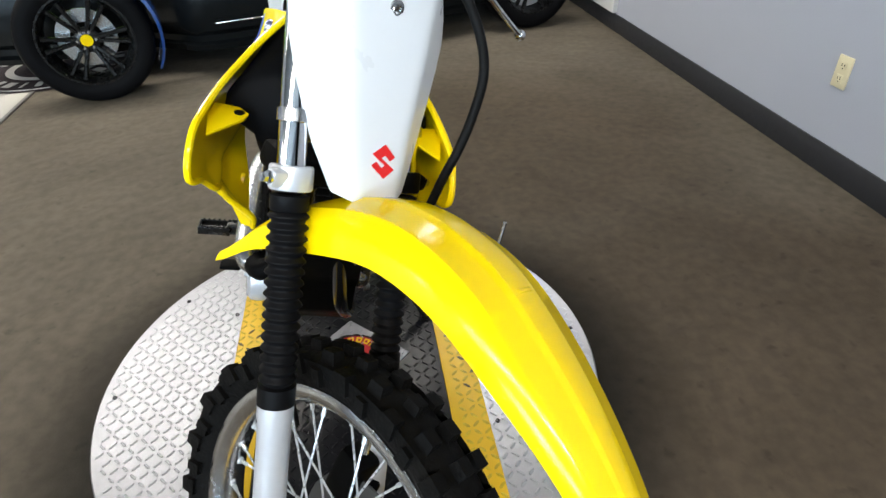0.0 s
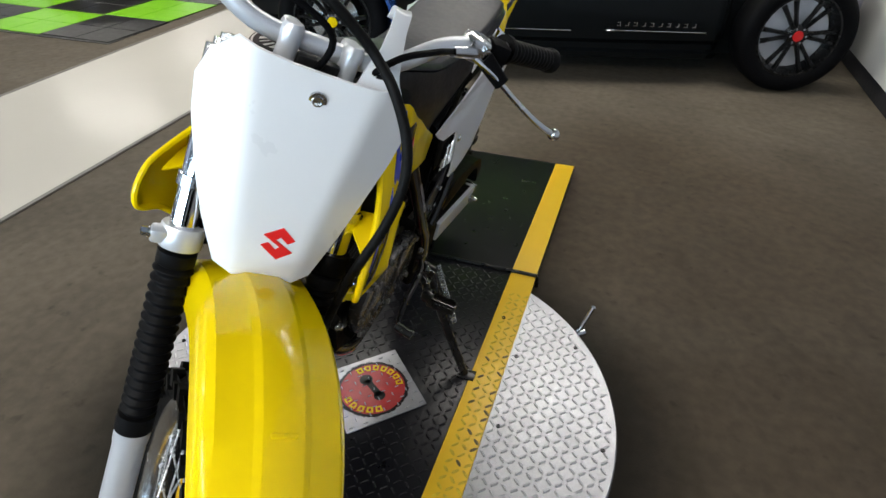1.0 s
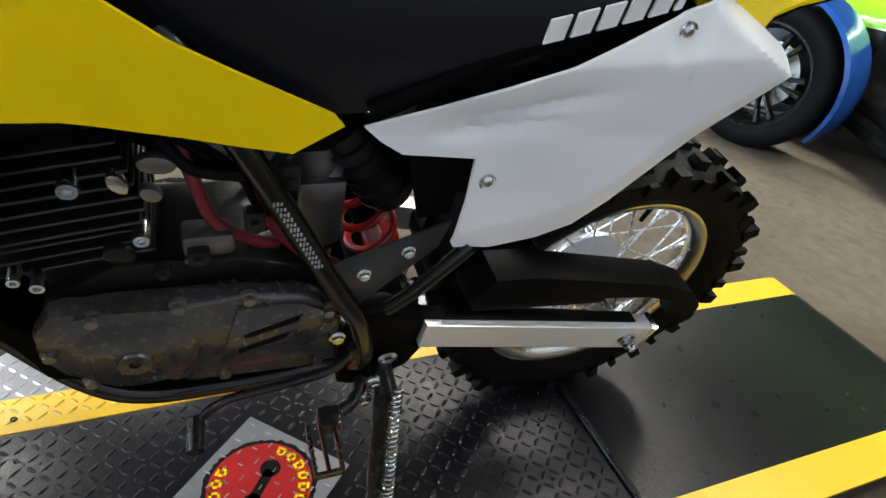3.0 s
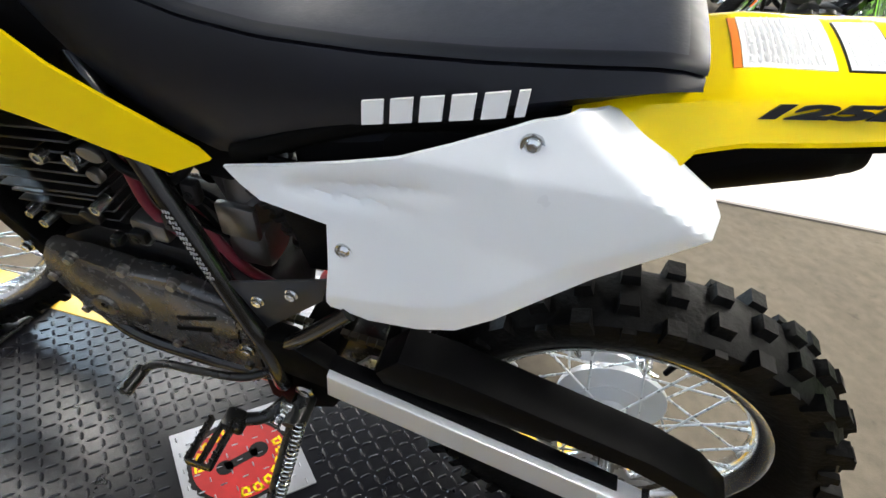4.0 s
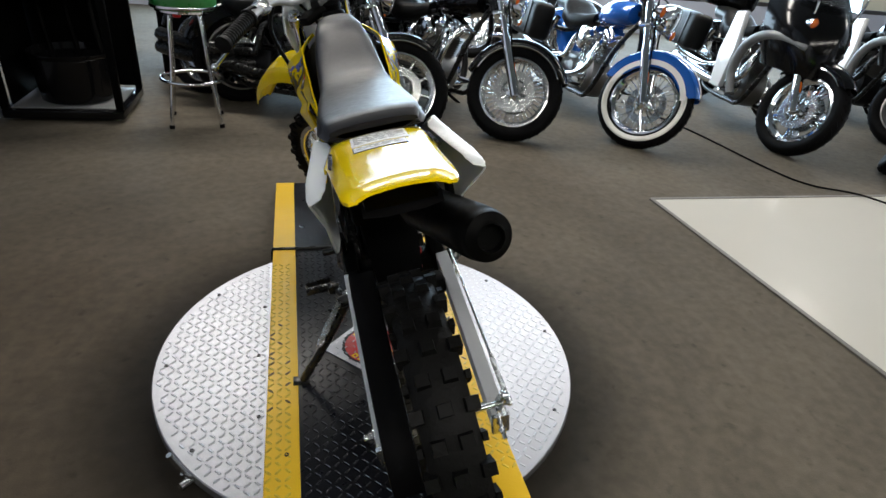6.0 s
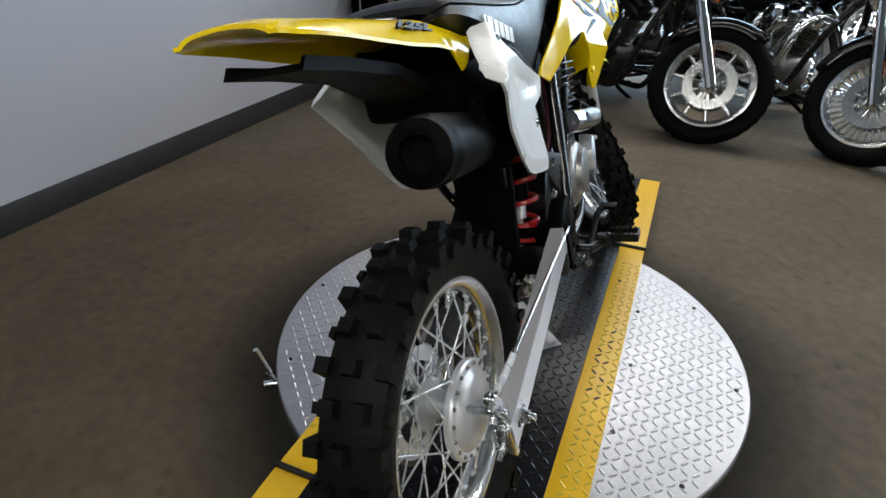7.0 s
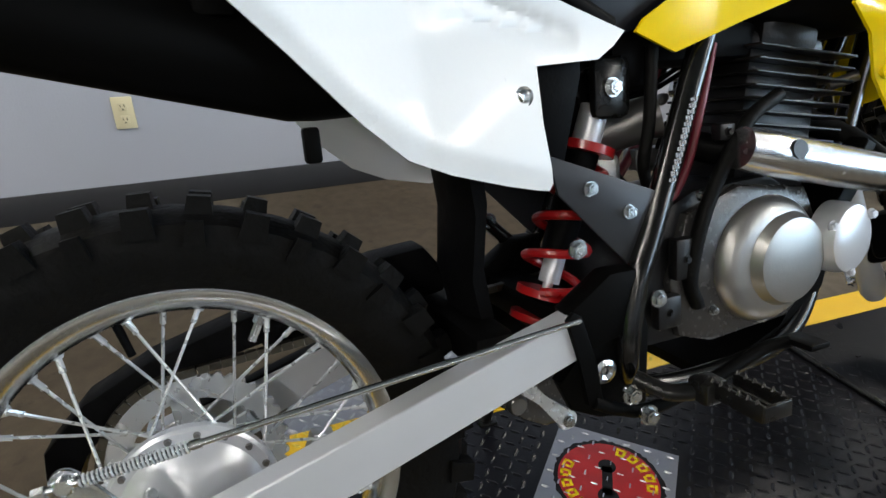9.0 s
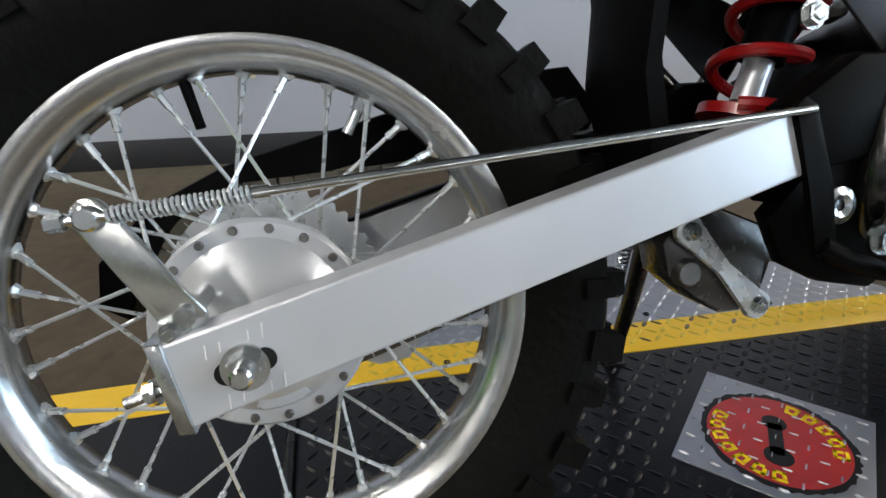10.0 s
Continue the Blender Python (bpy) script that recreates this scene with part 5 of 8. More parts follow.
for y0, y1, x0, x1, m in ((-0.535, -0.594, -0.042, 0.042, WHITE_DECAL), (-0.529, -0.5345, -0.042, 0.042, ORANGE_DECAL), (-0.601, -0.631, -0.042, 0.036, BLACK_DECAL), (-0.6025, -0.6295, -0.0405, 0.0345, WHITE_DECAL)):
    bm = bmesh.new()
    lift = 0.0014 if m == WHITE_DECAL else 0.0008
    zt = lambda x, y: crown(float(np.interp(-y, ys2, [p[1] for p in stations])), 0.066, x / 0.066) + lift
    xs = np.linspace(x0, x1, 9)
    loft(bm, [[Vector((x, y, zt(x, y))) for x in xs] + [Vector((x, y, zt(x, y) - 0.002)) for x in xs[::-1]] for y in (y0, y1)])
    bikepart("warning_label", bm, m, tail, "printed paper warning label")
rnd = random.Random(3)
bm = bmesh.new()
for y0, n, x0, x1 in ((-0.540, 12, -0.038, 0.038), (-0.606, 5, -0.036, 0.030)):
    for k in range(n):
        y = y0 - k * 0.0042
        x = x0
        while x < x1 - 0.01:
            w = rnd.uniform(0.006, 0.016)
            xc = min(x + w / 2, x1 - w / 2)
            zt = crown(float(np.interp(-y, ys2, [p[1] for p in stations])), 0.066, xc / 0.066) + 0.0016
            box(bm, (xc, y, zt), (w, 0.0011, 0.0004))
            x += w + 0.003
bikepart("label_print", bm, PALE_PRINT, tail, "rows of small grey print")
for s in (-1, 1):
    base = Matrix.Translation((s * 0.0785, -0.588, 0.8735)) @ Matrix.Rotation(radians(-11.5), 4, "X") @ Matrix.Rotation(s * radians(-26), 4, "Y")
    across = Matrix(((0, 0, s, 0), (s, 0, 0, 0), (0, 1, 0, 0), (0, 0, 0, 1)))
    text_part("model_number", "125L", 0.0125, base @ across @ Matrix.Diagonal((3.7, 1, 1, 1)), BLACK_DECAL, tail, thick=0.0022, shear=0.35, bold=0.0007)
# inner mudguard, airbox, mud flap
bm = bmesh.new()
sec = []
for y, z in ((-0.262, 0.36), (-0.276, 0.42), (-0.286, 0.48), (-0.278, 0.55), (-0.284, 0.61), (-0.315, 0.67), (-0.40, 0.745), (-0.50, 0.785), (-0.60, 0.835), (-0.70, 0.862), (-0.77, 0.877)):
    w = 0.055 if y > -0.6 else 0.05
    w = float(np.interp(z, [0.4, 0.48, 0.56, 0.7], [0.05, 0.055, 0.058, 0.058])) if z < 0.7 else w
    f = 0.014 if z < 0.7 else 0.01
    sec.append([Vector(q) for q in ((-w, y + f, z + 0.004), (-w, y, z - 0.008), (-w * 0.5, y - 0.008, z - 0.008), (w * 0.5, y - 0.008, z - 0.008), (w, y, z - 0.008), (w, y + f, z + 0.004), (w * 0.92, y + f, z + 0.004), (w * 0.9, y + 0.004, z - 0.002), (-w * 0.9, y + 0.004, z - 0.002), (-w * 0.92, y + f, z + 0.004))])
loft(bm, sec)
bikepart("inner_mudguard", bm, BLACK_PLASTIC, None, "black plastic inner mudguard and mud flap")
bm = bmesh.new()
box(bm, (0.0, -0.245, 0.70), (0.15, 0.13, 0.19), bevel=0.015)
airbox = bikepart("airbox", bm, BLACK_PLASTIC, None, "black plastic airbox behind the shock")
for s in (-1, 1):
    bm = bmesh.new()
    plate(bm, [(-0.225, 0.735), (-0.160, 0.735), (-0.163, 0.672), (-0.186, 0.585), (-0.225, 0.59)], 0.004, lambda u, v, w: Vector((s * (0.080 + w), u, v)), bevel=0.001)
    bikepart("airbox_side", bm, BLACK_PLASTIC, airbox, "black ribbed airbox side")
bm = bmesh.new()
box(bm, (0.0, -0.38, 0.775), (0.16, 0.22, 0.07), bevel=0.015)
bikepart("airbox_lid", bm, BLACK_PLASTIC, airbox)
for s in (-1, 1):
    for k in range(3):
        bm = bmesh.new()
        box(bm, (s * 0.075, -0.225 + k * 0.018, 0.66), (0.008, 0.003, 0.13))
        bikepart("rib", bm, BLACK_PLASTIC, airbox)
bm = bmesh.new()
for s in (-1, 1):
    tube(bm, [(s * 0.07, -0.12, 0.72), (s * 0.075, -0.28, 0.80), (s * 0.07, -0.48, 0.835)], 0.012)
bikepart("subframe", bm, MATT_BLACK, None, "black steel rear subframe tubes")

# ---- frame ----
bm = bmesh.new()
for s in (-1, 1):
    tube(bm, [(s * 0.03, 0.075, 0.80), (s * 0.058, 0.045, 0.785), (s * 0.070, 0.021, 0.75), (s * 0.077, -0.003, 0.70), (s * 0.092, -0.052, 0.60), (s * 0.107, -0.100, 0.50), (s * 0.114, -0.125, 0.45), (s * 0.114, -0.136, 0.37), (s * 0.08, -0.10, 0.315), (s * 0.075, 0.02, 0.30), (s * 0.075, 0.15, 0.325), (s * 0.05, 0.235, 0.42), (s * 0.035, 0.285, 0.56), (s * 0.02, 0.35, 0.72)], 0.0135, n=12)
    if s < 0:
        tube(bm, [(s * 0.110, -0.135, 0.445), (s * 0.114, -0.185, 0.495), (s * 0.112, -0.245, 0.565)], 0.010)
rod(bm, (0, 0.02, 0.76), (0, 0.36, 0.80), 0.024, n=16)
rod(bm, tuple(HEAD + AXIS * 0.16), tuple(HEAD + AXIS * 0.37), 0.03, n=20)
frame_part = bikepart("frame", bm, SATIN_BLACK, None, "black painted tubular steel frame")
for s in (-1, 1):
    bm = bmesh.new()
    to_side = lambda u, v, w: Vector((s * (0.103 + w), u, v))
    plate(bm, [(-0.217, 0.600), (-0.085, 0.548), (-0.100, 0.515), (-0.126, 0.475), (-0.208, 0.560)], 0.004, to_side, bevel=0.0012)
    gus = bikepart("gusset_plate", bm, mat("dark_grey_plate", (0.035, 0.038, 0.044), 0.4, metal=0.5, vary=0.1, scale=20) if s < 0 else bpy.data.materials["dark_grey_plate"], frame_part, "dark grey frame gusset plate")
    for x, y, z, rr in ((0.105, -0.172, 0.562, 0.0062), (0.105, -0.125, 0.532, 0.0062), (0.105, -0.189, 0.502, 0.008), (0.118, -0.099, 0.435, 0.0075)):
        bm = bmesh.new()
        hex_bolt(bm, (s * x, y, z), (s, 0, 0), rr, 0.008)
        bikepart("gusset_bolt", bm, STEEL, frame_part)
    bm = bmesh.new()
    plate(bm, [(-0.222, 0.364), (-0.188, 0.388), (-0.180, 0.436), (-0.122, 0.454), (-0.104, 0.40), (-0.108, 0.312), (-0.128, 0.300), (-0.172, 0.309), (-0.205, 0.326)], 0.016, lambda u, v, w: Vector((s * (0.104 + w), u, v)), bevel=0.004)
    bikepart("pivot_plate", bm, MATT_BLACK, frame_part, "black pivot plate")
    bm = bmesh.new()
    lathe(bm, [(0.004, 0.004), (0.0085, 0.006), (0.0135, 0.004), (0.0135, 0)], along((s * 0.118, -0.17, 0.368), (s, 0, 0)), 24)
    lathe(bm, [(0, 0.002), (0.0045, 0.002)], along((s * 0.118, -0.17, 0.368), (s, 0, 0)), 12)
    bikepart("pivot_bolt", bm, STEEL, frame_part)
    for x, y, z in ((0.136, -0.150, 0.344), (0.146, -0.136, 0.321)):
        bm = bmesh.new()
        hex_bolt(bm, (s * x, y, z), (s, 0, 0), 0.0085, 0.010)
        bikepart("peg_bolt", bm, STEEL, frame_part)
    bm = bmesh.new()
    rnd = random.Random(5)
    for k in range(3):
        for j in range(14):
            z = 0.640 - 0.0062 * j
            p = Vector((s * (0.0865 + 0.0137 + 0.15 * (0.637 - z)), -0.0305 - 0.0034 * k - 0.483 * (0.64 - z), z))
            box(bm, p, (0.0008, 0.0022, rnd.uniform(0.003, 0.0055)))
    bikepart("frame_sticker", bm, GREY_DECAL, frame_part, "small printed strip on the frame tube")

# ---- engine ----
COVER_ALU = mat("cast_aluminium_cover", (0.34, 0.335, 0.325), 0.36, metal=0.85, vary=0.08, scale=30, bump=0.05, bump_scale=260)
SIDE_GREY = mat("dark_grey_cover_paint", (0.075, 0.073, 0.072), 0.26, metal=0.6, vary=0.12, scale=30, bump=0.06, bump_scale=260)
FIN = mat("black_cooling_fin", (0.03, 0.029, 0.028), 0.32, metal=0.75, vary=0.2, scale=30)
bm = bmesh.new()
to_side = lambda u, v, w: Vector((w, u, v))
plate(bm, [(0.19, 0.50), (0.205, 0.45), (0.185, 0.40), (0.14, 0.37), (0.03, 0.35), (-0.10, 0.35), (-0.115, 0.42), (-0.08, 0.50), (0.0, 0.535), (0.12, 0.54)], 0.13, to_side, bevel=0.008)
engine = bikepart("engine", bm, DARK_CASTING, None, "air-cooled single-cylinder engine with finned black barrel")
bm = bmesh.new()
cov = [(0.178, 0.522), (0.198, 0.492), (0.202, 0.455), (0.187, 0.418), (0.16, 0.392), (0.12, 0.379), (0.034, 0.367), (-0.06, 0.358), (-0.11, 0.358), (-0.118, 0.40), (-0.106, 0.446), (-0.08, 0.49), (-0.06, 0.503), (0.0, 0.514), (0.061, 0.517), (0.134, 0.506), (0.155, 0.52)]
plate(bm, cov, 0.028, lambda u, v, w: Vector((-0.090 - w, u, v)), bevel=0.009)
lathe(bm, [(0, 0.006), (0.055, 0.004), (0.062, 0.0), (0.062, -0.01)], along((-0.1035, 0.115, 0.44), (-1, 0, 0)), 40)
lathe(bm, [(0.006, 0.003), (0.017, 0.004), (0.019, 0.001), (0.019, -0.006)], along((-0.109, 0.118, 0.432), (-1, 0, 0)), 28)
lcase = bikepart("left_engine_cover", bm, SIDE_GREY, engine, "dark grey painted engine side cover")
bm = bmesh.new()
plate(bm, [(0.010, 0.500), (0.034, 0.402), (0.020, 0.385), (-0.062, 0.392), (-0.078, 0.420), (-0.084, 0.476), (-0.060, 0.494)], 0.008, lambda u, v, w: Vector((-0.1045 - w, u, v)), bevel=0.003)
bikepart("sprocket_cover", bm, SIDE_GREY, lcase, "dark grey cast cover over the front sprocket")
for k, (y0, z0, y1, z1) in enumerate(((0.006, 0.452, -0.055, 0.476), (0.014, 0.426, -0.041, 0.446))):
    bm = bmesh.new()
    plate(bm, [(y0, z0), (y0 - 0.002, z0 - 0.007), (y1, z1 - 0.011), (y1 - 0.004, z1)], 0.003, lambda u, v, w: Vector((-0.1085 - w, u, v)), bevel=0.001)
    bikepart("louvre", bm, BLACK_PLASTIC, lcase, "dark slot in the engine cover")
for y, z in ((0.144, 0.508), (0.066, 0.512), (-0.003, 0.510), (0.165, 0.40), (0.03, 0.373), (-0.08, 0.367), (0.19, 0.46), (-0.09, 0.468)):
    bm = bmesh.new()
    lathe(bm, [(0.0, 0.006), (0.006, 0.006), (0.0065, 0.0), (0.009, -0.001), (0.0095, -0.006)], along((-0.1035, y, z), (-1, 0, 0)), 14)
    bikepart("cover_screw", bm, CASTING, lcase)
bm = bmesh.new()
lathe(bm, [(0.0, 0.018), (0.060, 0.018), (0.071, 0.014), (0.079, 0.006), (0.082, -0.004), (0.082, -0.02)], along((0.078, 0.103, 0.436), (1, 0, 0)), 56)
lathe(bm, [(0.0, 0.016), (0.044, 0.015), (0.053, 0.0125), (0.057, 0.006), (0.062, -0.004)], along((0.094, 0.118, 0.437), (1, 0.03, 0)), 56)
rcase = bikepart("clutch_cover", bm, COVER_ALU, engine, "round cast aluminium clutch cover")
bm = bmesh.new()
lathe(bm, [(0.0, 0.016), (0.036, 0.016), (0.043, 0.012), (0.046, 0.0), (0.046, -0.02)], along((0.098, 0.212, 0.450), (1, 0.15, 0)), 40)
for a in (0.7, 2.6, 4.7):
    hex_bolt(bm, Vector((0.108, 0.212 + 0.043 * math.cos(a), 0.450 + 0.043 * math.sin(a))), (1, 0, 0), 0.0052, 0.007)
bikepart("filter_cap", bm, ALU_PAINT, rcase, "silver oil filter cap with three bolts")
bm = bmesh.new()
plate(bm, [(-0.03, 0.36), (0.02, 0.343), (0.15, 0.350), (0.19, 0.39), (0.2, 0.46), (0.17, 0.52), (0.06, 0.535), (-0.02, 0.51), (-0.045, 0.43)], 0.022, lambda u, v, w: Vector((0.0655 + w, u, v)), bevel=0.006)
bikepart("right_crankcase", bm, SIDE_GREY, engine, "dark grey cast crankcase half")
for y, z in ((0.0, 0.53), (0.02, 0.385), (0.10, 0.358), (0.165, 0.38), (-0.02, 0.47)):
    bm = bmesh.new()
    hex_bolt(bm, (0.0755, y, z), (1, 0, 0), 0.0052, 0.008)
    bikepart("case_bolt", bm, STEEL, rcase)
TILT = Matrix.Translation((0, 0.13, 0.53)) @ Matrix.Rotation(radians(-8), 4, "X") @ Matrix.Translation((0, -0.13, -0.53))
bm = bmesh.new()
box(bm, (0, 0.14, 0.61), (0.10, 0.125, 0.20), TILT, bevel=0.01)
box(bm, (0, 0.135, 0.715), (0.115, 0.10, 0.06), TILT, bevel=0.015)
barrel = bikepart("cylinder", bm, DARK_CASTING, engine, "black finned engine cylinder")
for k in range(10):
    bm = bmesh.new()
    z = 0.552 + k * 0.0152
    w = 0.145 if 2 < k else 0.13
    box(bm, (0, 0.15, z), (w, 0.165 if k > 3 else 0.15, 0.0035), TILT, bevel=0.0012, seg=1)
    bikepart("fin", bm, FIN, barrel)
bm = bmesh.new()
rod(bm, TILT @ Vector((0.0, 0.10, 0.735)), TILT @ Vector((0.0, 0.06, 0.77)), 0.026, n=20)
for s in (-1, 1):
    for y in (0.09, 0.19):
        hex_bolt(bm, TILT @ Vector((s * 0.045, y, 0.735)), (0, 0, 1), 0.008, 0.014)
bikepart("cylinder_head", bm, DARK_CASTING, engine, "cast cylinder head caps")
bm = bmesh.new()
rod(bm, (0.05, 0.235, 0.64), (0.07, 0.26, 0.65), 0.007, n=10)
bikepart("engine_fitting", bm, CASTING, engine)
bm = bmesh.new()
box(bm, (-0.06, 0.03, 0.565), (0.03, 0.05, 0.03), bevel=0.006)
bikepart("engine_fitting", bm, CASTING, engine)
bm = bmesh.new()
rib = [(0.0, 0.0), (0.029, 0.0)]
for k in range(5):
    rib += [(0.029, 0.016 + 0.021 * k), (0.034, 0.018 + 0.021 * k), (0.034, 0.024 + 0.021 * k), (0.029, 0.026 + 0.021 * k)]
lathe(bm, rib + [(0.029, 0.122), (0.0, 0.122)], along((-0.018, -0.105, 0.67), (0, -0.07, -0.10)), 20)
bikepart("intake_body", bm, DARK_CASTING, engine, "ribbed black intake body")
# made-up black blocks that stop bright background showing under the tank
for c, size in (((0, 0.03, 0.715), (0.10, 0.17, 0.07)), ((0, -0.07, 0.70), (0.11, 0.07, 0.09)), ((0, 0.22, 0.74), (0.12, 0.12, 0.05))):
    bm = bmesh.new()
    box(bm, c, size, pose(0, 0, 0), bevel=0.018)
    bikepart("gap_block", bm, BLACK_PLASTIC, engine, "black block added to fill the gap under the tank")
for k in range(5):
    bm = bmesh.new()
    x = -0.055 + 0.006 * k
    tube(bm, [(x, 0.05 + 0.02 * k, 0.70), (x - 0.012, 0.0 + 0.012 * k, 0.66), (x - 0.014, -0.02 - 0.012 * k, 0.61), (x + 0.01, -0.06 + 0.01 * k, 0.56 - 0.008 * k)], 0.0035, n=8)
    bikepart("wiring", bm, BLACK_PLASTIC, engine)
for x, y, z, a, b in ((-0.075, -0.015, 0.60, 0.02, 0.028), (-0.078, 0.04, 0.56, 0.022, 0.018), (-0.07, -0.05, 0.65, 0.018, 0.03), (-0.08, 0.075, 0.545, 0.016, 0.014), (0.078, 0.03, 0.60, 0.024, 0.02), (0.08, -0.03, 0.46, 0.03, 0.05), (0.082, -0.055, 0.40, 0.034, 0.04)):
    bm = bmesh.new()
    box(bm, (x, y, z), (0.016, a, b), pose(0, 0, 0), bevel=0.004)
    hex_bolt(bm, (x + math.copysign(0.008, x), y, z), (math.copysign(1, x), 0, 0), 0.004, 0.004)
    bikepart("fitting", bm, DARK_CASTING, engine)
for y, z, ry, rz, mt in ((0.063, 0.674, 0.016, 0.010, CASTING), (0.096, 0.655, 0.008, 0.012, STEEL), (0.072, 0.641, 0.009, 0.009, CASTING), (0.043, 0.548, 0.012, 0.008, CASTING), (0.11, 0.566, 0.014, 0.011, DARK_CASTING)):
    bm = bmesh.new()
    plate(bm, [(y + ry * math.cos(t) + 0.25 * rz * math.sin(t), z + rz * math.sin(t)) for t in np.linspace(0, 2 * math.pi, 14, endpoint=False)], 0.012, lambda u, v, w: Vector((-0.072 + w, u, v)), bevel=0.003)
    bikepart("bracket", bm, mt, engine)
for y, z, rr in ((0.087, 0.591, 0.008), (0.132, 0.657, 0.009), (0.182, 0.541, 0.007), (0.198, 0.552, 0.006)):
    bm = bmesh.new()
    lathe(bm, [(0.0, 0.0), (rr * 0.45, 0.0), (rr * 0.5, 0.004), (rr * 0.9, 0.004), (rr, 0.0), (rr, -0.02)], along((-0.080, y, z), (-1, 0, 0)), 16)
    bikepart("plug", bm, STEEL, engine)
# carburettor, hoses
bm = bmesh.new()
rod(bm, (-0.03, -0.11, 0.60), (0.03, -0.02, 0.625), 0.03, 0.026, n=24)
box(bm, (-0.02, -0.085, 0.55), (0.06, 0.06, 0.07), bevel=0.014)
rod(bm, (-0.02, -0.085, 0.62), (-0.02, -0.08, 0.68), 0.026, 0.022, n=20)
box(bm, (-0.052, -0.085, 0.60), (0.012, 0.05, 0.05), bevel=0.004)
carb = bikepart("carburettor", bm, CASTING, None, "silver carburettor behind the cylinder")
bm = bmesh.new()
tube(bm, [(-0.045, 0.05, 0.70), (-0.06, 0.036, 0.64), (-0.062, 0.022, 0.589), (-0.055, -0.012, 0.55), (-0.045, -0.04, 0.53)], 0.0068, n=10)
bikepart("fuel_hose", bm, MAROON_HOSE, carb, "maroon rubber fuel hose")
bm = bmesh.new()
tube(bm, [(-0.03, -0.005, 0.64), (-0.045, -0.028, 0.576), (-0.05, -0.067, 0.518), (-0.045, -0.11, 0.482)], 0.007, n=10)
bikepart("fuel_hose", bm, MAROON_HOSE, carb, "maroon rubber fuel hose")
bm = bmesh.new()
tube(bm, [(0.05, 0.04, 0.70), (0.06, 0.014, 0.63), (0.058, -0.005, 0.56), (0.05, -0.03, 0.51)], 0.0052, n=10)
bikepart("fuel_hose", bm, MAROON_HOSE, carb, "maroon rubber fuel hose")
bm = bmesh.new()
tube(bm, [(0.06, -0.055, 0.70), (0.07, -0.068, 0.62), (0.07, -0.076, 0.575), (0.06, -0.062, 0.545)], 0.007, n=10)
bikepart("breather_hose", bm, RUBBER, carb, "black breather hose")
bm = bmesh.new()
tube(bm, [(-0.06, 0.06, 0.69), (-0.07, 0.03, 0.66), (-0.07, -0.03, 0.66), (-0.05, -0.06, 0.70)], 0.006, n=10)
bikepart("breather_hose", bm, RUBBER, carb, "black breather hose")
bm = bmesh.new()
tube(bm, [(0.075, 0.118, 0.636), (0.085, 0.062, 0.612), (0.087, 0.020, 0.558), (0.087, -0.008, 0.502), (0.085, -0.022, 0.435), (0.082, -0.008, 0.398)], 0.0085, n=12)
bikepart("breather_hose", bm, RUBBER, carb, "black breather hoses")
bm = bmesh.new()
to_b = lambda u, v, w: Vector((w, u, v))
plate(bm, [(0.30, 0.56), (0.27, 0.50), (0.225, 0.45), (0.215, 0.38), (0.15, 0.305), (0.02, 0.285), (0.02, 0.30), (0.14, 0.335), (0.19, 0.40), (0.205, 0.46), (0.25, 0.52), (0.28, 0.57)], 0.15, to_b, bevel=0.004)
bikepart("skid_plate", bm, MATT_BLACK, None, "black steel skid plate under the engine")
for x, y, z in ((-0.06, 0.285, 0.55), (-0.078, 0.24, 0.48), (0.06, 0.285, 0.55)):
    bm = bmesh.new()
    hex_bolt(bm, (x, y, z), (x, 0, 0), 0.0075, 0.01)
    bikepart("engine_mount_bolt", bm, STEEL, engine)

# ---- exhaust ----
bm = bmesh.new()
pipe = [(0.0, 0.235, 0.60), (0.03, 0.285, 0.575), (0.075, 0.305, 0.535), (0.098, 0.27, 0.528), (0.10, 0.16, 0.552), (0.095, 0.075, 0.572), (0.06, 0.03, 0.58), (0.02, -0.01, 0.60)]
tube(bm, pipe, 0.0175, n=14)
exhaust = bikepart("exhaust_pipe", bm, MATT_BLACK, None, "black exhaust pipe with silver heat shield")
bm = bmesh.new()
tube(bm, [(0.088, 0.288, 0.523), (0.105, 0.258, 0.528), (0.108, 0.16, 0.55), (0.106, 0.075, 0.571), (0.10, 0.032, 0.582)], [0.016, 0.0245, 0.0255, 0.026, 0.024], n=18)
shield = bikepart("heat_shield", bm, ALU, exhaust, "polished aluminium exhaust heat shield")
bm = bmesh.new()
rod(bm, (0.127, 0.085, 0.575), (0.1335, 0.085, 0.576), 0.011, n=18)
bikepart("shield_bolt", bm, DARK_CASTING, shield)
bm = bmesh.new()
mp, mq = Vector((0.050, -0.40, 0.684)), Vector((0.1155, -0.708, 0.762))
m = along(mp, mq - mp)
ln = (mq - mp).length
lathe(bm, [(0.018, -0.05), (0.03, -0.01), (0.038, 0.02), (0.0425, 0.045), (0.0415, ln - 0.05), (0.0408, ln - 0.026), (0.0395, ln - 0.024), (0.039, ln - 0.01), (0.037, ln - 0.002), (0.034, ln), (0.024, ln + 0.003), (0.022, ln + 0.006), (0.0205, ln + 0.006), (0.0195, ln - 0.004), (0, ln - 0.006)], m, 48)
tube(bm, [(0.03, -0.20, 0.655), (0.036, -0.30, 0.67), (0.048, -0.39, 0.687)], 0.018, n=14)
bikepart("silencer", bm, MATT_BLACK, exhaust, "matt black steel silencer")
bm = bmesh.new()
box(bm, (0.105, -0.50, 0.752), (0.012, 0.03, 0.035), bevel=0.003)
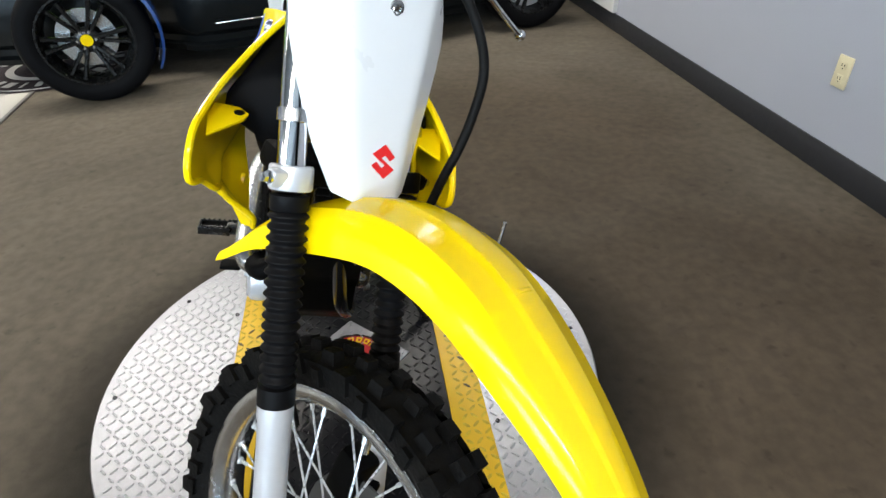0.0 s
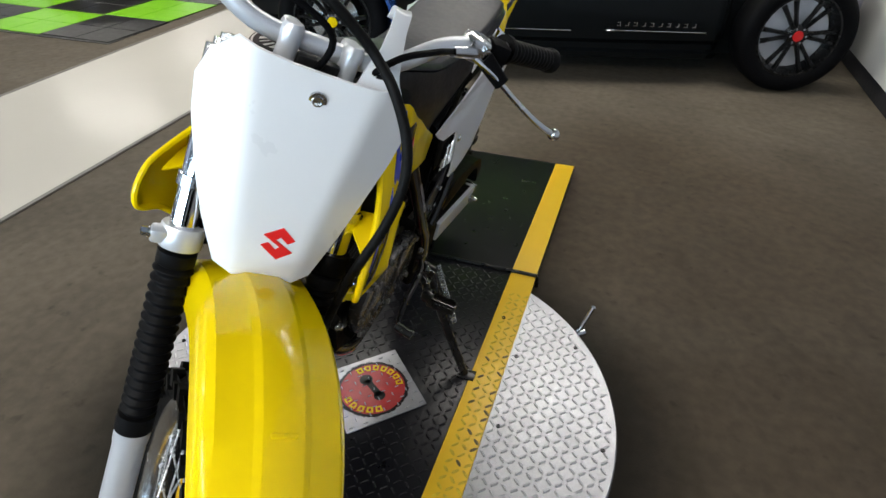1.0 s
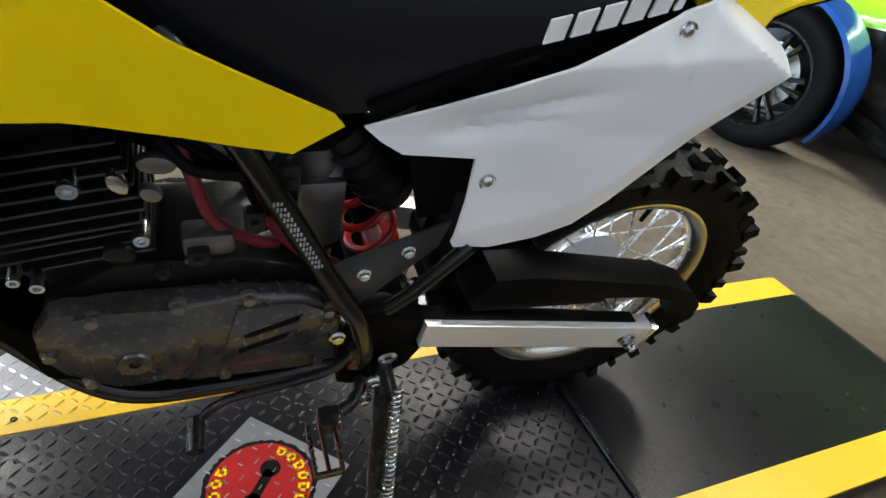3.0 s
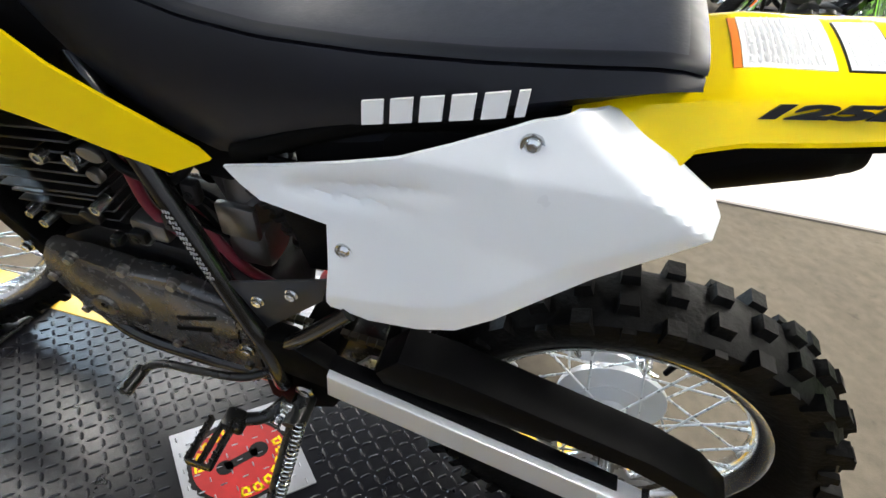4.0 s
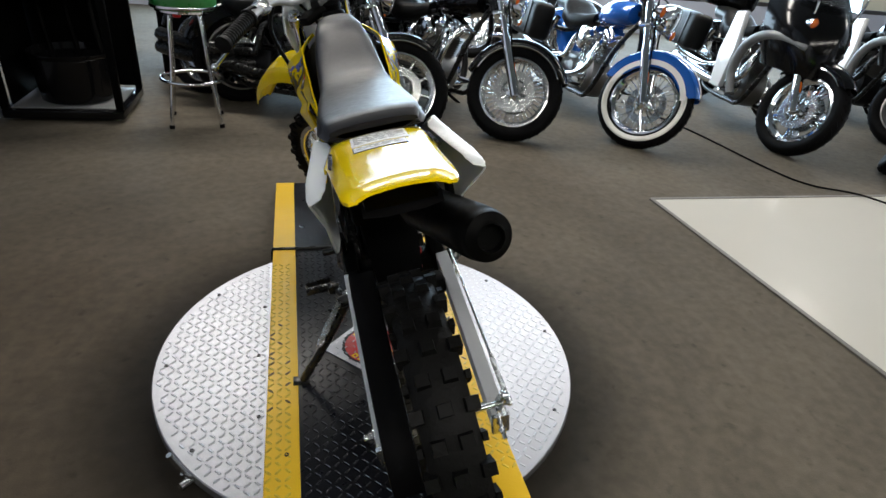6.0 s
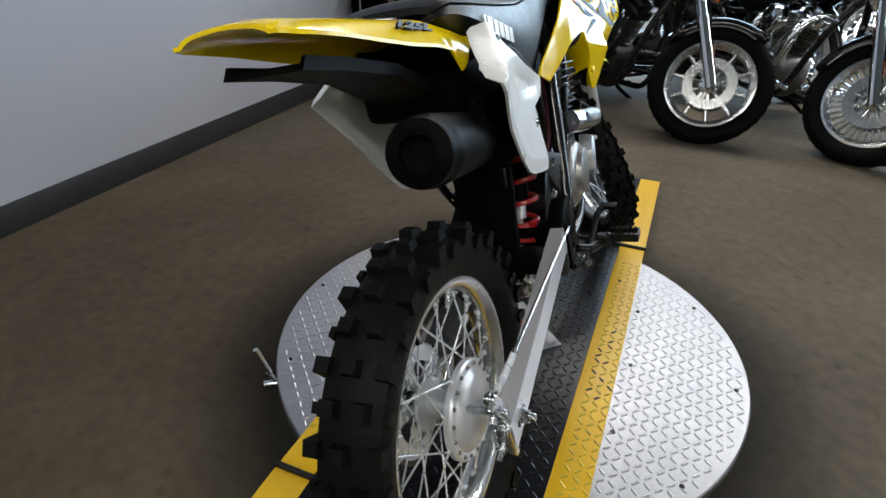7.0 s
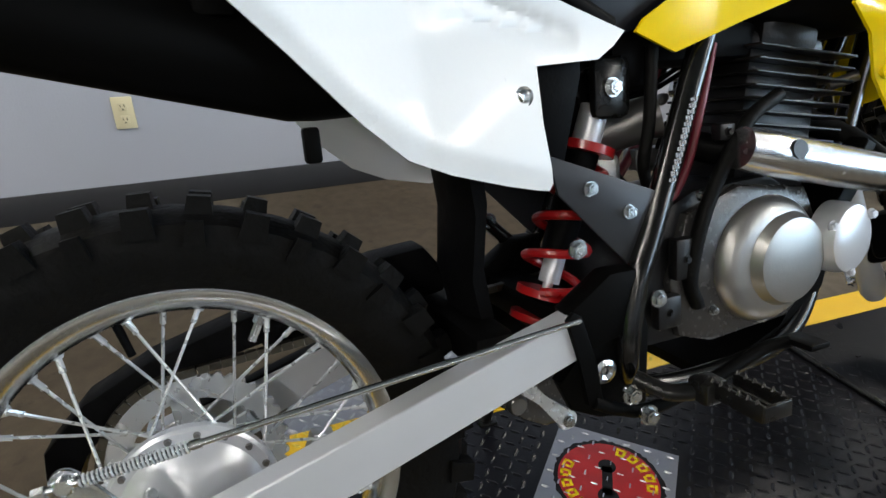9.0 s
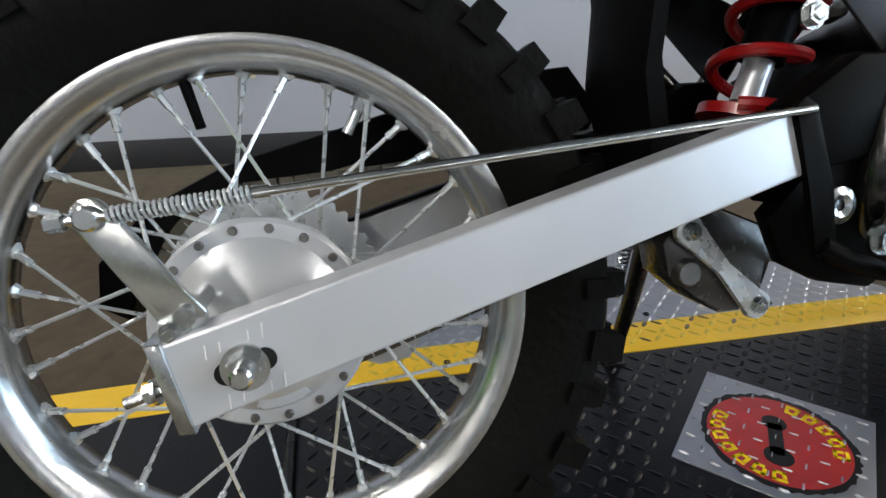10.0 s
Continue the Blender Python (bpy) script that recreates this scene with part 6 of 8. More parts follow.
bikepart("silencer_bracket", bm, MATT_BLACK, exhaust)
bm = bmesh.new()
box(bm, (0.10, -0.44, 0.632), (0.015, 0.014, 0.03), bevel=0.003)
bikepart("silencer_bracket", bm, MATT_BLACK, exhaust)

# ---- swingarm, shock, linkage ----
for s in (-1, 1):
    bm = bmesh.new()
    a = [(-0.640, 0.318), (-0.628, 0.264), (-0.208, 0.392), (-0.211, 0.4385)]
    bm2 = [(y, z) for y, z in a]
    x0, x1 = (0.098, 0.128)
    plate(bm, bm2, x1 - x0, lambda u, v, w: Vector((s * ((x0 + x1) / 2 + w), u, v)), bevel=0.002)
    arm = bikepart("swingarm", bm, ALU_PAINT, None, "silver box-section aluminium swingarm", smooth=20)
bm = bmesh.new()
for s in (-1, 1):
    plate(bm, [(-0.212, 0.441), (-0.207, 0.390), (-0.15, 0.40), (-0.115, 0.425), (-0.12, 0.475), (-0.16, 0.475)], 0.034, lambda u, v, w: Vector((s * (0.105 + w), u, v)), bevel=0.008)
box(bm, (0, -0.175, 0.41), (0.2, 0.06, 0.045), bevel=0.012)
box(bm, (0, -0.283, 0.405), (0.2, 0.05, 0.045), bevel=0.012)
bikepart("swingarm_casting", bm, MATT_BLACK, arm, "dark cast swingarm pivot section")
bm = bmesh.new()
rod(bm, (-0.13, RW.y, RW.z), (0.13, RW.y, RW.z), 0.0075, n=16)
for s in (-1, 1):
    rod(bm, (s * 0.1285, RW.y, RW.z), (s * 0.1315, RW.y, RW.z), 0.0148, n=28)
    rod(bm, (s * 0.1315, RW.y, RW.z), (s * 0.1415, RW.y, RW.z), 0.0108, n=6)
    rod(bm, (s * 0.1415, RW.y, RW.z), (s * 0.149, RW.y, RW.z), 0.0068, n=16)
    rod(bm, (s * 0.149, RW.y, RW.z), (s * 0.151, RW.y, RW.z), 0.0068, 0.005, n=16)
bikepart("rear_axle", bm, STEEL, arm, "zinc rear axle and nuts")
for s in (-1, 1):
    bm = bmesh.new()
    for k in (-2, -1, 1, 2):
        for top in (-1, 1):
            box(bm, (s * 0.1284, -0.589 + 0.0085 * k - 0.0053 * top, 0.301 + 0.0026 * k + 0.0165 * top), (0.0006, 0.0008, 0.006 if k % 2 else 0.009), None)
    bikepart("axle_mark", bm, WHITE_DECAL, arm)
    bm = bmesh.new()
    plate(bm, [(-0.589 + 0.0115 * k + 0.0075 * math.cos(t), 0.301 + 0.0035 * k + 0.0075 * math.sin(t)) for k, ts in ((1, np.linspace(-1.27, 1.87, 9)), (-1, np.linspace(1.87, 5.01, 9))) for t in ts], 0.0008, lambda u, v, w: Vector((s * (0.1283 + w), u, v)))
    bikepart("axle_slot", bm, DARK_CASTING, arm, "dark adjusting slot round the axle")
    bm = bmesh.new()
    plate(bm, [(-0.645, 0.321), (-0.632, 0.262), (-0.622, 0.262), (-0.635, 0.321)], 0.036, lambda u, v, w: Vector((s * (0.113 + w), u, v)), bevel=0.002)
    rod(bm, (s * 0.113, -0.63, 0.29), (s * 0.113, -0.665, 0.28), 0.004, n=8)
    hex_bolt(bm, (s * 0.113, -0.645, 0.286), (0, -1, -0.25), 0.0065, 0.008)
    bikepart("chain_adjuster", bm, STEEL, arm, "zinc chain adjuster")
bm = bmesh.new()
plate(bm, [(-0.27, 0.452), (-0.30, 0.492), (-0.36, 0.487), (-0.62, 0.418), (-0.69, 0.385), (-0.735, 0.34), (-0.74, 0.30), (-0.715, 0.285), (-0.70, 0.33), (-0.66, 0.372), (-0.60, 0.393), (-0.50, 0.418), (-0.50, 0.40), (-0.28, 0.432)], 0.056, lambda u, v, w: Vector((-0.086 + w, u, v)), bevel=0.004)
bikepart("chain_guard", bm, BLACK_PLASTIC, None, "black plastic chain guard")
bm = bmesh.new()
plate(bm, [(-0.44, 0.285), (-0.47, 0.225), (-0.50, 0.222), (-0.58, 0.255), (-0.585, 0.272), (-0.55, 0.262), (-0.50, 0.245), (-0.48, 0.25), (-0.465, 0.29)], 0.02, lambda u, v, w: Vector((-0.058 + w, u, v)), bevel=0.002)
bikepart("chain_guide", bm, ALU_PAINT, None, "metal lower chain guide")
bm = bmesh.new()
plate(bm, [(-0.60, 0.3305), (-0.60, 0.3335), (-0.30, 0.4195), (-0.205, 0.444), (-0.205, 0.4395), (-0.30, 0.4145)], 0.021, lambda u, v, w: Vector((-0.1065 + w, u, v)), bevel=0.001)
bikepart("chain_slider", bm, BLACK_PLASTIC, None, "black plastic chain slider on the swingarm")
# shock absorber
s0, s1 = Vector((0.026, -0.100, 0.66)), Vector((0.030, -0.208, 0.37))
d = (s1 - s0).normalized()
bm = bmesh.new()
rod(bm, s0 + d * 0.02, s0 + d * 0.062, 0.0165, n=24)
rod(bm, s0 + d * 0.192, s0 + d * 0.228, 0.0125, n=24)
rod(bm, s0 + d * 0.12, s1, 0.006, n=16)
shock = bikepart("shock_absorber", bm, ALU_PAINT, None, "rear shock absorber with a red coil spring")
bm = bmesh.new()
line = []
side = d.orthogonal().normalized()
other = d.cross(side)
for k in range(6 * 20 + 1):
    a = 2 * math.pi * k / 32
    line.append(s0 + d * (0.072 + 0.166 * k / 120) + (0.029 + 0.007 * k / 120) * (side * math.cos(a) + other * math.sin(a)))
tube(bm, line, 0.0055, n=8, smooth=False)
bikepart("coil_spring", bm, RED_PAINT, shock, "glossy red coil spring")
bm = bmesh.new()
rod(bm, s0 + d * 0.062, s0 + d * 0.192, 0.019, n=24)
bikepart("damper_body", bm, BLACK_PLASTIC, shock, "black damper body")
for h0, h1 in ((s0 + d * 0.064, s0 + d * 0.074), (s0 + d * 0.237, s0 + d * 0.246), (s0 + d * 0.268, s0 + d * 0.276)):
    bm = bmesh.new()
    rod(bm, h0, h1, 0.035, n=28)
    bikepart("spring_collar", bm, RED_PAINT, shock, "red spring collar")
bm = bmesh.new()
box(bm, s0, (0.05, 0.04, 0.05), bevel=0.012)
bikepart("shock_head", bm, BLACK_PAINT, shock, "black shock absorber head")
bm = bmesh.new()
box(bm, s0 + Vector((0.026, -0.006, 0.0)), (0.012, 0.046, 0.066), bevel=0.01)
bikepart("shock_mount", bm, BLACK_PAINT, shock)
bm = bmesh.new()
hex_bolt(bm, s0 + Vector((0.032, -0.008, 0.0)), (1, 0, 0), 0.008, 0.01)
bikepart("shock_bolt", bm, STEEL, shock)
bm = bmesh.new()
ends = (Vector((-0.238, 0.3435)), Vector((-0.172, 0.2735)))
run = (ends[1] - ends[0]).normalized()
nor = Vector((-run.y, run.x))
bone = [ends[0] + 0.0135 * (nor * math.cos(t) - run * math.sin(t)) for t in np.linspace(0, math.pi, 9)]
bone += [ends[0] - nor * 0.008 + run * 0.018, ends[0].lerp(ends[1], 0.5) - nor * 0.0062, ends[1] - nor * 0.0085 - run * 0.016]
bone += [ends[1] + 0.0135 * (run * math.sin(t) - nor * math.cos(t)) for t in np.linspace(0, math.pi, 9)]
bone += [ends[1] + nor * 0.0085 - run * 0.016, ends[0].lerp(ends[1], 0.5) + nor * 0.0062, ends[0] + nor * 0.008 + run * 0.018]
link = None
for x in (0.043, -0.035):
    bm = bmesh.new()
    plate(bm, [(q.x, q.y) for q in bone], 0.007, lambda u, v, w: Vector((x + w, u, v)), bevel=0.0015)
    link = bikepart("linkage" if link is None else "linkage_arm", bm, BRIGHT_ZINC, link, "zinc-plated suspension linkage arm")
bm = bmesh.new()
plate(bm, [(-0.256, 0.332), (-0.250, 0.302), (-0.222, 0.278), (-0.194, 0.262), (-0.176, 0.262), (-0.168, 0.285), (-0.145, 0.308), (-0.158, 0.342), (-0.20, 0.36), (-0.24, 0.355)], 0.05, lambda u, v, w: Vector((0.008 + w, u, v)), bevel=0.009)
bikepart("rocker", bm, SIDE_GREY, link, "grey cast suspension rocker")
bm = bmesh.new()
lathe(bm, [(0.0, 0.006), (0.010, 0.006), (0.0125, 0.003), (0.013, -0.004)], along((0.034, -0.2329, 0.305), (1, 0, 0)), 20)
bikepart("rocker_boss", bm, CASTING, link)
for q in ends:
    bm = bmesh.new()
    hex_bolt(bm, (0.0465, q.x, q.y), (1, 0, 0), 0.0062, 0.007)
    bikepart("linkage_bolt", bm, STEEL, link)

# ---- brake rod, pedals, pegs, stand ----
bm = bmesh.new()
e0, e1 = Vector((0.124, -0.665, 0.397)), Vector((0.134, -0.207, 0.437))
rod(bm, e0 - (e1 - e0) * 0.03, e1, 0.0031, n=10)
rod(bm, e0 + (e1 - e0) * 0.20, e0 + (e1 - e0) * 0.22, 0.0045, n=10)
brake_rod = bikepart("brake_rod", bm, STEEL, None, "thin steel rear brake rod with a return spring")
bm = bmesh.new()
dd = (e1 - e0).normalized()
side, other = dd.orthogonal().normalized(), dd.cross(dd.orthogonal().normalized())
tube(bm, [e0 + dd * (0.012 + 0.08 * k / 190) + 0.0047 * (side * math.cos(k * 0.82) + other * math.sin(k * 0.82)) for k in range(191)], 0.0010, n=6, smooth=False)
bikepart("return_spring", bm, BRIGHT_ZINC, brake_rod)
bm = bmesh.new()
hex_bolt(bm, e0 - dd * 0.012, -dd, 0.0055, 0.009, False)
top_c, low_c = Vector((-0.665, 0.397)), Vector((-0.622, 0.333))
out = [top_c + 0.0115 * Vector((math.cos(t), math.sin(t))) for t in np.linspace(0.35, 3.75, 10)]
out += [Vector((-0.661, 0.372)), Vector((-0.643, 0.340)), Vector((-0.634, 0.322))]
out += [low_c + 0.0125 * Vector((math.cos(t), math.sin(t))) for t in np.linspace(4.0, 6.6, 7)] + [Vector((-0.622, 0.352)), Vector((-0.640, 0.381))]
plate(bm, [(q.x, q.y) for q in out], 0.005, lambda u, v, w: Vector((0.118 + w - 0.10 * max(0.0, 0.365 - v), u, v)), bevel=0.0012)
rod(bm, (0.112, top_c.x, top_c.y), (0.126, top_c.x, top_c.y), 0.0075, n=18)
rod(bm, (0.126, top_c.x, top_c.y), (0.1275, top_c.x, top_c.y), 0.0075, 0.006, n=18)
rod(bm, (0.05, low_c.x, low_c.y), (0.122, low_c.x, low_c.y), 0.0065, n=14)
box(bm, (0.114, -0.629, 0.326), (0.014, 0.018, 0.012), Matrix.Identity(4), 0.002)
hex_bolt(bm, (0.121, -0.631, 0.325), (1, 0, 0), 0.005, 0.006)
bikepart("brake_arm", bm, STEEL, brake_rod, "zinc drum brake arm")
bm = bmesh.new()
plate(bm, [(-0.2215, 0.4385), (-0.213, 0.446), (-0.2035, 0.440), (-0.187, 0.383), (-0.1805, 0.340), (-0.190, 0.332), (-0.2005, 0.342), (-0.2045, 0.381)], 0.006, lambda u, v, w: Vector((0.130 + w, u, v)), bevel=0.0015)
tube(bm, [(0.130, -0.192, 0.342), (0.131, -0.16, 0.326), (0.134, -0.12, 0.318), (0.14, -0.04, 0.335), (0.142, 0.03, 0.355), (0.15, 0.06, 0.36)], 0.0075, n=10)
box(bm, (0.162, 0.07, 0.362), (0.04, 0.03, 0.008), bevel=0.003)
bikepart("brake_pedal", bm, MATT_BLACK, None, "black steel rear brake pedal")
for s in (-1, 1):
    bm = bmesh.new()
    tube(bm, [(s * 0.125, -0.14, 0.335), (s * 0.15, -0.12, 0.325), (s * 0.165, -0.09, 0.325)], 0.0095, n=10)
    box(bm, (s * 0.17, -0.085, 0.328), (0.03, 0.03, 0.026), bevel=0.006)
    for dy in (-0.016, 0.016):
        box(bm, (s * 0.208, -0.072 + dy, 0.333), (0.065, 0.004, 0.018), bevel=0.001)
        for k in range(6):
            x = s * (0.180 + k * 0.0105)
            vs = bmesh.ops.create_cone(bm, cap_ends=True, segments=4, radius1=0.0036, radius2=0.0008, depth=0.005, matrix=Matrix.Translation((x, -0.072 + dy, 0.3435)))
    box(bm, (s * 0.240, -0.072, 0.333), (0.004, 0.034, 0.016), bevel=0.001)
    box(bm, (s * 0.208, -0.072, 0.330), (0.065, 0.004, 0.012))
    bmesh.ops.translate(bm, vec=(0.006, 0, 0.022) if s > 0 else (0, 0, 0), verts=bm.verts)
    bikepart("footpeg", bm, BLACK_PAINT, None, "black toothed steel footpeg")
bm = bmesh.new()
tube(bm, [(-0.118, -0.125, 0.395), (-0.135, -0.09, 0.388), (-0.14, -0.03, 0.382), (-0.142, 0.03, 0.375), (-0.148, 0.062, 0.355)], 0.006, n=10)
rod(bm, (-0.145, 0.066, 0.352), (-0.185, 0.07, 0.348), 0.0105, n=14)
rod(bm, (-0.10, -0.125, 0.395), (-0.125, -0.125, 0.395), 0.013, n=16)
bikepart("gear_lever", bm, BLACK_PAINT, None, "black gear shift lever")
bm = bmesh.new()
foot = Vector((-0.318, -0.127, 0.080))
piv = Vector((-0.138, -0.165, 0.335))
tube(bm, [piv, piv.lerp(foot, 0.5) + Vector((0.006, 0.0, 0)), foot], [0.013, 0.0115, 0.0105], n=14)
rod(bm, piv + Vector((0.03, 0, 0.005)), piv + Vector((-0.02, 0, -0.003)), 0.016, n=16)
box(bm, foot + Vector((-0.006, 0, -0.003)), (0.045, 0.034, 0.006), Matrix.Translation(foot) @ pose(0, 0, 0, 0, LEAN, 0) @ Matrix.Translation(-foot), bevel=0.002)
stand = bikepart("side_stand", bm, BLACK_PAINT, None, "black steel side stand, folded out")
bm = bmesh.new()
p, q = piv + Vector((-0.018, -0.012, 0.012)), piv.lerp(foot, 0.5) + Vector((-0.016, -0.012, 0))
d = (q - p)
side = d.orthogonal().normalized()
other = d.normalized().cross(side)
tube(bm, [p.lerp(q, k / 230) + 0.0072 * (side * math.cos(k * 0.62) + other * math.sin(k * 0.62)) for k in range(231)], 0.0016, n=6, smooth=False)
bikepart("stand_spring", bm, STEEL, stand, "steel coil spring on the side stand")

# ---- the showroom round the turntable ----
GLOSS_BLACK = mat("gloss_black_paint", (0.004, 0.004, 0.0045), 0.12, vary=0.2, scale=6, spec=0.28)
BLUE_PAINT = mat("metallic_blue_paint", (0.01, 0.10, 0.42), 0.16, metal=0.2, vary=0.08, scale=8, coat=0.8)
PEARL_WHITE = mat("pearl_white_paint", (0.72, 0.73, 0.74), 0.18, vary=0.03, scale=5, coat=0.6)
TEAL_PAINT = mat("teal_paint", (0.01, 0.16, 0.26), 0.16, vary=0.1, scale=8, coat=0.7)
GREEN_PAINT = mat("dark_green_paint", (0.05, 0.16, 0.03), 0.2, vary=0.1, scale=8, coat=0.6)
LEATHER = mat("black_saddle_leather", (0.007, 0.007, 0.007), 0.4, vary=0.2, scale=18, bump=0.2, bump_scale=220, spec=0.12)
WHITEWALL = mat("white_sidewall_rubber", (0.66, 0.65, 0.61), 0.55, vary=0.06, scale=12)
ROAD_TYRE = mat("road_tyre_rubber", (0.0045, 0.0045, 0.005), 0.55, vary=0.3, scale=20, bump=0.15, bump_scale=150, spec=0.05)
AMBER = mat("amber_lens", (0.62, 0.12, 0.01), 0.2, vary=0.05, coat=0.5)
LENS = mat("headlamp_glass", (0.75, 0.78, 0.8), 0.06, metal=0.85, vary=0.05, scale=30, bump=0.25, bump_scale=90)
GREY_TRIM = mat("grey_fairing_trim", (0.16, 0.165, 0.17), 0.35, vary=0.1, scale=10)
SCREEN = bpy.data.materials.new("smoked_screen")
SCREEN.use_nodes = True
_b = SCREEN.node_tree.nodes["Principled BSDF"]
_b.inputs["Base Color"].default_value = (0.75, 0.8, 0.82, 1)
_b.inputs["Transmission Weight"].default_value, _b.inputs["Roughness"].default_value, _b.inputs["IOR"].default_value = 0.95, 0.03, 1.15


def arc_guard(bm, c, r, half, a0, a1, side=0.05, drop=0.06, n=22, thick=0.005):
    """A curved mudguard over a wheel: a0 to a1 in degrees from ahead, over the top."""
    rows = []
    for k in range(n + 1):
        a = radians(a0 + (a1 - a0) * k / n)
        d = Vector((0, math.cos(a), math.sin(a)))
        end = min(1.0, 0.45 + 5.0 * min(k, n - k) / n)
        w = half * (0.75 + 0.25 * end)
        prof = [(-w, -drop * end), (-w, -side * 0.4), (-w * 0.82, -0.008), (-w * 0.35, 0.008), (w * 0.35, 0.008), (w * 0.82, -0.008), (w, -side * 0.4), (w, -drop * end)]
        outer = [Vector(c) + d * (r + h) + Vector((x, 0, 0)) for x, h in prof]
        inner = [Vector(c) + d * (r + h - thick) + Vector((x * 0.95, 0, 0)) for x, h in prof[::-1]]
        rows.append(outer + inner)
    loft(bm, rows)


def road_wheel(bike_ob, name, m, R, width, style, rim_mat, white):
    """A road wheel: rim with tyre, spokes, hub and brake disc as its parts."""
    rr = R * 0.70
    w = width / 2
    bm = bmesh.new()
    lathe(bm, [(rr + 0.012, -w * 0.62), (rr + 0.012, -w * 0.52), (rr - 0.012, -w * 0.35), (rr - 0.016, 0), (rr - 0.012, w * 0.35), (rr + 0.012, w * 0.52), (rr + 0.012, w * 0.62), (rr - 0.006, w * 0.66), (rr - 0.026, w * 0.4), (rr - 0.03, 0), (rr - 0.026, -w * 0.4), (rr - 0.006, -w * 0.66)], m, 48, closed=True)
    rim = part(name, bm, rim_mat, bike_ob)
    bm = bmesh.new()
    lathe(bm, [(rr + 0.004, -w * 0.6), (rr + 0.02, -w * 0.82), (R * 0.86, -w), (R * 0.93, -w * 0.9), (R * 0.985, -w * 0.5), (R, 0), (R * 0.985, w * 0.5), (R * 0.93, w * 0.9), (R * 0.86, w), (rr + 0.02, w * 0.82), (rr + 0.004, w * 0.6)], m, 48)
    part("tyre", bm, ROAD_TYRE, rim)
    bm = bmesh.new()
    for k in range(36):
        a = 2 * math.pi * k / 36
        for s in (-1, 1):
            p = Vector((s * w * 0.22, R * 1.0 * math.cos(a), R * 1.0 * math.sin(a)))
            q = Vector((s * w * 0.72, R * 0.965 * math.cos(a + 0.11), R * 0.965 * math.sin(a + 0.11)))
            rod(bm, m @ p, m @ q, 0.0035, n=4)
    part("tread", bm, BLACK_PLASTIC, rim)["kind"] = "stuff"
    if white:
        bm = bmesh.new()
        for s in (-1, 1):
            lathe(bm, [(rr + 0.022, s * (w * 0.83)), (rr + 0.03, s * (w * 0.9 + 0.003)), (R * 0.86, s * (w + 0.003)), (R * 0.885, s * (w * 0.98))], m, 48)
        part("white_sidewall", bm, WHITEWALL, rim)
    bm = bmesh.new()
    if style == "wire":
        for k in range(40):
            a = 2 * math.pi * k / 40
            s = 1 if k % 2 else -1
            tw = 0.35 * (1 if (k // 2) % 2 else -1)
            rod(bm, m @ Vector((s * w * 0.55, 0.045 * math.cos(a + tw), 0.045 * math.sin(a + tw))), m @ Vector((s * w * 0.1, (rr - 0.014) * math.cos(a), (rr - 0.014) * math.sin(a))), 0.0028, n=5)
    else:
        n, wide, tip, h0 = {"mag": (10, 0.013, 0.010, 0.05), "slot": (36, 0.005, 0.0065, 0.13), "disc": (5, 0.03, 0.055, 0.05), "many": (18, 0.006, 0.006, 0.05)}[style]
        for k in range(n):
            a = 2 * math.pi * k / n
            rad, tan = Vector((0, math.cos(a), math.sin(a))), Vector((0, -math.sin(a), math.cos(a)))
            sec = []
            for r, hw, t in ((h0, wide, 0.014), ((h0 + rr) / 2, (wide + tip) / 2, 0.012), (rr - 0.014, tip, 0.015)):
                o = rad * r
                sec.append([m @ (o + tan * hw * cx + Vector((t * cz, 0, 0))) for cx, cz in ((-1, -0.5), (-0.5, -1), (0.5, -1), (1, -0.5), (1, 0.5), (0.5, 1), (-0.5, 1), (-1, 0.5))])
            loft(bm, sec)
        if style == "slot":
            lathe(bm, [(0.03, -0.012), (0.135, -0.01), (0.135, 0.01), (0.03, 0.012)], m, 32, closed=True)
    part("spokes", bm, rim_mat, rim)
    bm = bmesh.new()
    lathe(bm, [(0.0, -w - 0.012), (0.018, -w - 0.012), (0.024, -w * 0.8), (0.05, -w * 0.6), (0.05, -w * 0.45), (0.034, -w * 0.3), (0.034, w * 0.3), (0.05, w * 0.45), (0.05, w * 0.6), (0.024, w * 0.8), (0.018, w + 0.012), (0.0, w + 0.012)], m, 24)
    part("hub", bm, CHROME, rim)
    for s in ((-1, 1) if style != "wire" else (-1,)):
        bm = bmesh.new()
        x = s * w * 0.78
        lathe(bm, [(0.085, x - 0.0025), (0.135, x - 0.0025), (0.135, x + 0.0025), (0.085, x + 0.0025)], m, 40, closed=True)
        for k in range(8):
            a = 2 * math.pi * k / 8
            rod(bm, m @ Vector((x, 0.045 * math.cos(a), 0.045 * math.sin(a))), m @ Vector((x, 0.09 * math.cos(a), 0.09 * math.sin(a))), 0.006, n=6)
        part("brake_disc", bm, STEEL, rim)
    return rim


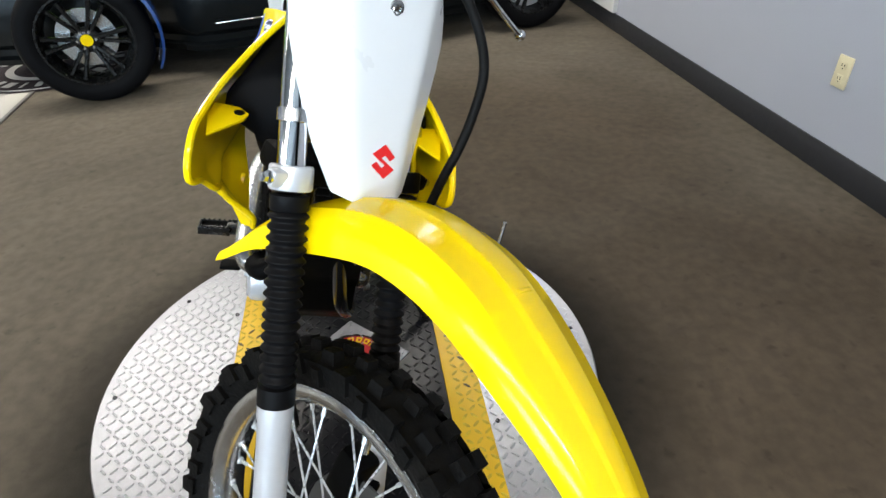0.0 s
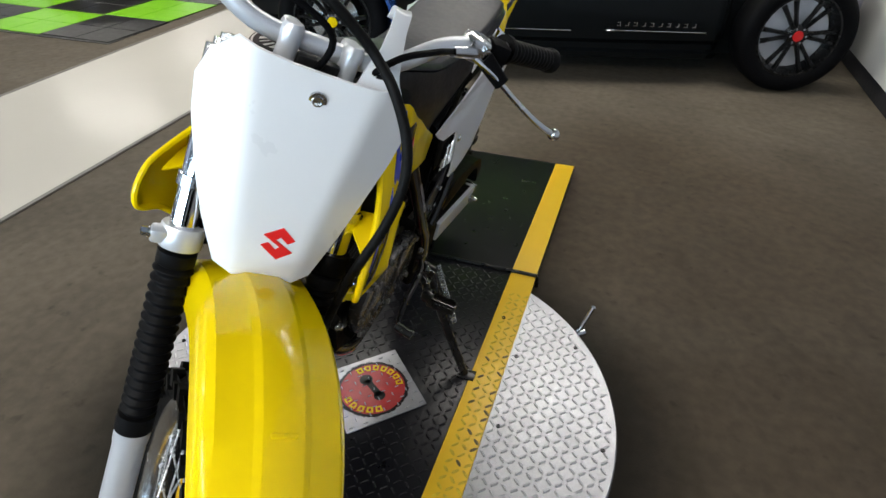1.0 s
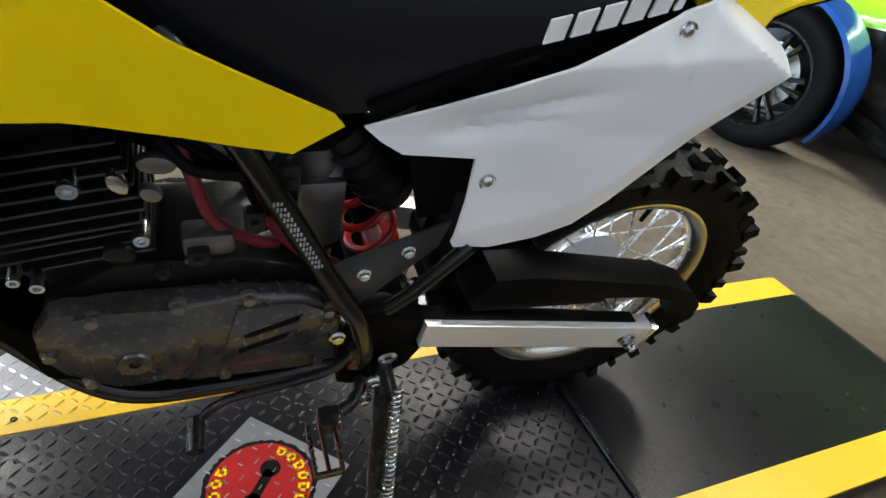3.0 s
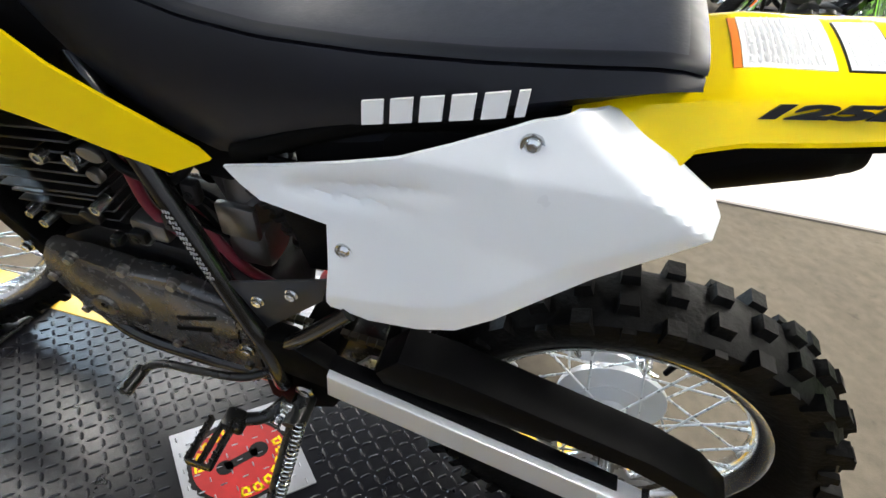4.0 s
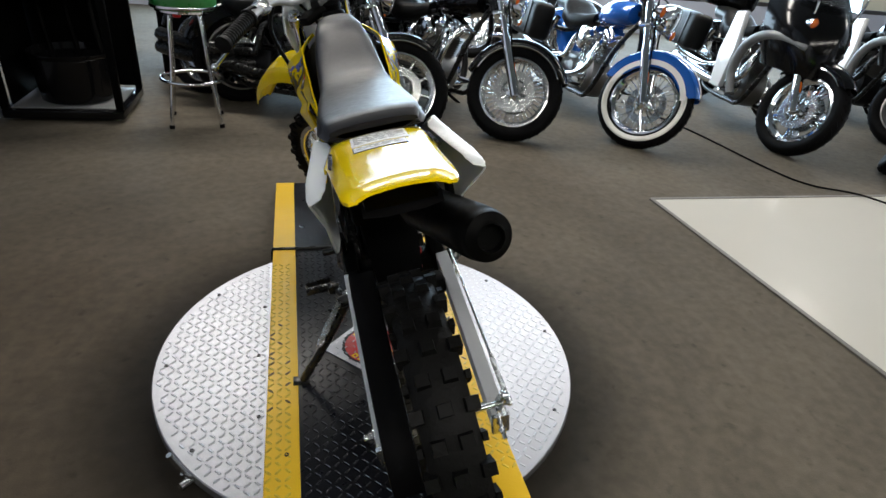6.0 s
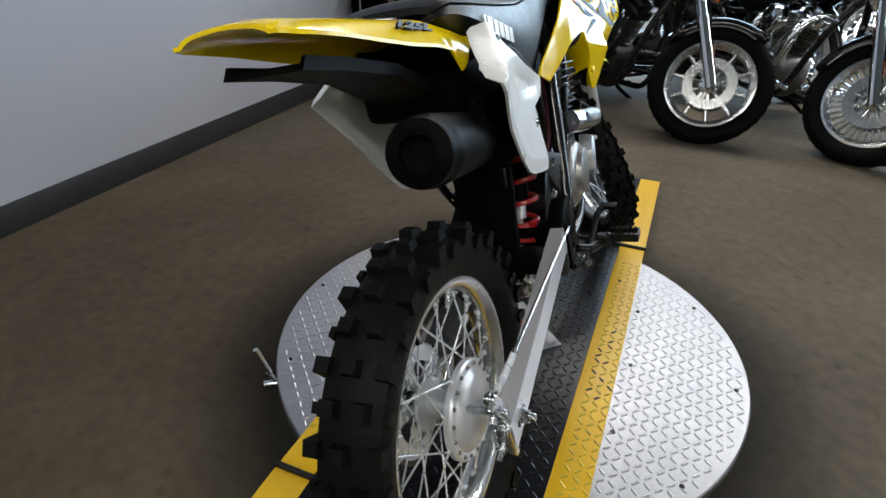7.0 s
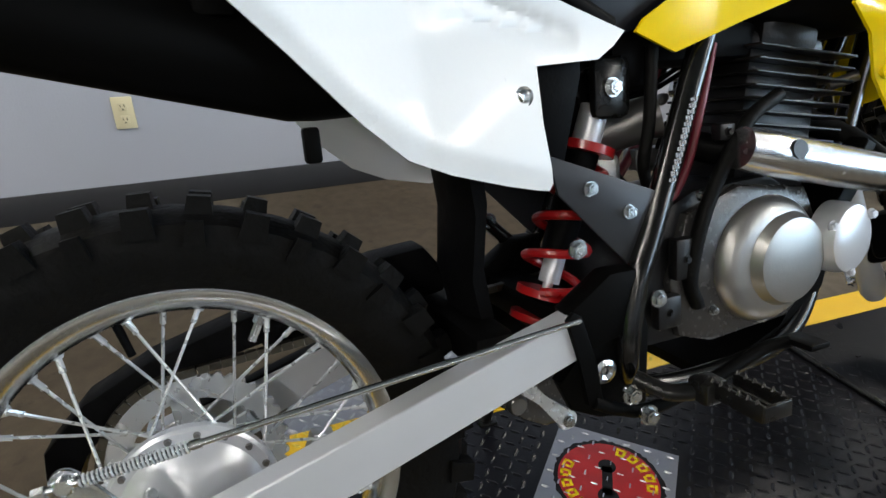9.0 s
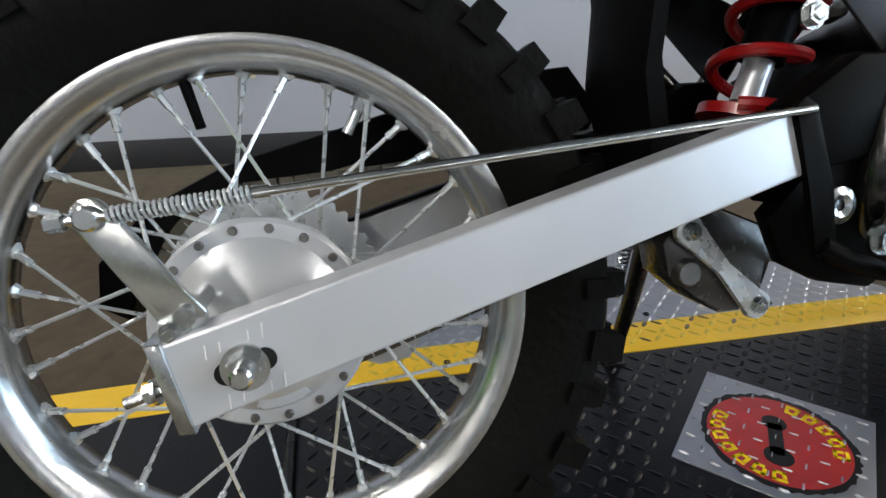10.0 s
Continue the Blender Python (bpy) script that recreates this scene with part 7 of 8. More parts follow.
def cruiser(label, x, y, heading, steer=38, lean=9, tank=None, guard=None, style="mag", white=False, rim=None, fork=None, bags=False, screen=False, fairing=False, guard_bar=False, pipes=True, bright=True, rake=30, R=0.315, stretch=0.0, base=1.58, guard_arc=(28, 172), trunk=False, group="parked cruisers"):
    """A parked road motorcycle on its stand; its front tyre stands at x, y."""
    tank, guard, rim, fork = tank or GLOSS_BLACK, guard or GLOSS_BLACK, rim or ALU, fork or CHROME
    hx, hy = heading
    shine = CHROME if bright else BLACK_PAINT
    m = Matrix.Translation((x, y, 0.0)) @ Matrix.Rotation(math.atan2(-hx, hy), 4, "Z") @ Matrix.Rotation(radians(-lean), 4, "Y")
    ra = radians(rake)
    up = Vector((0, -math.sin(ra), math.cos(ra)))
    hub = Vector((0, 0, R))
    head = hub + up * (0.58 + stretch) + Vector((0, -0.05, 0.0))
    rear = Vector((0, -base - stretch * 0.6, R * 0.98))
    st = Matrix.Translation(head) @ Matrix.Rotation(radians(steer), 4, up) @ Matrix.Translation(-head)

    # set the turned front tyre down on its spot
    wheel = m @ st
    axle = (wheel.to_3x3() @ Vector((1, 0, 0))).normalized()
    down = (Vector((0, 0, -1)) + axle * axle.z).normalized()
    touch = wheel @ hub + down * R
    m = Matrix.Translation((x - touch.x, y - touch.y, -touch.z)) @ m
    b = empty("cruiser_motorcycle", m, label, "motorcycle", group)

    def p(name, bm, material, front=False, parent=None):
        if front:
            bmesh.ops.transform(bm, matrix=st, verts=bm.verts)
        return part(name, bm, material, parent or b)

    # front end
    road_wheel(b, "front_wheel", st @ Matrix.Translation(hub), R, 0.12 if stretch < 0.1 else 0.10, style, rim, white)
    for s in (-1, 1):
        bm = bmesh.new()
        rod(bm, hub + Vector((s * 0.1, 0.02, -0.03)), hub + Vector((s * 0.1, 0, 0)) + up * 0.34, 0.031, 0.029, n=18)
        lathe(bm, [(0.0, -0.012), (0.03, -0.012), (0.034, 0), (0.03, 0.012), (0, 0.012)], Matrix.Translation(hub + Vector((s * 0.1, 0.02, 0))), 18)
        leg = p("fork_leg", bm, fork, True)
        bm = bmesh.new()
        rod(bm, hub + Vector((s * 0.1, 0, 0)) + up * 0.33, hub + Vector((s * 0.1, 0, 0)) + up * (0.72 + stretch), 0.022, n=16)
        p("fork_tube", bm, CHROME, True, leg)
        bm = bmesh.new()
        box(bm, (0, 0, 0), (0.02, 0.012, 0.075), Matrix.Translation(hub + Vector((s * 0.1, 0.03, 0.0)) + up * 0.15) @ Matrix.Rotation(ra, 4, "X"), 0.004)
        p("reflector", bm, AMBER, True, leg)
    bm = bmesh.new()
    for h in (0.5 + stretch, 0.68 + stretch):
        box(bm, (0, -0.02, 0), (0.26, 0.08, 0.03), Matrix.Translation(hub + up * h) @ Matrix.Rotation(ra, 4, "X"), 0.01)
    p("fork_yoke", bm, CHROME, True)
    bm = bmesh.new()
    arc_guard(bm, hub, R + 0.028, 0.078, guard_arc[0], guard_arc[1], drop=0.115 if guard is BLUE_PAINT else 0.06)
    gd = p("front_mudguard", bm, guard, True)
    if guard is BLUE_PAINT:
        bm = bmesh.new()
        for s in (-1, 1):
            for k in range(26):
                a = radians(24 + 152 * k / 26)
                a2 = radians(24 + 152 * (k + 1) / 26)
                q = [hub + Vector((s * 0.081, r * math.cos(t), r * math.sin(t))) for r, t in ((R - 0.08, a), (R - 0.08, a2), (R - 0.045, a2), (R - 0.045, a))]
                bm.faces.new([bm.verts.new(v) for v in q])
        arc_guard(bm, hub, R + 0.033, 0.04, 30, 120, 0.01, 0.008)
        p("painted_panel", bm, PEARL_WHITE, True, gd)
    else:
        bm = bmesh.new()
        for s in (-1, 1):
            tube(bm, [hub + Vector((s * 0.081, (R - 0.028) * math.cos(radians(a)), (R - 0.028) * math.sin(radians(a)))) for a in range(guard_arc[0] + 6, guard_arc[1] - 5, 12)], 0.004, n=6, per=3)
        p("guard_trim", bm, CHROME, True, gd)
    lamp = hub + up * (0.62 + stretch) + Vector((0, 0.13, 0.0))
    bm = bmesh.new()
    ml = Matrix.Translation(lamp) @ Matrix.Rotation(radians(90), 4, "Z") @ Matrix.Rotation(radians(0), 4, "Y")
    lathe(bm, [(0.0, -0.11), (0.05, -0.1), (0.085, -0.05), (0.097, 0.0), (0.102, 0.03), (0.094, 0.038), (0.088, 0.03)], ml, 32)
    hl = p("headlight", bm, CHROME if not fairing else GLOSS_BLACK, True)
    bm = bmesh.new()
    lathe(bm, [(0.089, 0.03), (0.075, 0.044), (0.04, 0.053), (0.0, 0.056)], ml, 32)
    p("lens", bm, LENS, True, hl)
    for s in (-1, 1):
        bm = bmesh.new()
        rod(bm, lamp + Vector((s * 0.09, -0.04, -0.02)), lamp + Vector((s * 0.19, -0.02, -0.03)), 0.009, n=8)
        lathe(bm, [(0, -0.04), (0.028, -0.03), (0.036, 0.0), (0.034, 0.012), (0.0, 0.014)], Matrix.Translation(lamp + Vector((s * 0.2, 0, -0.03))) @ Matrix.Rotation(radians(90), 4, "Z"), 16)
        ind = p("indicator", bm, CHROME, True)
        bm = bmesh.new()
        lathe(bm, [(0.033, 0.012), (0.022, 0.024), (0.0, 0.028)], Matrix.Translation(lamp + Vector((s * 0.2, 0.001, -0.03))) @ Matrix.Rotation(radians(90), 4, "Z"), 16)
        p("lens", bm, AMBER, True, ind)
    top = hub + up * (0.72 + stretch)
    bm = bmesh.new()
    tube(bm, [top + Vector(v) for v in ((-0.42, -0.38, 0.13), (-0.36, -0.27, 0.15), (-0.26, -0.1, 0.16), (-0.09, -0.02, 0.05), (-0.06, -0.01, 0.03), (0.06, -0.01, 0.03), (0.09, -0.02, 0.05), (0.26, -0.1, 0.16), (0.36, -0.27, 0.15), (0.42, -0.38, 0.13))], 0.0135, n=10, per=5)
    bar = p("handlebar", bm, CHROME, True)
    for s in (-1, 1):
        bm = bmesh.new()
        rod(bm, top + Vector((s * 0.35, -0.25, 0.151)), top + Vector((s * 0.43, -0.40, 0.125)), 0.02, n=12)
        p("grip", bm, RUBBER, True, bar)
        bm = bmesh.new()
        tube(bm, [top + Vector((s * v[0], v[1], v[2])) for v in ((0.33, -0.17, 0.165), (0.40, -0.24, 0.155), (0.46, -0.36, 0.14))], 0.006, n=6, per=5)
        p("lever", bm, CHROME, True, bar)
        bm = bmesh.new()
        tube(bm, [top + Vector((s * v[0], v[1], v[2])) for v in ((0.31, -0.16, 0.16), (0.34, -0.14, 0.24), (0.39, -0.16, 0.31))], 0.006, n=6, per=4)
        lathe(bm, [(0.0, -0.012), (0.04, -0.01), (0.052, 0.0), (0.05, 0.006), (0.0, 0.005)], Matrix.Translation(top + Vector((s * 0.40, -0.17, 0.33))) @ Matrix.Rotation(radians(-80), 4, "Z") @ Matrix.Scale(1.35, 4, (0, 1, 0)), 20)
        p("mirror", bm, CHROME, True, bar)
        bm = bmesh.new()
        tube(bm, [top + Vector((s * 0.3, -0.16, 0.14)), top + Vector((s * 0.22, 0.05, 0.06)), hub + up * 0.5 + Vector((s * 0.08, 0.05, 0)), hub + Vector((s * 0.09, -0.03, 0.1))], 0.006, n=6, per=6)
        p("cable", bm, BLACK_PLASTIC, True, bar)
    # frame, engine
    hd = head + up * 0.02
    bm = bmesh.new()
    for s in (-1, 1):
        tube(bm, [hd + Vector((0, 0, -0.04)), Vector((s * 0.1, hd.y - 0.05, 0.55)), Vector((s * 0.13, hd.y - 0.16, 0.22)), Vector((s * 0.13, hd.y - 0.35, 0.17)), Vector((s * 0.13, rear.y + 0.45, 0.17)), Vector((s * 0.12, rear.y + 0.3, 0.28)), Vector((s * 0.12, rear.y, rear.z))], 0.019, n=10, per=5)
        tube(bm, [hd, Vector((s * 0.05, hd.y - 0.5, 0.68)), Vector((s * 0.11, rear.y + 0.35, 0.55)), Vector((s * 0.12, rear.y - 0.05, 0.55))], 0.018, n=10, per=5)
    rod(bm, hd - up * 0.08, hd + up * 0.1, 0.032, n=14)
    p("frame", bm, BLACK_PAINT)
    ey = hd.y - 0.42
    bm = bmesh.new()
    lathe(bm, [(0.0, -0.1), (0.13, -0.1), (0.155, -0.08), (0.16, 0.0), (0.155, 0.08), (0.13, 0.1), (0.0, 0.1)], Matrix.Translation((0, ey, 0.30)), 28)
    box(bm, (0, ey - 0.27, 0.30), (0.2, 0.26, 0.22), None, 0.03)
    eng = p("crankcase", bm, CASTING if bright else DARK_CASTING)
    for side, a in ((0.0, 24), (0.0, -24)):
        mc = Matrix.Translation((0, ey, 0.30)) @ Matrix.Rotation(radians(-a), 4, "X")
        bm = bmesh.new()
        prof = [(0.05, 0.12)]
        for k in range(9):
            h = 0.15 + 0.017 * k
            prof += [(0.06, h), (0.085, h + 0.001), (0.085, h + 0.006), (0.06, h + 0.007)]
        prof += [(0.05, 0.31)]
        lathe(bm, prof, mc @ Matrix.Rotation(radians(-90), 4, "Y"), 22)
        cy = p("cylinder", bm, CASTING if tank is not BLUE_PAINT else ALU)
        bm = bmesh.new()
        box(bm, (0, 0, 0.335), (0.13, 0.16, 0.06), mc, 0.015)
        box(bm, (0, 0, 0.385), (0.11, 0.13, 0.05), mc, 0.02)
        p("rocker_cover", bm, shine, False, cy)
        bm = bmesh.new()
        rod(bm, mc @ Vector((0.1, 0.02, 0.1)), mc @ Vector((0.085, 0.02, 0.33)), 0.011, n=10)
        rod(bm, mc @ Vector((0.1, -0.03, 0.1)), mc @ Vector((0.085, -0.03, 0.33)), 0.011, n=10)
        p("pushrod_tube", bm, shine, False, cy)
    bm = bmesh.new()
    lathe(bm, [(0.0, 0.045), (0.06, 0.045), (0.075, 0.038), (0.085, 0.02), (0.085, -0.02), (0.0, -0.03)], Matrix.Translation((0.15, ey - 0.02, 0.56)), 28)
    p("air_cleaner", bm, shine)
    bm = bmesh.new()
    lathe(bm, [(0.0, 0.03), (0.075, 0.03), (0.095, 0.018), (0.1, 0.0)], Matrix.Translation((0.1, ey, 0.29)), 28)
    p("cam_cover", bm, shine)
    bm = bmesh.new()
    pts = [(0.11 * math.cos(t), 0.11 * math.sin(t)) for t in np.linspace(-math.pi / 2, math.pi / 2, 10)] + [(-0.35 + 0.09 * math.cos(t), 0.09 * math.sin(t)) for t in np.linspace(math.pi / 2, 1.5 * math.pi, 10)]
    plate(bm, pts, 0.07, lambda u, v, w: Vector((-0.13 + w, ey + u, 0.29 + v)), 0.02)
    p("primary_cover", bm, shine)
    if pipes:
        for k, (fy, fz) in enumerate(((ey + 0.14, 0.57), (ey - 0.14, 0.57))):
            bm = bmesh.new()
            z = 0.26 + 0.09 * k
            tube(bm, [(0.06, fy, fz), (0.14, fy + (0.05 if k == 0 else -0.04), fz - 0.03), (0.17, fy + (0.05 if k == 0 else -0.06), fz - 0.18), (0.18, fy - 0.12, z + 0.03), (0.18, fy - 0.3, z)], 0.024, n=12, per=5)
            tube(bm, [(0.18, fy - 0.28, z), (0.185, fy - 0.5, z), (0.19, rear.y - 0.05 - 0.12 * k, z + 0.02), (0.19, rear.y - 0.22, z + 0.03)], [0.026, 0.045, 0.047, 0.044], n=16, per=5)
            p("exhaust_pipe", bm, shine)
    if guard_bar:
        for s in (-1, 1):
            bm = bmesh.new()
            tube(bm, [(s * 0.06, hd.y - 0.03, 0.62), (s * 0.2, hd.y - 0.03, 0.62), (s * 0.29, hd.y - 0.05, 0.5), (s * 0.28, hd.y - 0.1, 0.3), (s * 0.13, hd.y - 0.12, 0.24)], 0.015, n=10, per=6)
            p("engine_guard", bm, shine)
    for s in (-1, 1):
        bm = bmesh.new()
        plate(bm, [(0.16, -0.04), (0.17, 0.04), (-0.12, 0.05), (-0.16, 0.02), (-0.16, -0.05)], 0.018, lambda u, v, w, s=s: Vector((s * (0.25 + v), ey + 0.1 + u, 0.25 + w + 0.1 * max(0, u - 0.1))), 0.005)
        fb = p("floorboard", bm, RUBBER)
        bm = bmesh.new()
        rod(bm, (s * 0.12, ey + 0.1, 0.22), (s * 0.26, ey + 0.1, 0.24), 0.012, n=8)
        p("bracket", bm, shine, False, fb)
    # tank, seat, rear
    bm = bmesh.new()
    secs = []
    for k in range(13):
        u = k / 12
        yy = hd.y - 0.05 - 0.52 * u
        w = 0.135 * math.sin(math.pi * min(1, 0.12 + u * 0.98)) ** 0.6 + 0.02
        h = 0.115 * math.sin(math.pi * min(1, 0.16 + u * 0.86)) ** 0.5
        z = 0.80 - 0.09 * u
        secs.append([Vector((w * math.copysign(abs(math.cos(t)) ** 0.7, math.cos(t)), yy, z + h * (math.sin(t) if math.sin(t) > 0 else 0.7 * math.sin(t)))) for t in np.linspace(0, 2 * math.pi, 20, endpoint=False)])
    loft(bm, secs)
    tk = p("tank", bm, tank)
    bm = bmesh.new()
    box(bm, (0, hd.y - 0.27, 0.893), (0.07, 0.3, 0.02), Matrix.Translation((0, 0, -0.01)), 0.008)
    lathe(bm, [(0, 0.03), (0.045, 0.026), (0.055, 0.0)], Matrix.Translation((0, hd.y - 0.2, 0.885)) @ Matrix.Rotation(radians(-90), 4, "Y"), 20)
    p("console", bm, CHROME, False, tk)
    sy = hd.y - 0.52
    bm = bmesh.new()
    secs = []
    for yy, z, w, h in ((sy, 0.70, 0.09, 0.05), (sy - 0.1, 0.66, 0.14, 0.06), (sy - 0.3, 0.63, 0.17, 0.07), (sy - 0.42, 0.68, 0.16, 0.09), (sy - 0.48, 0.74, 0.13, 0.06), (sy - 0.68, 0.75, 0.12, 0.06), (sy - 0.78, 0.76, 0.08, 0.04)):
        secs.append([Vector((w * math.copysign(abs(math.cos(t)) ** 0.6, math.cos(t)), yy, z + h * math.copysign(abs(math.sin(t)) ** 0.7, math.sin(t)))) for t in np.linspace(0, 2 * math.pi, 18, endpoint=False)])
    loft(bm, secs)
    p("seat", bm, LEATHER)
    road_wheel(b, "rear_wheel", Matrix.Translation(rear), R * 0.98, 0.16, style if style != "slot" else "mag", rim, white)
    bm = bmesh.new()
    arc_guard(bm, rear, R + 0.05, 0.105, 10, 160, 0.07, 0.1)
    p("rear_mudguard", bm, guard)
    for s in (-1, 1):
        bm = bmesh.new()
        rod(bm, (s * 0.15, rear.y + 0.02, rear.z), (s * 0.15, rear.y + 0.22, 0.62), 0.026, n=12)
        p("shock_absorber", bm, CHROME)
    if bags:
        for s in (-1, 1):
            bm = bmesh.new()
            box(bm, (s * 0.27, rear.y - 0.02, 0.55), (0.19, 0.5, 0.3), None, 0.05, 3)
            bg = p("saddlebag", bm, LEATHER)
            for dy in (-0.12, 0.12):
                bm = bmesh.new()
                box(bm, (s * 0.368, rear.y - 0.02 + dy, 0.56), (0.01, 0.03, 0.26), None, 0.003)
                p("strap", bm, LEATHER, False, bg)
    if trunk:
        bm = bmesh.new()
        box(bm, (0, rear.y - 0.12, 0.93), (0.46, 0.34, 0.28), None, 0.06, 3)
        p("top_case", bm, GLOSS_BLACK)
    bm = bmesh.new()
    box(bm, (0, rear.y - 0.37, 0.58), (0.09, 0.05, 0.06), None, 0.012)
    p("tail_light", bm, RED_DECAL)
    bm = bmesh.new()
    # the stand reaches the floor on the leaning side
    z_foot = 0.30 * math.tan(radians(lean))
    tube(bm, [(-0.13, ey - 0.05, 0.2), (-0.2, ey - 0.02, 0.12), (-0.30, ey + 0.02, z_foot + 0.01)], 0.013, n=8, per=4)
    p("side_stand", bm, MATT_BLACK)
    if fairing:
        bm = bmesh.new()
        secs = []
        for k in range(9):
            u = k / 8
            z = 0.52 + 0.62 * u
            w = 0.20 + 0.10 * math.sin(math.pi * u)
            yf = 0.02 - 0.30 * u + 0.10 * math.sin(math.pi * u)
            secs.append([Vector((w * math.sin(t) * 1.0, hd.y + 0.32 + yf - 0.42 * (1 - math.cos(t)) , z)) for t in np.linspace(-1.5, 1.5, 13)] + [Vector((w * 0.96 * math.sin(t), hd.y + 0.305 + yf - 0.42 * (1 - math.cos(t)), z)) for t in np.linspace(1.5, -1.5, 13)])
        loft(bm, secs)
        fr = p("fairing", bm, GLOSS_BLACK, False)
        for s in (-1, 1):
            bm = bmesh.new()
            tube(bm, [(s * 0.13, hd.y + 0.28, 0.70), (s * 0.26, hd.y + 0.05, 0.72), (s * 0.31, hd.y - 0.12, 0.62), (s * 0.29, hd.y - 0.2, 0.42), (s * 0.27, hd.y - 0.12, 0.25)], [0.02, 0.03, 0.035, 0.035, 0.03], n=10, per=6)
            p("fairing_trim", bm, GREY_TRIM, False, fr)
            bm = bmesh.new()
            plate(bm, [(0.0, 0.25), (-0.02, 0.55), (-0.18, 0.82), (-0.30, 0.80), (-0.22, 0.5), (-0.16, 0.25)], 0.05, lambda u, v, w, s=s: Vector((s * (0.29 + w - 0.2 * max(0, v - 0.6)), hd.y - 0.25 + u, v)), 0.015)
            p("leg_shield", bm, PEARL_WHITE, False, fr)
    if screen:
        bm = bmesh.new()
        secs = []
        for k in range(9):
            u = k / 8
            z = 0.98 + 0.5 * u
            w = 0.25 - 0.06 * u * u
            secs.append([Vector((w * math.sin(t), hd.y + 0.24 - 0.22 * u - 0.25 * (1 - math.cos(t)), z)) for t in np.linspace(-1.2, 1.2, 11)] + [Vector((w * math.sin(t), hd.y + 0.236 - 0.22 * u - 0.25 * (1 - math.cos(t)), z)) for t in np.linspace(1.2, -1.2, 11)])
        loft(bm, secs)
        sc = p("windscreen", bm, SCREEN, not fairing)
        bm = bmesh.new()
        for s in (-1, 1):
            tube(bm, [hub + up * 0.5 + Vector((s * 0.1, 0.03, 0)), (s * 0.16, hd.y + 0.2, 1.0), (s * 0.17, hd.y + 0.14, 1.2)], 0.007, n=6, per=4)
        p("screen_bracket", bm, CHROME, not fairing, sc)
    return b


cruiser("black cruiser with bright ten-spoke alloy front wheel", 0.43, 2.08, (0.78, -0.62), style="mag", rim=ALU, guard_arc=(60, 150), bright=False)
cruiser("black touring cruiser with slotted disc wheel and engine guard", 1.15, 2.1, (0.47, -0.88), style="slot", rim=ALU, guard_bar=True, bags=True)
cruiser("blue and white cruiser with whitewall tyres and saddlebags", 2.0, 2.0, (0.0, -1.0), steer=42, tank=BLUE_PAINT, guard=BLUE_PAINT, style="wire", white=True, rim=CHROME, bags=True)
cruiser("black fully faired tourer with white leg panels", 3.13, 1.9, (-0.2, -0.98), steer=20, style="disc", rim=CHROME, fairing=True, screen=True, trunk=True, bags=True, guard_arc=(45, 150))
cruiser("black batwing cruiser with dark alloy wheels", 4.35, 2.03, (-0.3, -0.95), style="many", rim=CASTING, fairing=True, screen=True, fork=BLACK_PAINT, bright=False)
cruiser("long black chopper with raked chrome fork", 3.72, 1.55, (-0.85, -0.5), steer=8, lean=17, rake=38, stretch=0.18, style="wire", rim=CHROME, guard_arc=(70, 120), bright=False)
cruiser("black sports cruiser with chrome fork", 5.25, -1.5, (-0.5, 0.85), style="disc", rim=ALU, guard_arc=(60, 140), bright=False)
cruiser("black cruiser parked behind the others", 6.5, -1.15, (-0.7, 0.7), style="many", rim=CASTING, bright=False)
cruiser("black cruiser with chrome pipes standing sideways", 1.05, 3.25, (0.97, 0.22), steer=30, style="many", rim=CASTING, bright=False)
cruiser("black cruiser with a teal front mudguard behind the stools", 4.68, -0.14, (-0.97, 0.2), steer=-12, guard=TEAL_PAINT, style="wire", rim=CHROME, bright=False)
cruiser("dark green cruiser with a tall windscreen", 5.35, 1.55, (-0.75, -0.66), style="wire", rim=CHROME, tank=GREEN_PAINT, screen=True, bags=True)
cruiser("black cruiser standing behind the chopper", 5.75, 2.5, (-0.4, -0.9), style="mag", screen=True, bright=False)
cruiser("black cruiser near the windows", 1.6, 4.7, (0.3, -0.95), style="many", bags=True, bright=False)
cruiser("black cruiser near the windows", 2.8, 4.8, (0.1, -0.99), style="mag", screen=True, bags=True, bright=False)
cruiser("black cruiser with chrome wheels and fork", 6.6, 0.95, (-0.9, -0.3), style="wire", rim=CHROME, bright=False)
cruiser("black cruiser in the far corner of the showroom", 7.1, 1.7, (-0.8, -0.5), style="many", rim=CASTING, bright=False, bags=True)
cruiser("black cruiser in the far corner of the showroom", 7.6, 3.0, (-0.7, -0.7), style="mag", bright=False, screen=True)
cruiser("black faired tourer in the far corner of the showroom", 7.4, 0.4, (-0.95, -0.2), style="disc", bright=False, fairing=True, bags=True)
cruiser("dark green cruiser in the far corner of the showroom", 9.0, 2.2, (-0.8, -0.5), tank=GREEN_PAINT, style="wire", bright=False, screen=True, trunk=True)


# bar stools
SEAT_GREEN = mat("green_vinyl", (0.02, 0.16, 0.03), 0.3, vary=0.08, scale=12, coat=0.3, bump=0.05)
SEAT_WHITE = mat("white_vinyl", (0.70, 0.70, 0.71), 0.35, vary=0.04, scale=12, coat=0.2, bump=0.05)
NAVY_PRINT = mat("navy_print", (0.01, 0.012, 0.05), 0.4, vary=0.1)


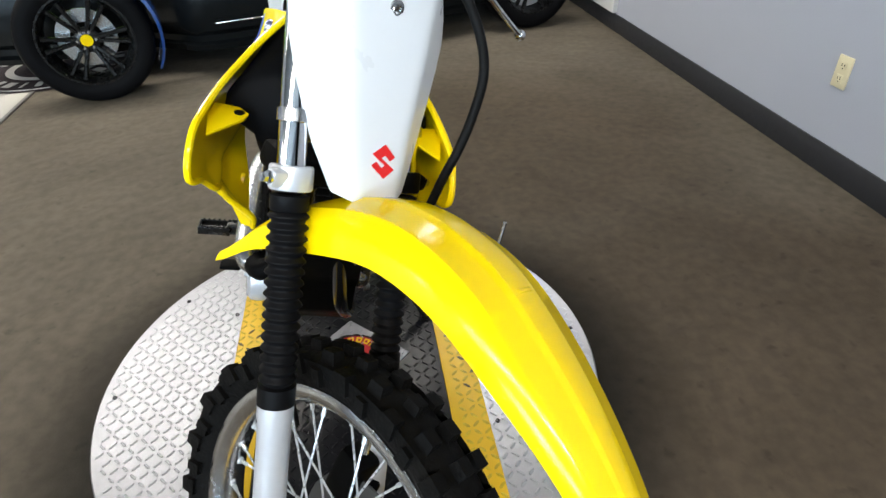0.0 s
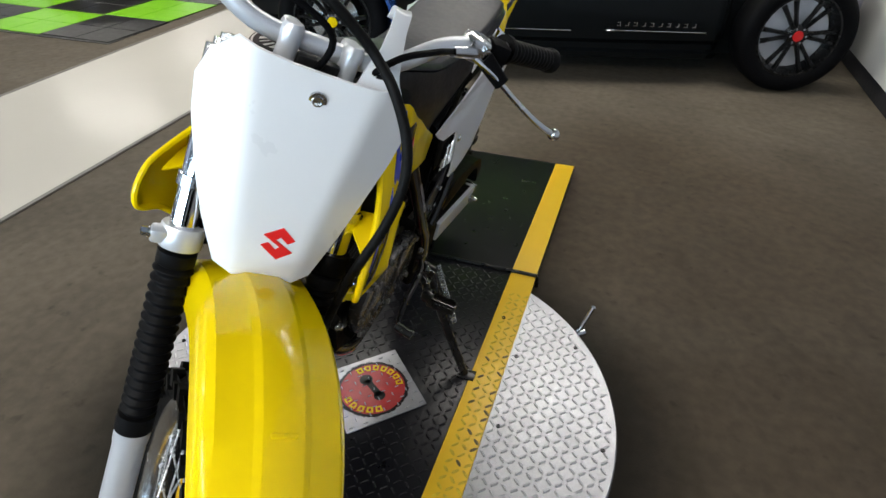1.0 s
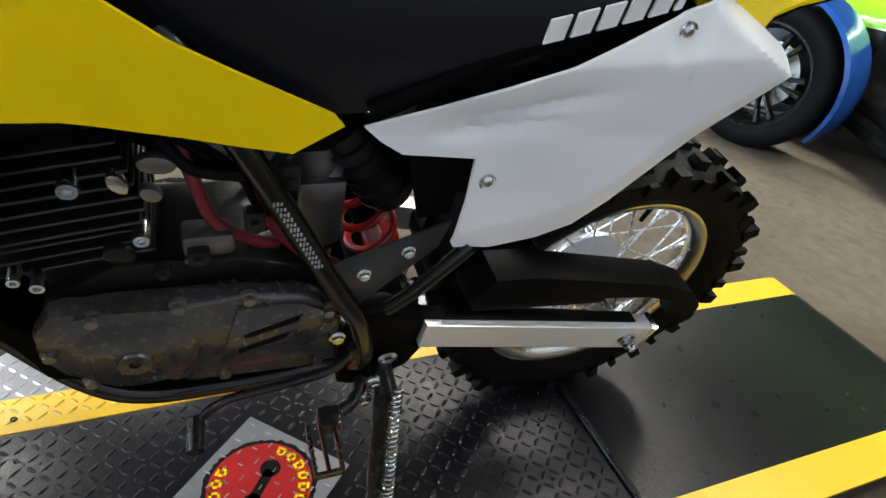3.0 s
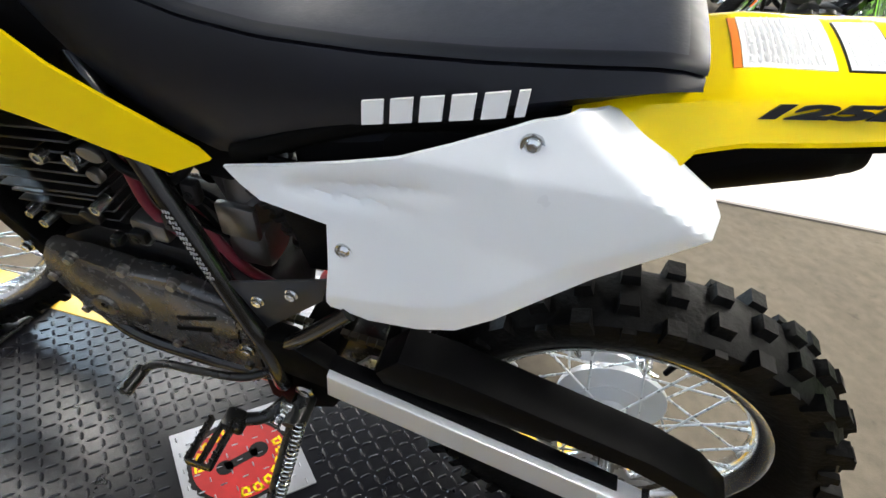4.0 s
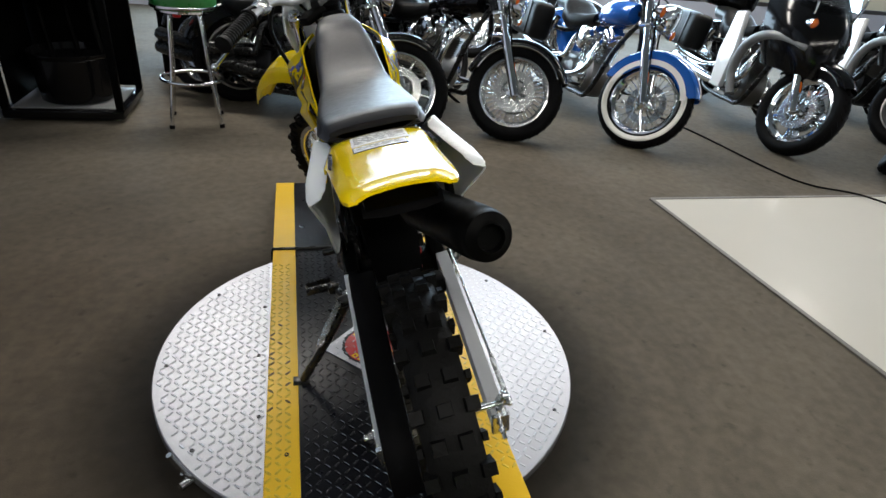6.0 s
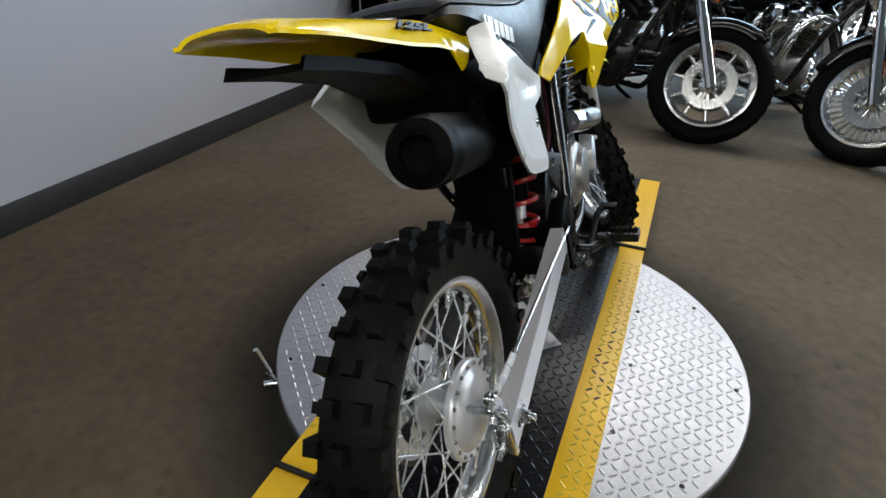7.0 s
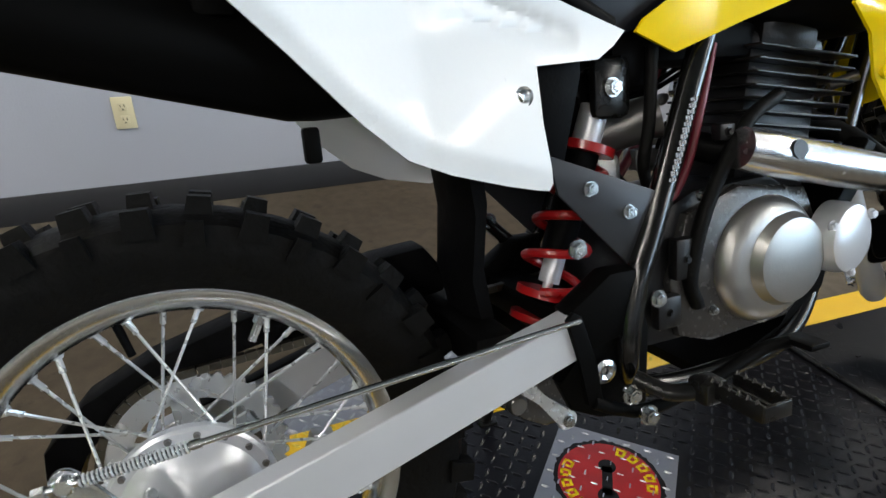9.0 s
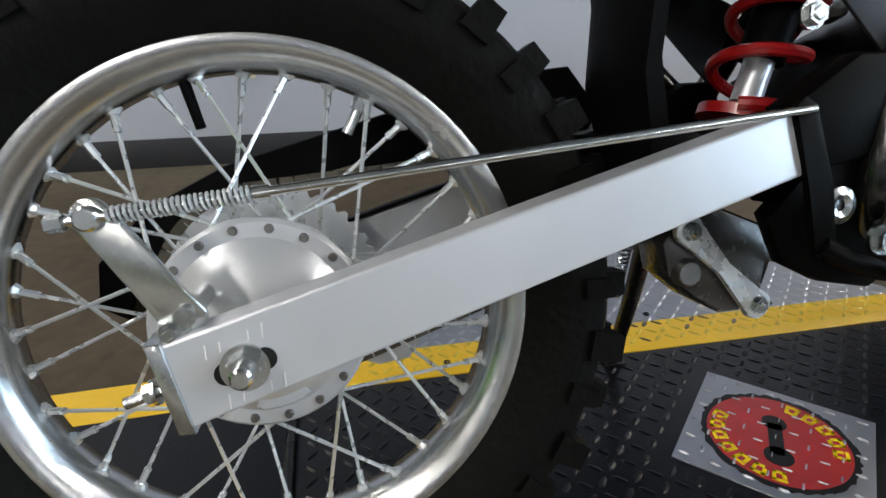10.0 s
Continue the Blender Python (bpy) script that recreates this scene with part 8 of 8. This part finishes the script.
def stool(label, x, y, turn, cover, blocks=False, wide=1.0, tall=1.0):
    """A chrome bar stool: four splayed legs, a foot ring and a round padded seat."""
    s = empty("bar_stool", Matrix.Translation((x, y, 0.0)) @ Matrix.Rotation(turn, 4, "Z") @ Matrix.Diagonal((wide, wide, tall, 1)), label, "stool", "bar stools")
    for k in range(4):
        a = math.pi / 4 + k * math.pi / 2
        bm = bmesh.new()
        c, n = math.cos(a), math.sin(a)
        tube(bm, [(0.20 * c, 0.20 * n, 0.008), (0.145 * c, 0.145 * n, 0.34), (0.115 * c, 0.115 * n, 0.62), (0.07 * c, 0.07 * n, 0.655)], 0.0125, n=12, per=5)
        leg = part("leg", bm, CHROME, s)
        bm = bmesh.new()
        rod(bm, (0.202 * c, 0.202 * n, 0.0), (0.199 * c, 0.199 * n, 0.022), 0.016, n=12)
        part("foot_cap", bm, RUBBER, leg)
    bm = bmesh.new()
    tube(bm, [(0.175 * math.cos(t), 0.175 * math.sin(t), 0.27) for t in np.linspace(0, 2 * math.pi, 33)], 0.010, n=10, smooth=False)
    part("foot_ring", bm, CHROME, s)
    bm = bmesh.new()
    up = Matrix.Rotation(radians(-90), 4, "Y")
    lathe(bm, [(0.0, 0.645), (0.12, 0.645), (0.16, 0.655), (0.16, 0.668), (0.0, 0.668)], up, 36)
    part("seat_base", bm, CHROME, s)
    bm = bmesh.new()
    lathe(bm, [(0.0, 0.668), (0.165, 0.668), (0.178, 0.682), (0.180, 0.72), (0.176, 0.745), (0.155, 0.758), (0.0, 0.764)], up, 48)
    seat = part("seat", bm, cover, s)
    if blocks:
        for start in (0.1, 2.2, 4.3):
            bm = bmesh.new()
            for k in range(6):
                a = start + k * 0.15
                for da, z0, z1 in ((0.0, 0.693, 0.735), (0.085, 0.693 if k % 2 else 0.72, 0.735)):
                    pts = [(0.1812 * math.cos(a + t), 0.1812 * math.sin(a + t), z) for t, z in ((da, z0), (da + 0.045, z0), (da + 0.045, z1), (da, z1))]
                    bm.faces.new([bm.verts.new(q) for q in pts])
                pts = [(0.1812 * math.cos(a + t), 0.1812 * math.sin(a + t), z) for t, z in ((0.045, 0.693), (0.085, 0.693), (0.085, 0.703), (0.045, 0.703))]
                bm.faces.new([bm.verts.new(q) for q in pts])
            part("print_blocks", bm, NAVY_PRINT, seat)
            bm = bmesh.new()
            a = start + 1.12
            for da, dz in ((0.0, 0.006), (0.06, -0.012)):
                pts = [(0.1812 * math.cos(a + da + t), 0.1812 * math.sin(a + da + t), 0.715 + dz + z) for t, z in ((0.0, -0.004), (0.16, -0.016), (0.2, 0.004), (0.05, 0.016))]
                bm.faces.new([bm.verts.new(q) for q in pts])
            part("emblem", bm, RED_DECAL, seat)
    else:
        bm = bmesh.new()
        lathe(bm, [(0.181, 0.676), (0.1835, 0.684), (0.181, 0.692)], up, 48)
        part("chrome_band", bm, CHROME, seat)
    return s


stool("chrome bar stool with a shiny green padded seat", -0.80, 2.43, 0.12, SEAT_GREEN)
stool("chrome bar stool with a white printed seat", 3.78, 0.47, 0.4, SEAT_WHITE, True, 1.26, 0.92)
stool("chrome bar stool with a white printed seat", 3.54, 0.08, 1.2, SEAT_WHITE, True, 1.26, 0.92)
stool("chrome bar stool under a burgundy jacket", 3.80, -0.43, 0.5, SEAT_WHITE, False, 1.26, 0.92)

# the jacket hangs over its stool
JACKET = mat("burgundy_cloth", (0.05, 0.007, 0.009), 0.85, vary=0.3, scale=14, bump=0.5, bump_scale=130, spec=0.2)
jk = empty("jacket", Matrix.Translation((3.80, -0.43, 0.0)) @ Matrix.Diagonal((1.26, 1.26, 0.92, 1)), "burgundy jacket draped over a bar stool", "jacket")
bm = bmesh.new()
rows = []
for k in range(9):
    h = k / 8
    ring = []
    for j in range(36):
        a = 2 * math.pi * j / 36
        front = max(0.0, math.cos(a - 2.75))
        z = 0.782 - (0.06 + 0.30 * (1 - front) ** 1.5) * h ** 1.2
        r = 0.15 + 0.055 * min(1, h * 3) + 0.012 * math.sin(a * 7 + h * 3) * h + 0.015 * h
        ring.append((r * math.cos(a), r * math.sin(a), z))
    rows.append(ring)
rows.insert(0, [(0.4 * q[0], 0.4 * q[1], 0.786) for q in rows[0]])
loft(bm, rows, cap=False)
bm.faces.new([v for v in bm.verts][:36])
part("cloth", bm, JACKET, jk)
for a, low in ((-1.35, 0.28), (1.2, 0.36)):
    bm = bmesh.new()
    c, n = math.cos(a), math.sin(a)
    tube(bm, [(0.12 * c, 0.12 * n, 0.77), (0.215 * c, 0.215 * n, 0.72), (0.235 * c + 0.01, 0.235 * n, 0.55), (0.23 * c - 0.02, 0.23 * n, low)], [0.055, 0.065, 0.058, 0.05], n=16, per=6)
    sleeve = part("sleeve", bm, JACKET, jk)
    bm = bmesh.new()
    rod(bm, (0.23 * c - 0.018, 0.23 * n, low - 0.035), (0.231 * c - 0.017, 0.231 * n, low + 0.01), 0.048, 0.052, n=16)
    part("cuff", bm, JACKET, sleeve)

# a soft bag on the floor
bm = bmesh.new()
secs = []
for k in range(9):
    u = k / 8
    w = 0.17 * (1 - 0.25 * u * u)
    secs.append([Vector((w * math.copysign(abs(math.cos(t)) ** 0.5, math.cos(t)) * (1 + 0.04 * math.sin(5 * t + 4 * u)), 0.8 * w * math.copysign(abs(math.sin(t)) ** 0.5, math.sin(t)), 0.002 + 0.27 * u)) for t in np.linspace(0, 2 * math.pi, 24, endpoint=False)])
loft(bm, secs)
bag = tagged(part("bag", bm, LEATHER), "soft black bag standing on the floor", "bag")
bag.matrix_world = Matrix.Translation((3.98, -0.06, 0.0)) @ Matrix.Rotation(-0.9, 4, "Z") @ Matrix.Diagonal((1.5, 1.1, 1.35, 1))
bm = bmesh.new()
tube(bm, [(-0.09, 0, 0.26), (-0.08, 0, 0.35), (0.08, 0, 0.35), (0.09, 0, 0.26)], 0.01, n=8, per=6)
part("handle", bm, LEATHER, bag)

# a tall round table between the stools
bm = bmesh.new()
up = Matrix.Rotation(radians(-90), 4, "Y")
lathe(bm, [(0.0, 0.028), (0.05, 0.026), (0.22, 0.010), (0.235, 0.0), (0.0, 0.0)], up, 40)
table = tagged(part("bar_table", bm, BLACK_PAINT), "tall round bar table on a grey metal post", "table")
table.matrix_world = Matrix.Translation((4.56, 0.42, 0.0))
bm = bmesh.new()
lathe(bm, [(0.034, 0.02), (0.034, 0.94), (0.10, 0.955), (0.0, 0.955)], up, 24)
part("post", bm, ALU_PAINT, table, "grey metal table post")
bm = bmesh.new()
lathe(bm, [(0.0, 0.955), (0.365, 0.955), (0.375, 0.962), (0.375, 0.984), (0.368, 0.99), (0.0, 0.99)], up, 56)
part("tabletop", bm, GLOSS_BLACK, table, "dark round tabletop")
bm = bmesh.new()
lathe(bm, [(0.375, 0.964), (0.379, 0.968), (0.379, 0.978), (0.375, 0.982)], up, 56)
part("edge_band", bm, CHROME, table, "bright metal edge band")

# a cable across the floor
bm = bmesh.new()
tube(bm, [(2.55, 3.1, 0.006), (2.73, 2.37, 0.006), (2.81, 1.6, 0.006), (2.9, 1.32, 0.006), (3.12, 1.11, 0.018), (3.27, 0.71, 0.011), (3.28, 0.35, 0.011), (3.30, 0.1, 0.011), (3.44, -0.18, 0.007), (3.56, -0.45, 0.006), (3.9, -0.8, 0.006)], 0.006, n=8, per=8)
tagged(part("floor_cable", bm, BLACK_PLASTIC), "black power cable lying across the floor", "cable")

# black display stand in the corner
ds = empty("display_stand", Matrix.Translation((-1.52, 2.64, 0.0)), "black metal display stand with a round tub", "display stand")
bm = bmesh.new()
box(bm, (0, 0, 0.045), (0.64, 0.56, 0.05), None, 0.008)
part("plinth", bm, GLOSS_BLACK, ds)
bm = bmesh.new()
box(bm, (0, 0, 0.074), (0.56, 0.48, 0.008), None, 0.002)
part("deck_board", bm, GREY_TRIM, ds)
for sx in (-1, 1):
    for sy in (-1, 1):
        bm = bmesh.new()
        rod(bm, (sx * 0.27, sy * 0.22, 0.0), (sx * 0.27, sy * 0.22, 0.022), 0.025, n=12)
        part("foot", bm, STEEL, ds)
        bm = bmesh.new()
        box(bm, (sx * 0.30, sy * 0.26, 0.93), (0.04, 0.04, 1.72), None, 0.005)
        part("post", bm, MATT_BLACK, ds)
bm = bmesh.new()
lathe(bm, [(0.0, 0.079), (0.18, 0.079), (0.2, 0.09), (0.22, 0.34), (0.232, 0.352), (0.235, 0.37), (0.222, 0.37), (0.205, 0.33), (0.0, 0.3)], Matrix.Translation((0.02, -0.02, 0)) @ Matrix.Rotation(radians(-90), 4, "Y"), 40)
part("tub", bm, GLOSS_BLACK, ds)
for z in (0.75, 1.25, 1.78):
    bm = bmesh.new()
    box(bm, (0, 0, z), (0.62, 0.54, 0.025), None, 0.004)
    part("shelf", bm, GLOSS_BLACK, ds)
# black sheets added to darken the open back and side of the stand
bm = bmesh.new()
box(bm, (0, 0.255, 0.93), (0.56, 0.012, 1.68), None, 0.002)
part("added_back_panel", bm, MATT_BLACK, ds)
bm = bmesh.new()
box(bm, (-0.27, 0.0, 0.93), (0.012, 0.46, 1.68), None, 0.002)
part("added_side_panel", bm, MATT_BLACK, ds)
for x in (-0.12, 0.03, 0.16):
    bm = bmesh.new()
    tube(bm, [(x, 0.1, 0.31), (x - 0.03, 0.14, 0.5), (x - 0.06, 0.2, 0.74)], 0.016, n=10)
    part("strut", bm, MATT_BLACK, ds)

# made-up black cabinet, stands in for the dark area behind the green stool
fill_cabinet = empty("cabinet", Matrix.Translation((-0.72, 3.75, 0.0)), "made-up tall matt black cabinet filling the dark area behind the stool", "cabinet")
bm = bmesh.new()
box(bm, (0, 0, 0.85), (0.9, 0.45, 1.7), None, 0.006)
part("body", bm, MATT_BLACK, fill_cabinet)
for sx in (-1, 1):
    bm = bmesh.new()
    box(bm, (sx * 0.222, -0.234, 0.87), (0.43, 0.018, 1.6), None, 0.004)
    dr = part("door", bm, MATT_BLACK, fill_cabinet)
    bm = bmesh.new()
    rod(bm, (sx * 0.04, -0.262, 0.8), (sx * 0.04, -0.262, 0.96), 0.007, n=10)
    for z in (0.8, 0.96):
        rod(bm, (sx * 0.04, -0.262, z), (sx * 0.04, -0.24, z), 0.006, n=8)
    part("handle", bm, DARK_CASTING, dr)

# chequered floor and round mat beyond the car
LIME = mat("lime_floor_tile", (0.19, 0.50, 0.015), 0.35, vary=0.1, scale=6, bump=0.1, bump_scale=60)
BLACK_TILE = mat("black_floor_tile", (0.016, 0.016, 0.016), 0.35, vary=0.2, scale=6, bump=0.1, bump_scale=60)
chk = sheet("checker_floor", [(3.2, -2.4), (7.2, -2.3), (7.3, -6.9), (3.35, -6.9)], 0.004, BLACK_TILE, 0.003, "green and black chequered click tiles", "floor", "structure")
meshes = []
for k, tm in enumerate((LIME, BLACK_TILE)):
    bm = bmesh.new()
    for i in range(2):
        for j in range(2):
            box(bm, (0.1625 + 0.325 * i, -0.1625 - 0.325 * j, 0.007), (0.318, 0.318, 0.006), None, 0.002, 1)
    me = bpy.data.meshes.new("floor_tile")
    bm.to_mesh(me)
    bm.free()
    me.materials.append(tm)
    meshes.append(me)
for i in range(6):
    for j in range(6):
        t = new("floor_tile", meshes[(i + j + 1) % 2])
        t.matrix_world = Matrix.Translation((3.22 + 0.65 * i + 0.015 * j, -2.42 - 0.655 * j + 0.01 * i, 0.0))
        t.parent = chk
MAT_DARK = mat("dark_mat_pile", (0.03, 0.022, 0.024), 0.8, vary=0.2, scale=30, bump=0.4, bump_scale=200, spec=0.2)
MAT_PALE = mat("pale_mat_pile", (0.55, 0.53, 0.5), 0.8, vary=0.1, scale=30, bump=0.4, bump_scale=200, spec=0.2)
up = Matrix.Rotation(radians(-90), 4, "Y")
bm = bmesh.new()
lathe(bm, [(0.0, 0.005), (0.5, 0.005), (0.5, 0.011), (0.0, 0.012)], up, 64)
rm = tagged(part("round_mat", bm, MAT_DARK), "round dark mat with pale rings and marks", "mat")
rm.matrix_world = Matrix.Translation((1.9, -3.13, 0.0))
for r0, r1 in ((0.47, 0.485), (0.24, 0.29)):
    bm = bmesh.new()
    lathe(bm, [(r0, 0.0125), (r1, 0.0125), (r1, 0.0135), (r0, 0.0135)], up, 64, closed=True)
    part("pale_ring", bm, MAT_PALE, rm)
for k in range(26):
    if k in (0, 13):
        continue
    a = 2 * math.pi * k / 26
    bm = bmesh.new()
    box(bm, (0.38, 0, 0.0130), (0.085, 0.018 + 0.02 * (k % 3), 0.001), Matrix.Rotation(a, 4, "Z"))
    part("mark", bm, MAT_PALE, rm)

# ---- the lime and black roadster ----
E_CAR, R_CAR = math.atan2(0.269, 0.963), Vector((-1.36, -3.11, 0.0))
car = empty("roadster_car", Matrix.Translation(R_CAR) @ Matrix.Rotation(E_CAR, 4, "Z"), "low lime green and gloss black open roadster car", "car")
LIME_PAINT = mat("lime_car_paint", (0.26, 0.62, 0.02), 0.14, vary=0.04, scale=4, coat=0.8)
DARK_BODY = mat("dark_car_body", (0.006, 0.007, 0.0075), 0.18, vary=0.2, scale=5, spec=0.09)


def car_skin(name, material, side, s_line, label=""):
    """A skin along the car: side gives (depth, height) pairs from sill to middle, s_line (s, inset, drop)."""
    bm = bmesh.new()
    secs = []
    for s, inset, drop in s_line:
        half = [Vector((s, n - inset, z - drop * max(0.0, (z - 0.55)))) for n, z in side]
        far = [Vector((s, -1.62 - q.y, q.z)) for q in half[::-1]]
        secs.append(half + far)
    loft(bm, secs)
    return part(name, bm, material, car, label)


line = [(0.36, 0.10, 0), (0.40, 0.03, 0), (0.47, 0.0, 0), (1.0, -0.02, 0), (1.6, -0.02, 0), (2.1, 0.0, 0), (2.24, 0.03, 0), (2.32, 0.12, 0), (2.5, 0.30, 0.1), (3.2, 0.32, 0.3), (3.45, 0.42, 0.5)]
car_skin("lower_body", DARK_BODY, [(-0.22, 0.13), (-0.135, 0.15), (-0.12, 0.185), (-0.15, 0.20), (-0.15, 0.235), (-0.10, 0.27), (-0.088, 0.33), (-0.09, 0.45), (-0.12, 0.585)], line)
car_skin("upper_body", LIME_PAINT, [(-0.124, 0.588), (-0.13, 0.64), (-0.165, 0.74), (-0.25, 0.80), (-0.45, 0.83)], [(s, i, d) for s, i, d in line])
car_skin("rear_body", DARK_BODY, [(-0.25, 0.16), (-0.24, 0.4), (-0.26, 0.6), (-0.4, 0.78), (-0.7, 0.85)], [(-0.42, 0.15, 0.3), (-0.3, 0.04, 0.1), (0.0, 0.02, 0), (0.38, 0.0, 0)])
for s0, s1, z in ((0.52, 1.12, 0.325), (1.33, 2.12, 0.318)):
    bm = bmesh.new()
    box(bm, ((s0 + s1) / 2, -0.068, z), (s1 - s0, 0.006, 0.006), None, 0.002)
    part("chrome_strip", bm, CHROME, car)
for k in range(10):
    bm = bmesh.new()
    box(bm, (0.60 + 0.05 * k, -0.0665, 0.355), (0.024, 0.004, 0.004), None)
    box(bm, (0.592 + 0.05 * k, -0.0665, 0.364), (0.006, 0.004, 0.022), None)
    if k % 2:
        box(bm, (0.60 + 0.05 * k, -0.0665, 0.373), (0.024, 0.004, 0.004), None)
    part("badge_block", bm, ALU, car)


def car_wheel(s, n, cap, bright):
    w = Matrix.Translation((s, n - 0.1, 0.335)) @ Matrix.Rotation(radians(90), 4, "Z")
    bm = bmesh.new()
    lathe(bm, [(0.225, -0.1), (0.235, -0.1), (0.24, -0.092), (0.225, -0.06), (0.215, 0.06), (0.225, 0.088), (0.24, 0.092), (0.238, 0.1), (0.228, 0.1), (0.205, 0.05), (0.2, 0.0), (0.205, -0.05)], w, 56, closed=True)
    rim = part("wheel", bm, BLACK_PAINT, car)
    bm = bmesh.new()
    lathe(bm, [(0.23, -0.09), (0.25, -0.108), (0.30, -0.112), (0.322, -0.1), (0.333, -0.08), (0.335, 0.0), (0.333, 0.08), (0.322, 0.1), (0.30, 0.112), (0.25, 0.108), (0.23, 0.09)], w, 56)
    part("tyre", bm, ROAD_TYRE, rim)
    for k in range(12):
        a = 2 * math.pi * (k // 2) / 6 + (0.16 if k % 2 else -0.16)
        rad, tan = Vector((0, math.cos(a), math.sin(a))), Vector((0, -math.sin(a), math.cos(a)))
        bm = bmesh.new()
        secs = []
        for r, hw, x, t in ((0.045, 0.012, 0.062, 0.016), (0.13, 0.010, 0.075, 0.013), (0.212, 0.014, 0.085, 0.012)):
            secs.append([w @ (rad * r + tan * hw * cx + Vector((x + t * cz, 0, 0))) for cx, cz in ((-1, -1), (1, -1), (1, 0.4), (0.5, 1), (-0.5, 1), (-1, 0.4))])
        loft(bm, secs)
        part("spoke", bm, BLACK_PAINT, rim)
    bm = bmesh.new()
    lathe(bm, [(0.0, 0.03), (0.06, 0.03), (0.062, 0.07), (0.04, 0.085), (0.03, 0.085)], w, 28)
    part("hub", bm, BLACK_PAINT, rim)
    bm = bmesh.new()
    lathe(bm, [(0.032, 0.083), (0.03, 0.09), (0.0, 0.093)], w, 24)
    part("cap", bm, cap, rim)
    bm = bmesh.new()
    lathe(bm, [(0.08, 0.0), (0.15, 0.0), (0.15, 0.012), (0.08, 0.012)], w, 40, closed=True)
    part("brake_disc", bm, STEEL, rim)
    for k in range(6):
        a = 2 * math.pi * k / 6
        bm = bmesh.new()
        rod(bm, w @ Vector((0.07, 0.045 * math.cos(a), 0.045 * math.sin(a))), w @ Vector((0.088, 0.045 * math.cos(a), 0.045 * math.sin(a))), 0.008, n=6)
        part("wheel_nut", bm, STEEL, rim)
    if bright:
        bm = bmesh.new()
        lathe(bm, [(0.196, 0.0), (0.196, 0.02), (0.0, 0.02), (0.0, 0.0)], w, 40)
        part("backing", bm, ALU_PAINT, rim)


car_wheel(0.0, 0.0, RED_DECAL, True)
car_wheel(2.79, 0.0, YELLOW, False)
NAVY_PAINT = mat("dark_blue_car_paint", (0.012, 0.06, 0.26), 0.15, vary=0.3, scale=8, coat=0.6)
bm = bmesh.new()
rows = []
for k in range(15):
    a = radians(100 + 112 * k / 14)
    c = Vector((2.79, -0.1, 0.335))
    for_s, zz = math.cos(a), math.sin(a)
    rows.append([c + Vector((for_s * r, n, zz * r)) for r, n in ((0.365, -0.12), (0.38, -0.11), (0.385, 0.0), (0.38, 0.11), (0.365, 0.125), (0.37, 0.0))])
loft(bm, rows)
part("wheel_guard", bm, NAVY_PAINT, car)

# a dark vehicle wheel on the chequered floor
far = empty("utility_cart", Matrix.Translation((4.12, -4.05, 0.014)) @ Matrix.Rotation(0.5, 4, "Z"), "low black cart with fat black tyres", "cart")
for dx in (0.0, 0.9):
    for dy in (0.0, -1.2):
        bm = bmesh.new()
        lathe(bm, [(0.0, -0.07), (0.09, -0.07), (0.1, -0.09), (0.2, -0.09), (0.22, -0.06), (0.22, 0.06), (0.2, 0.09), (0.1, 0.09), (0.09, 0.07), (0.0, 0.07)], Matrix.Translation((dx, dy, 0.22)), 32)
        part("wheel", bm, ROAD_TYRE, far)
bm = bmesh.new()
box(bm, (0.45, -0.6, 0.36), (0.66, 1.9, 0.3), None, 0.06, 3)
part("body", bm, DARK_BODY, far)
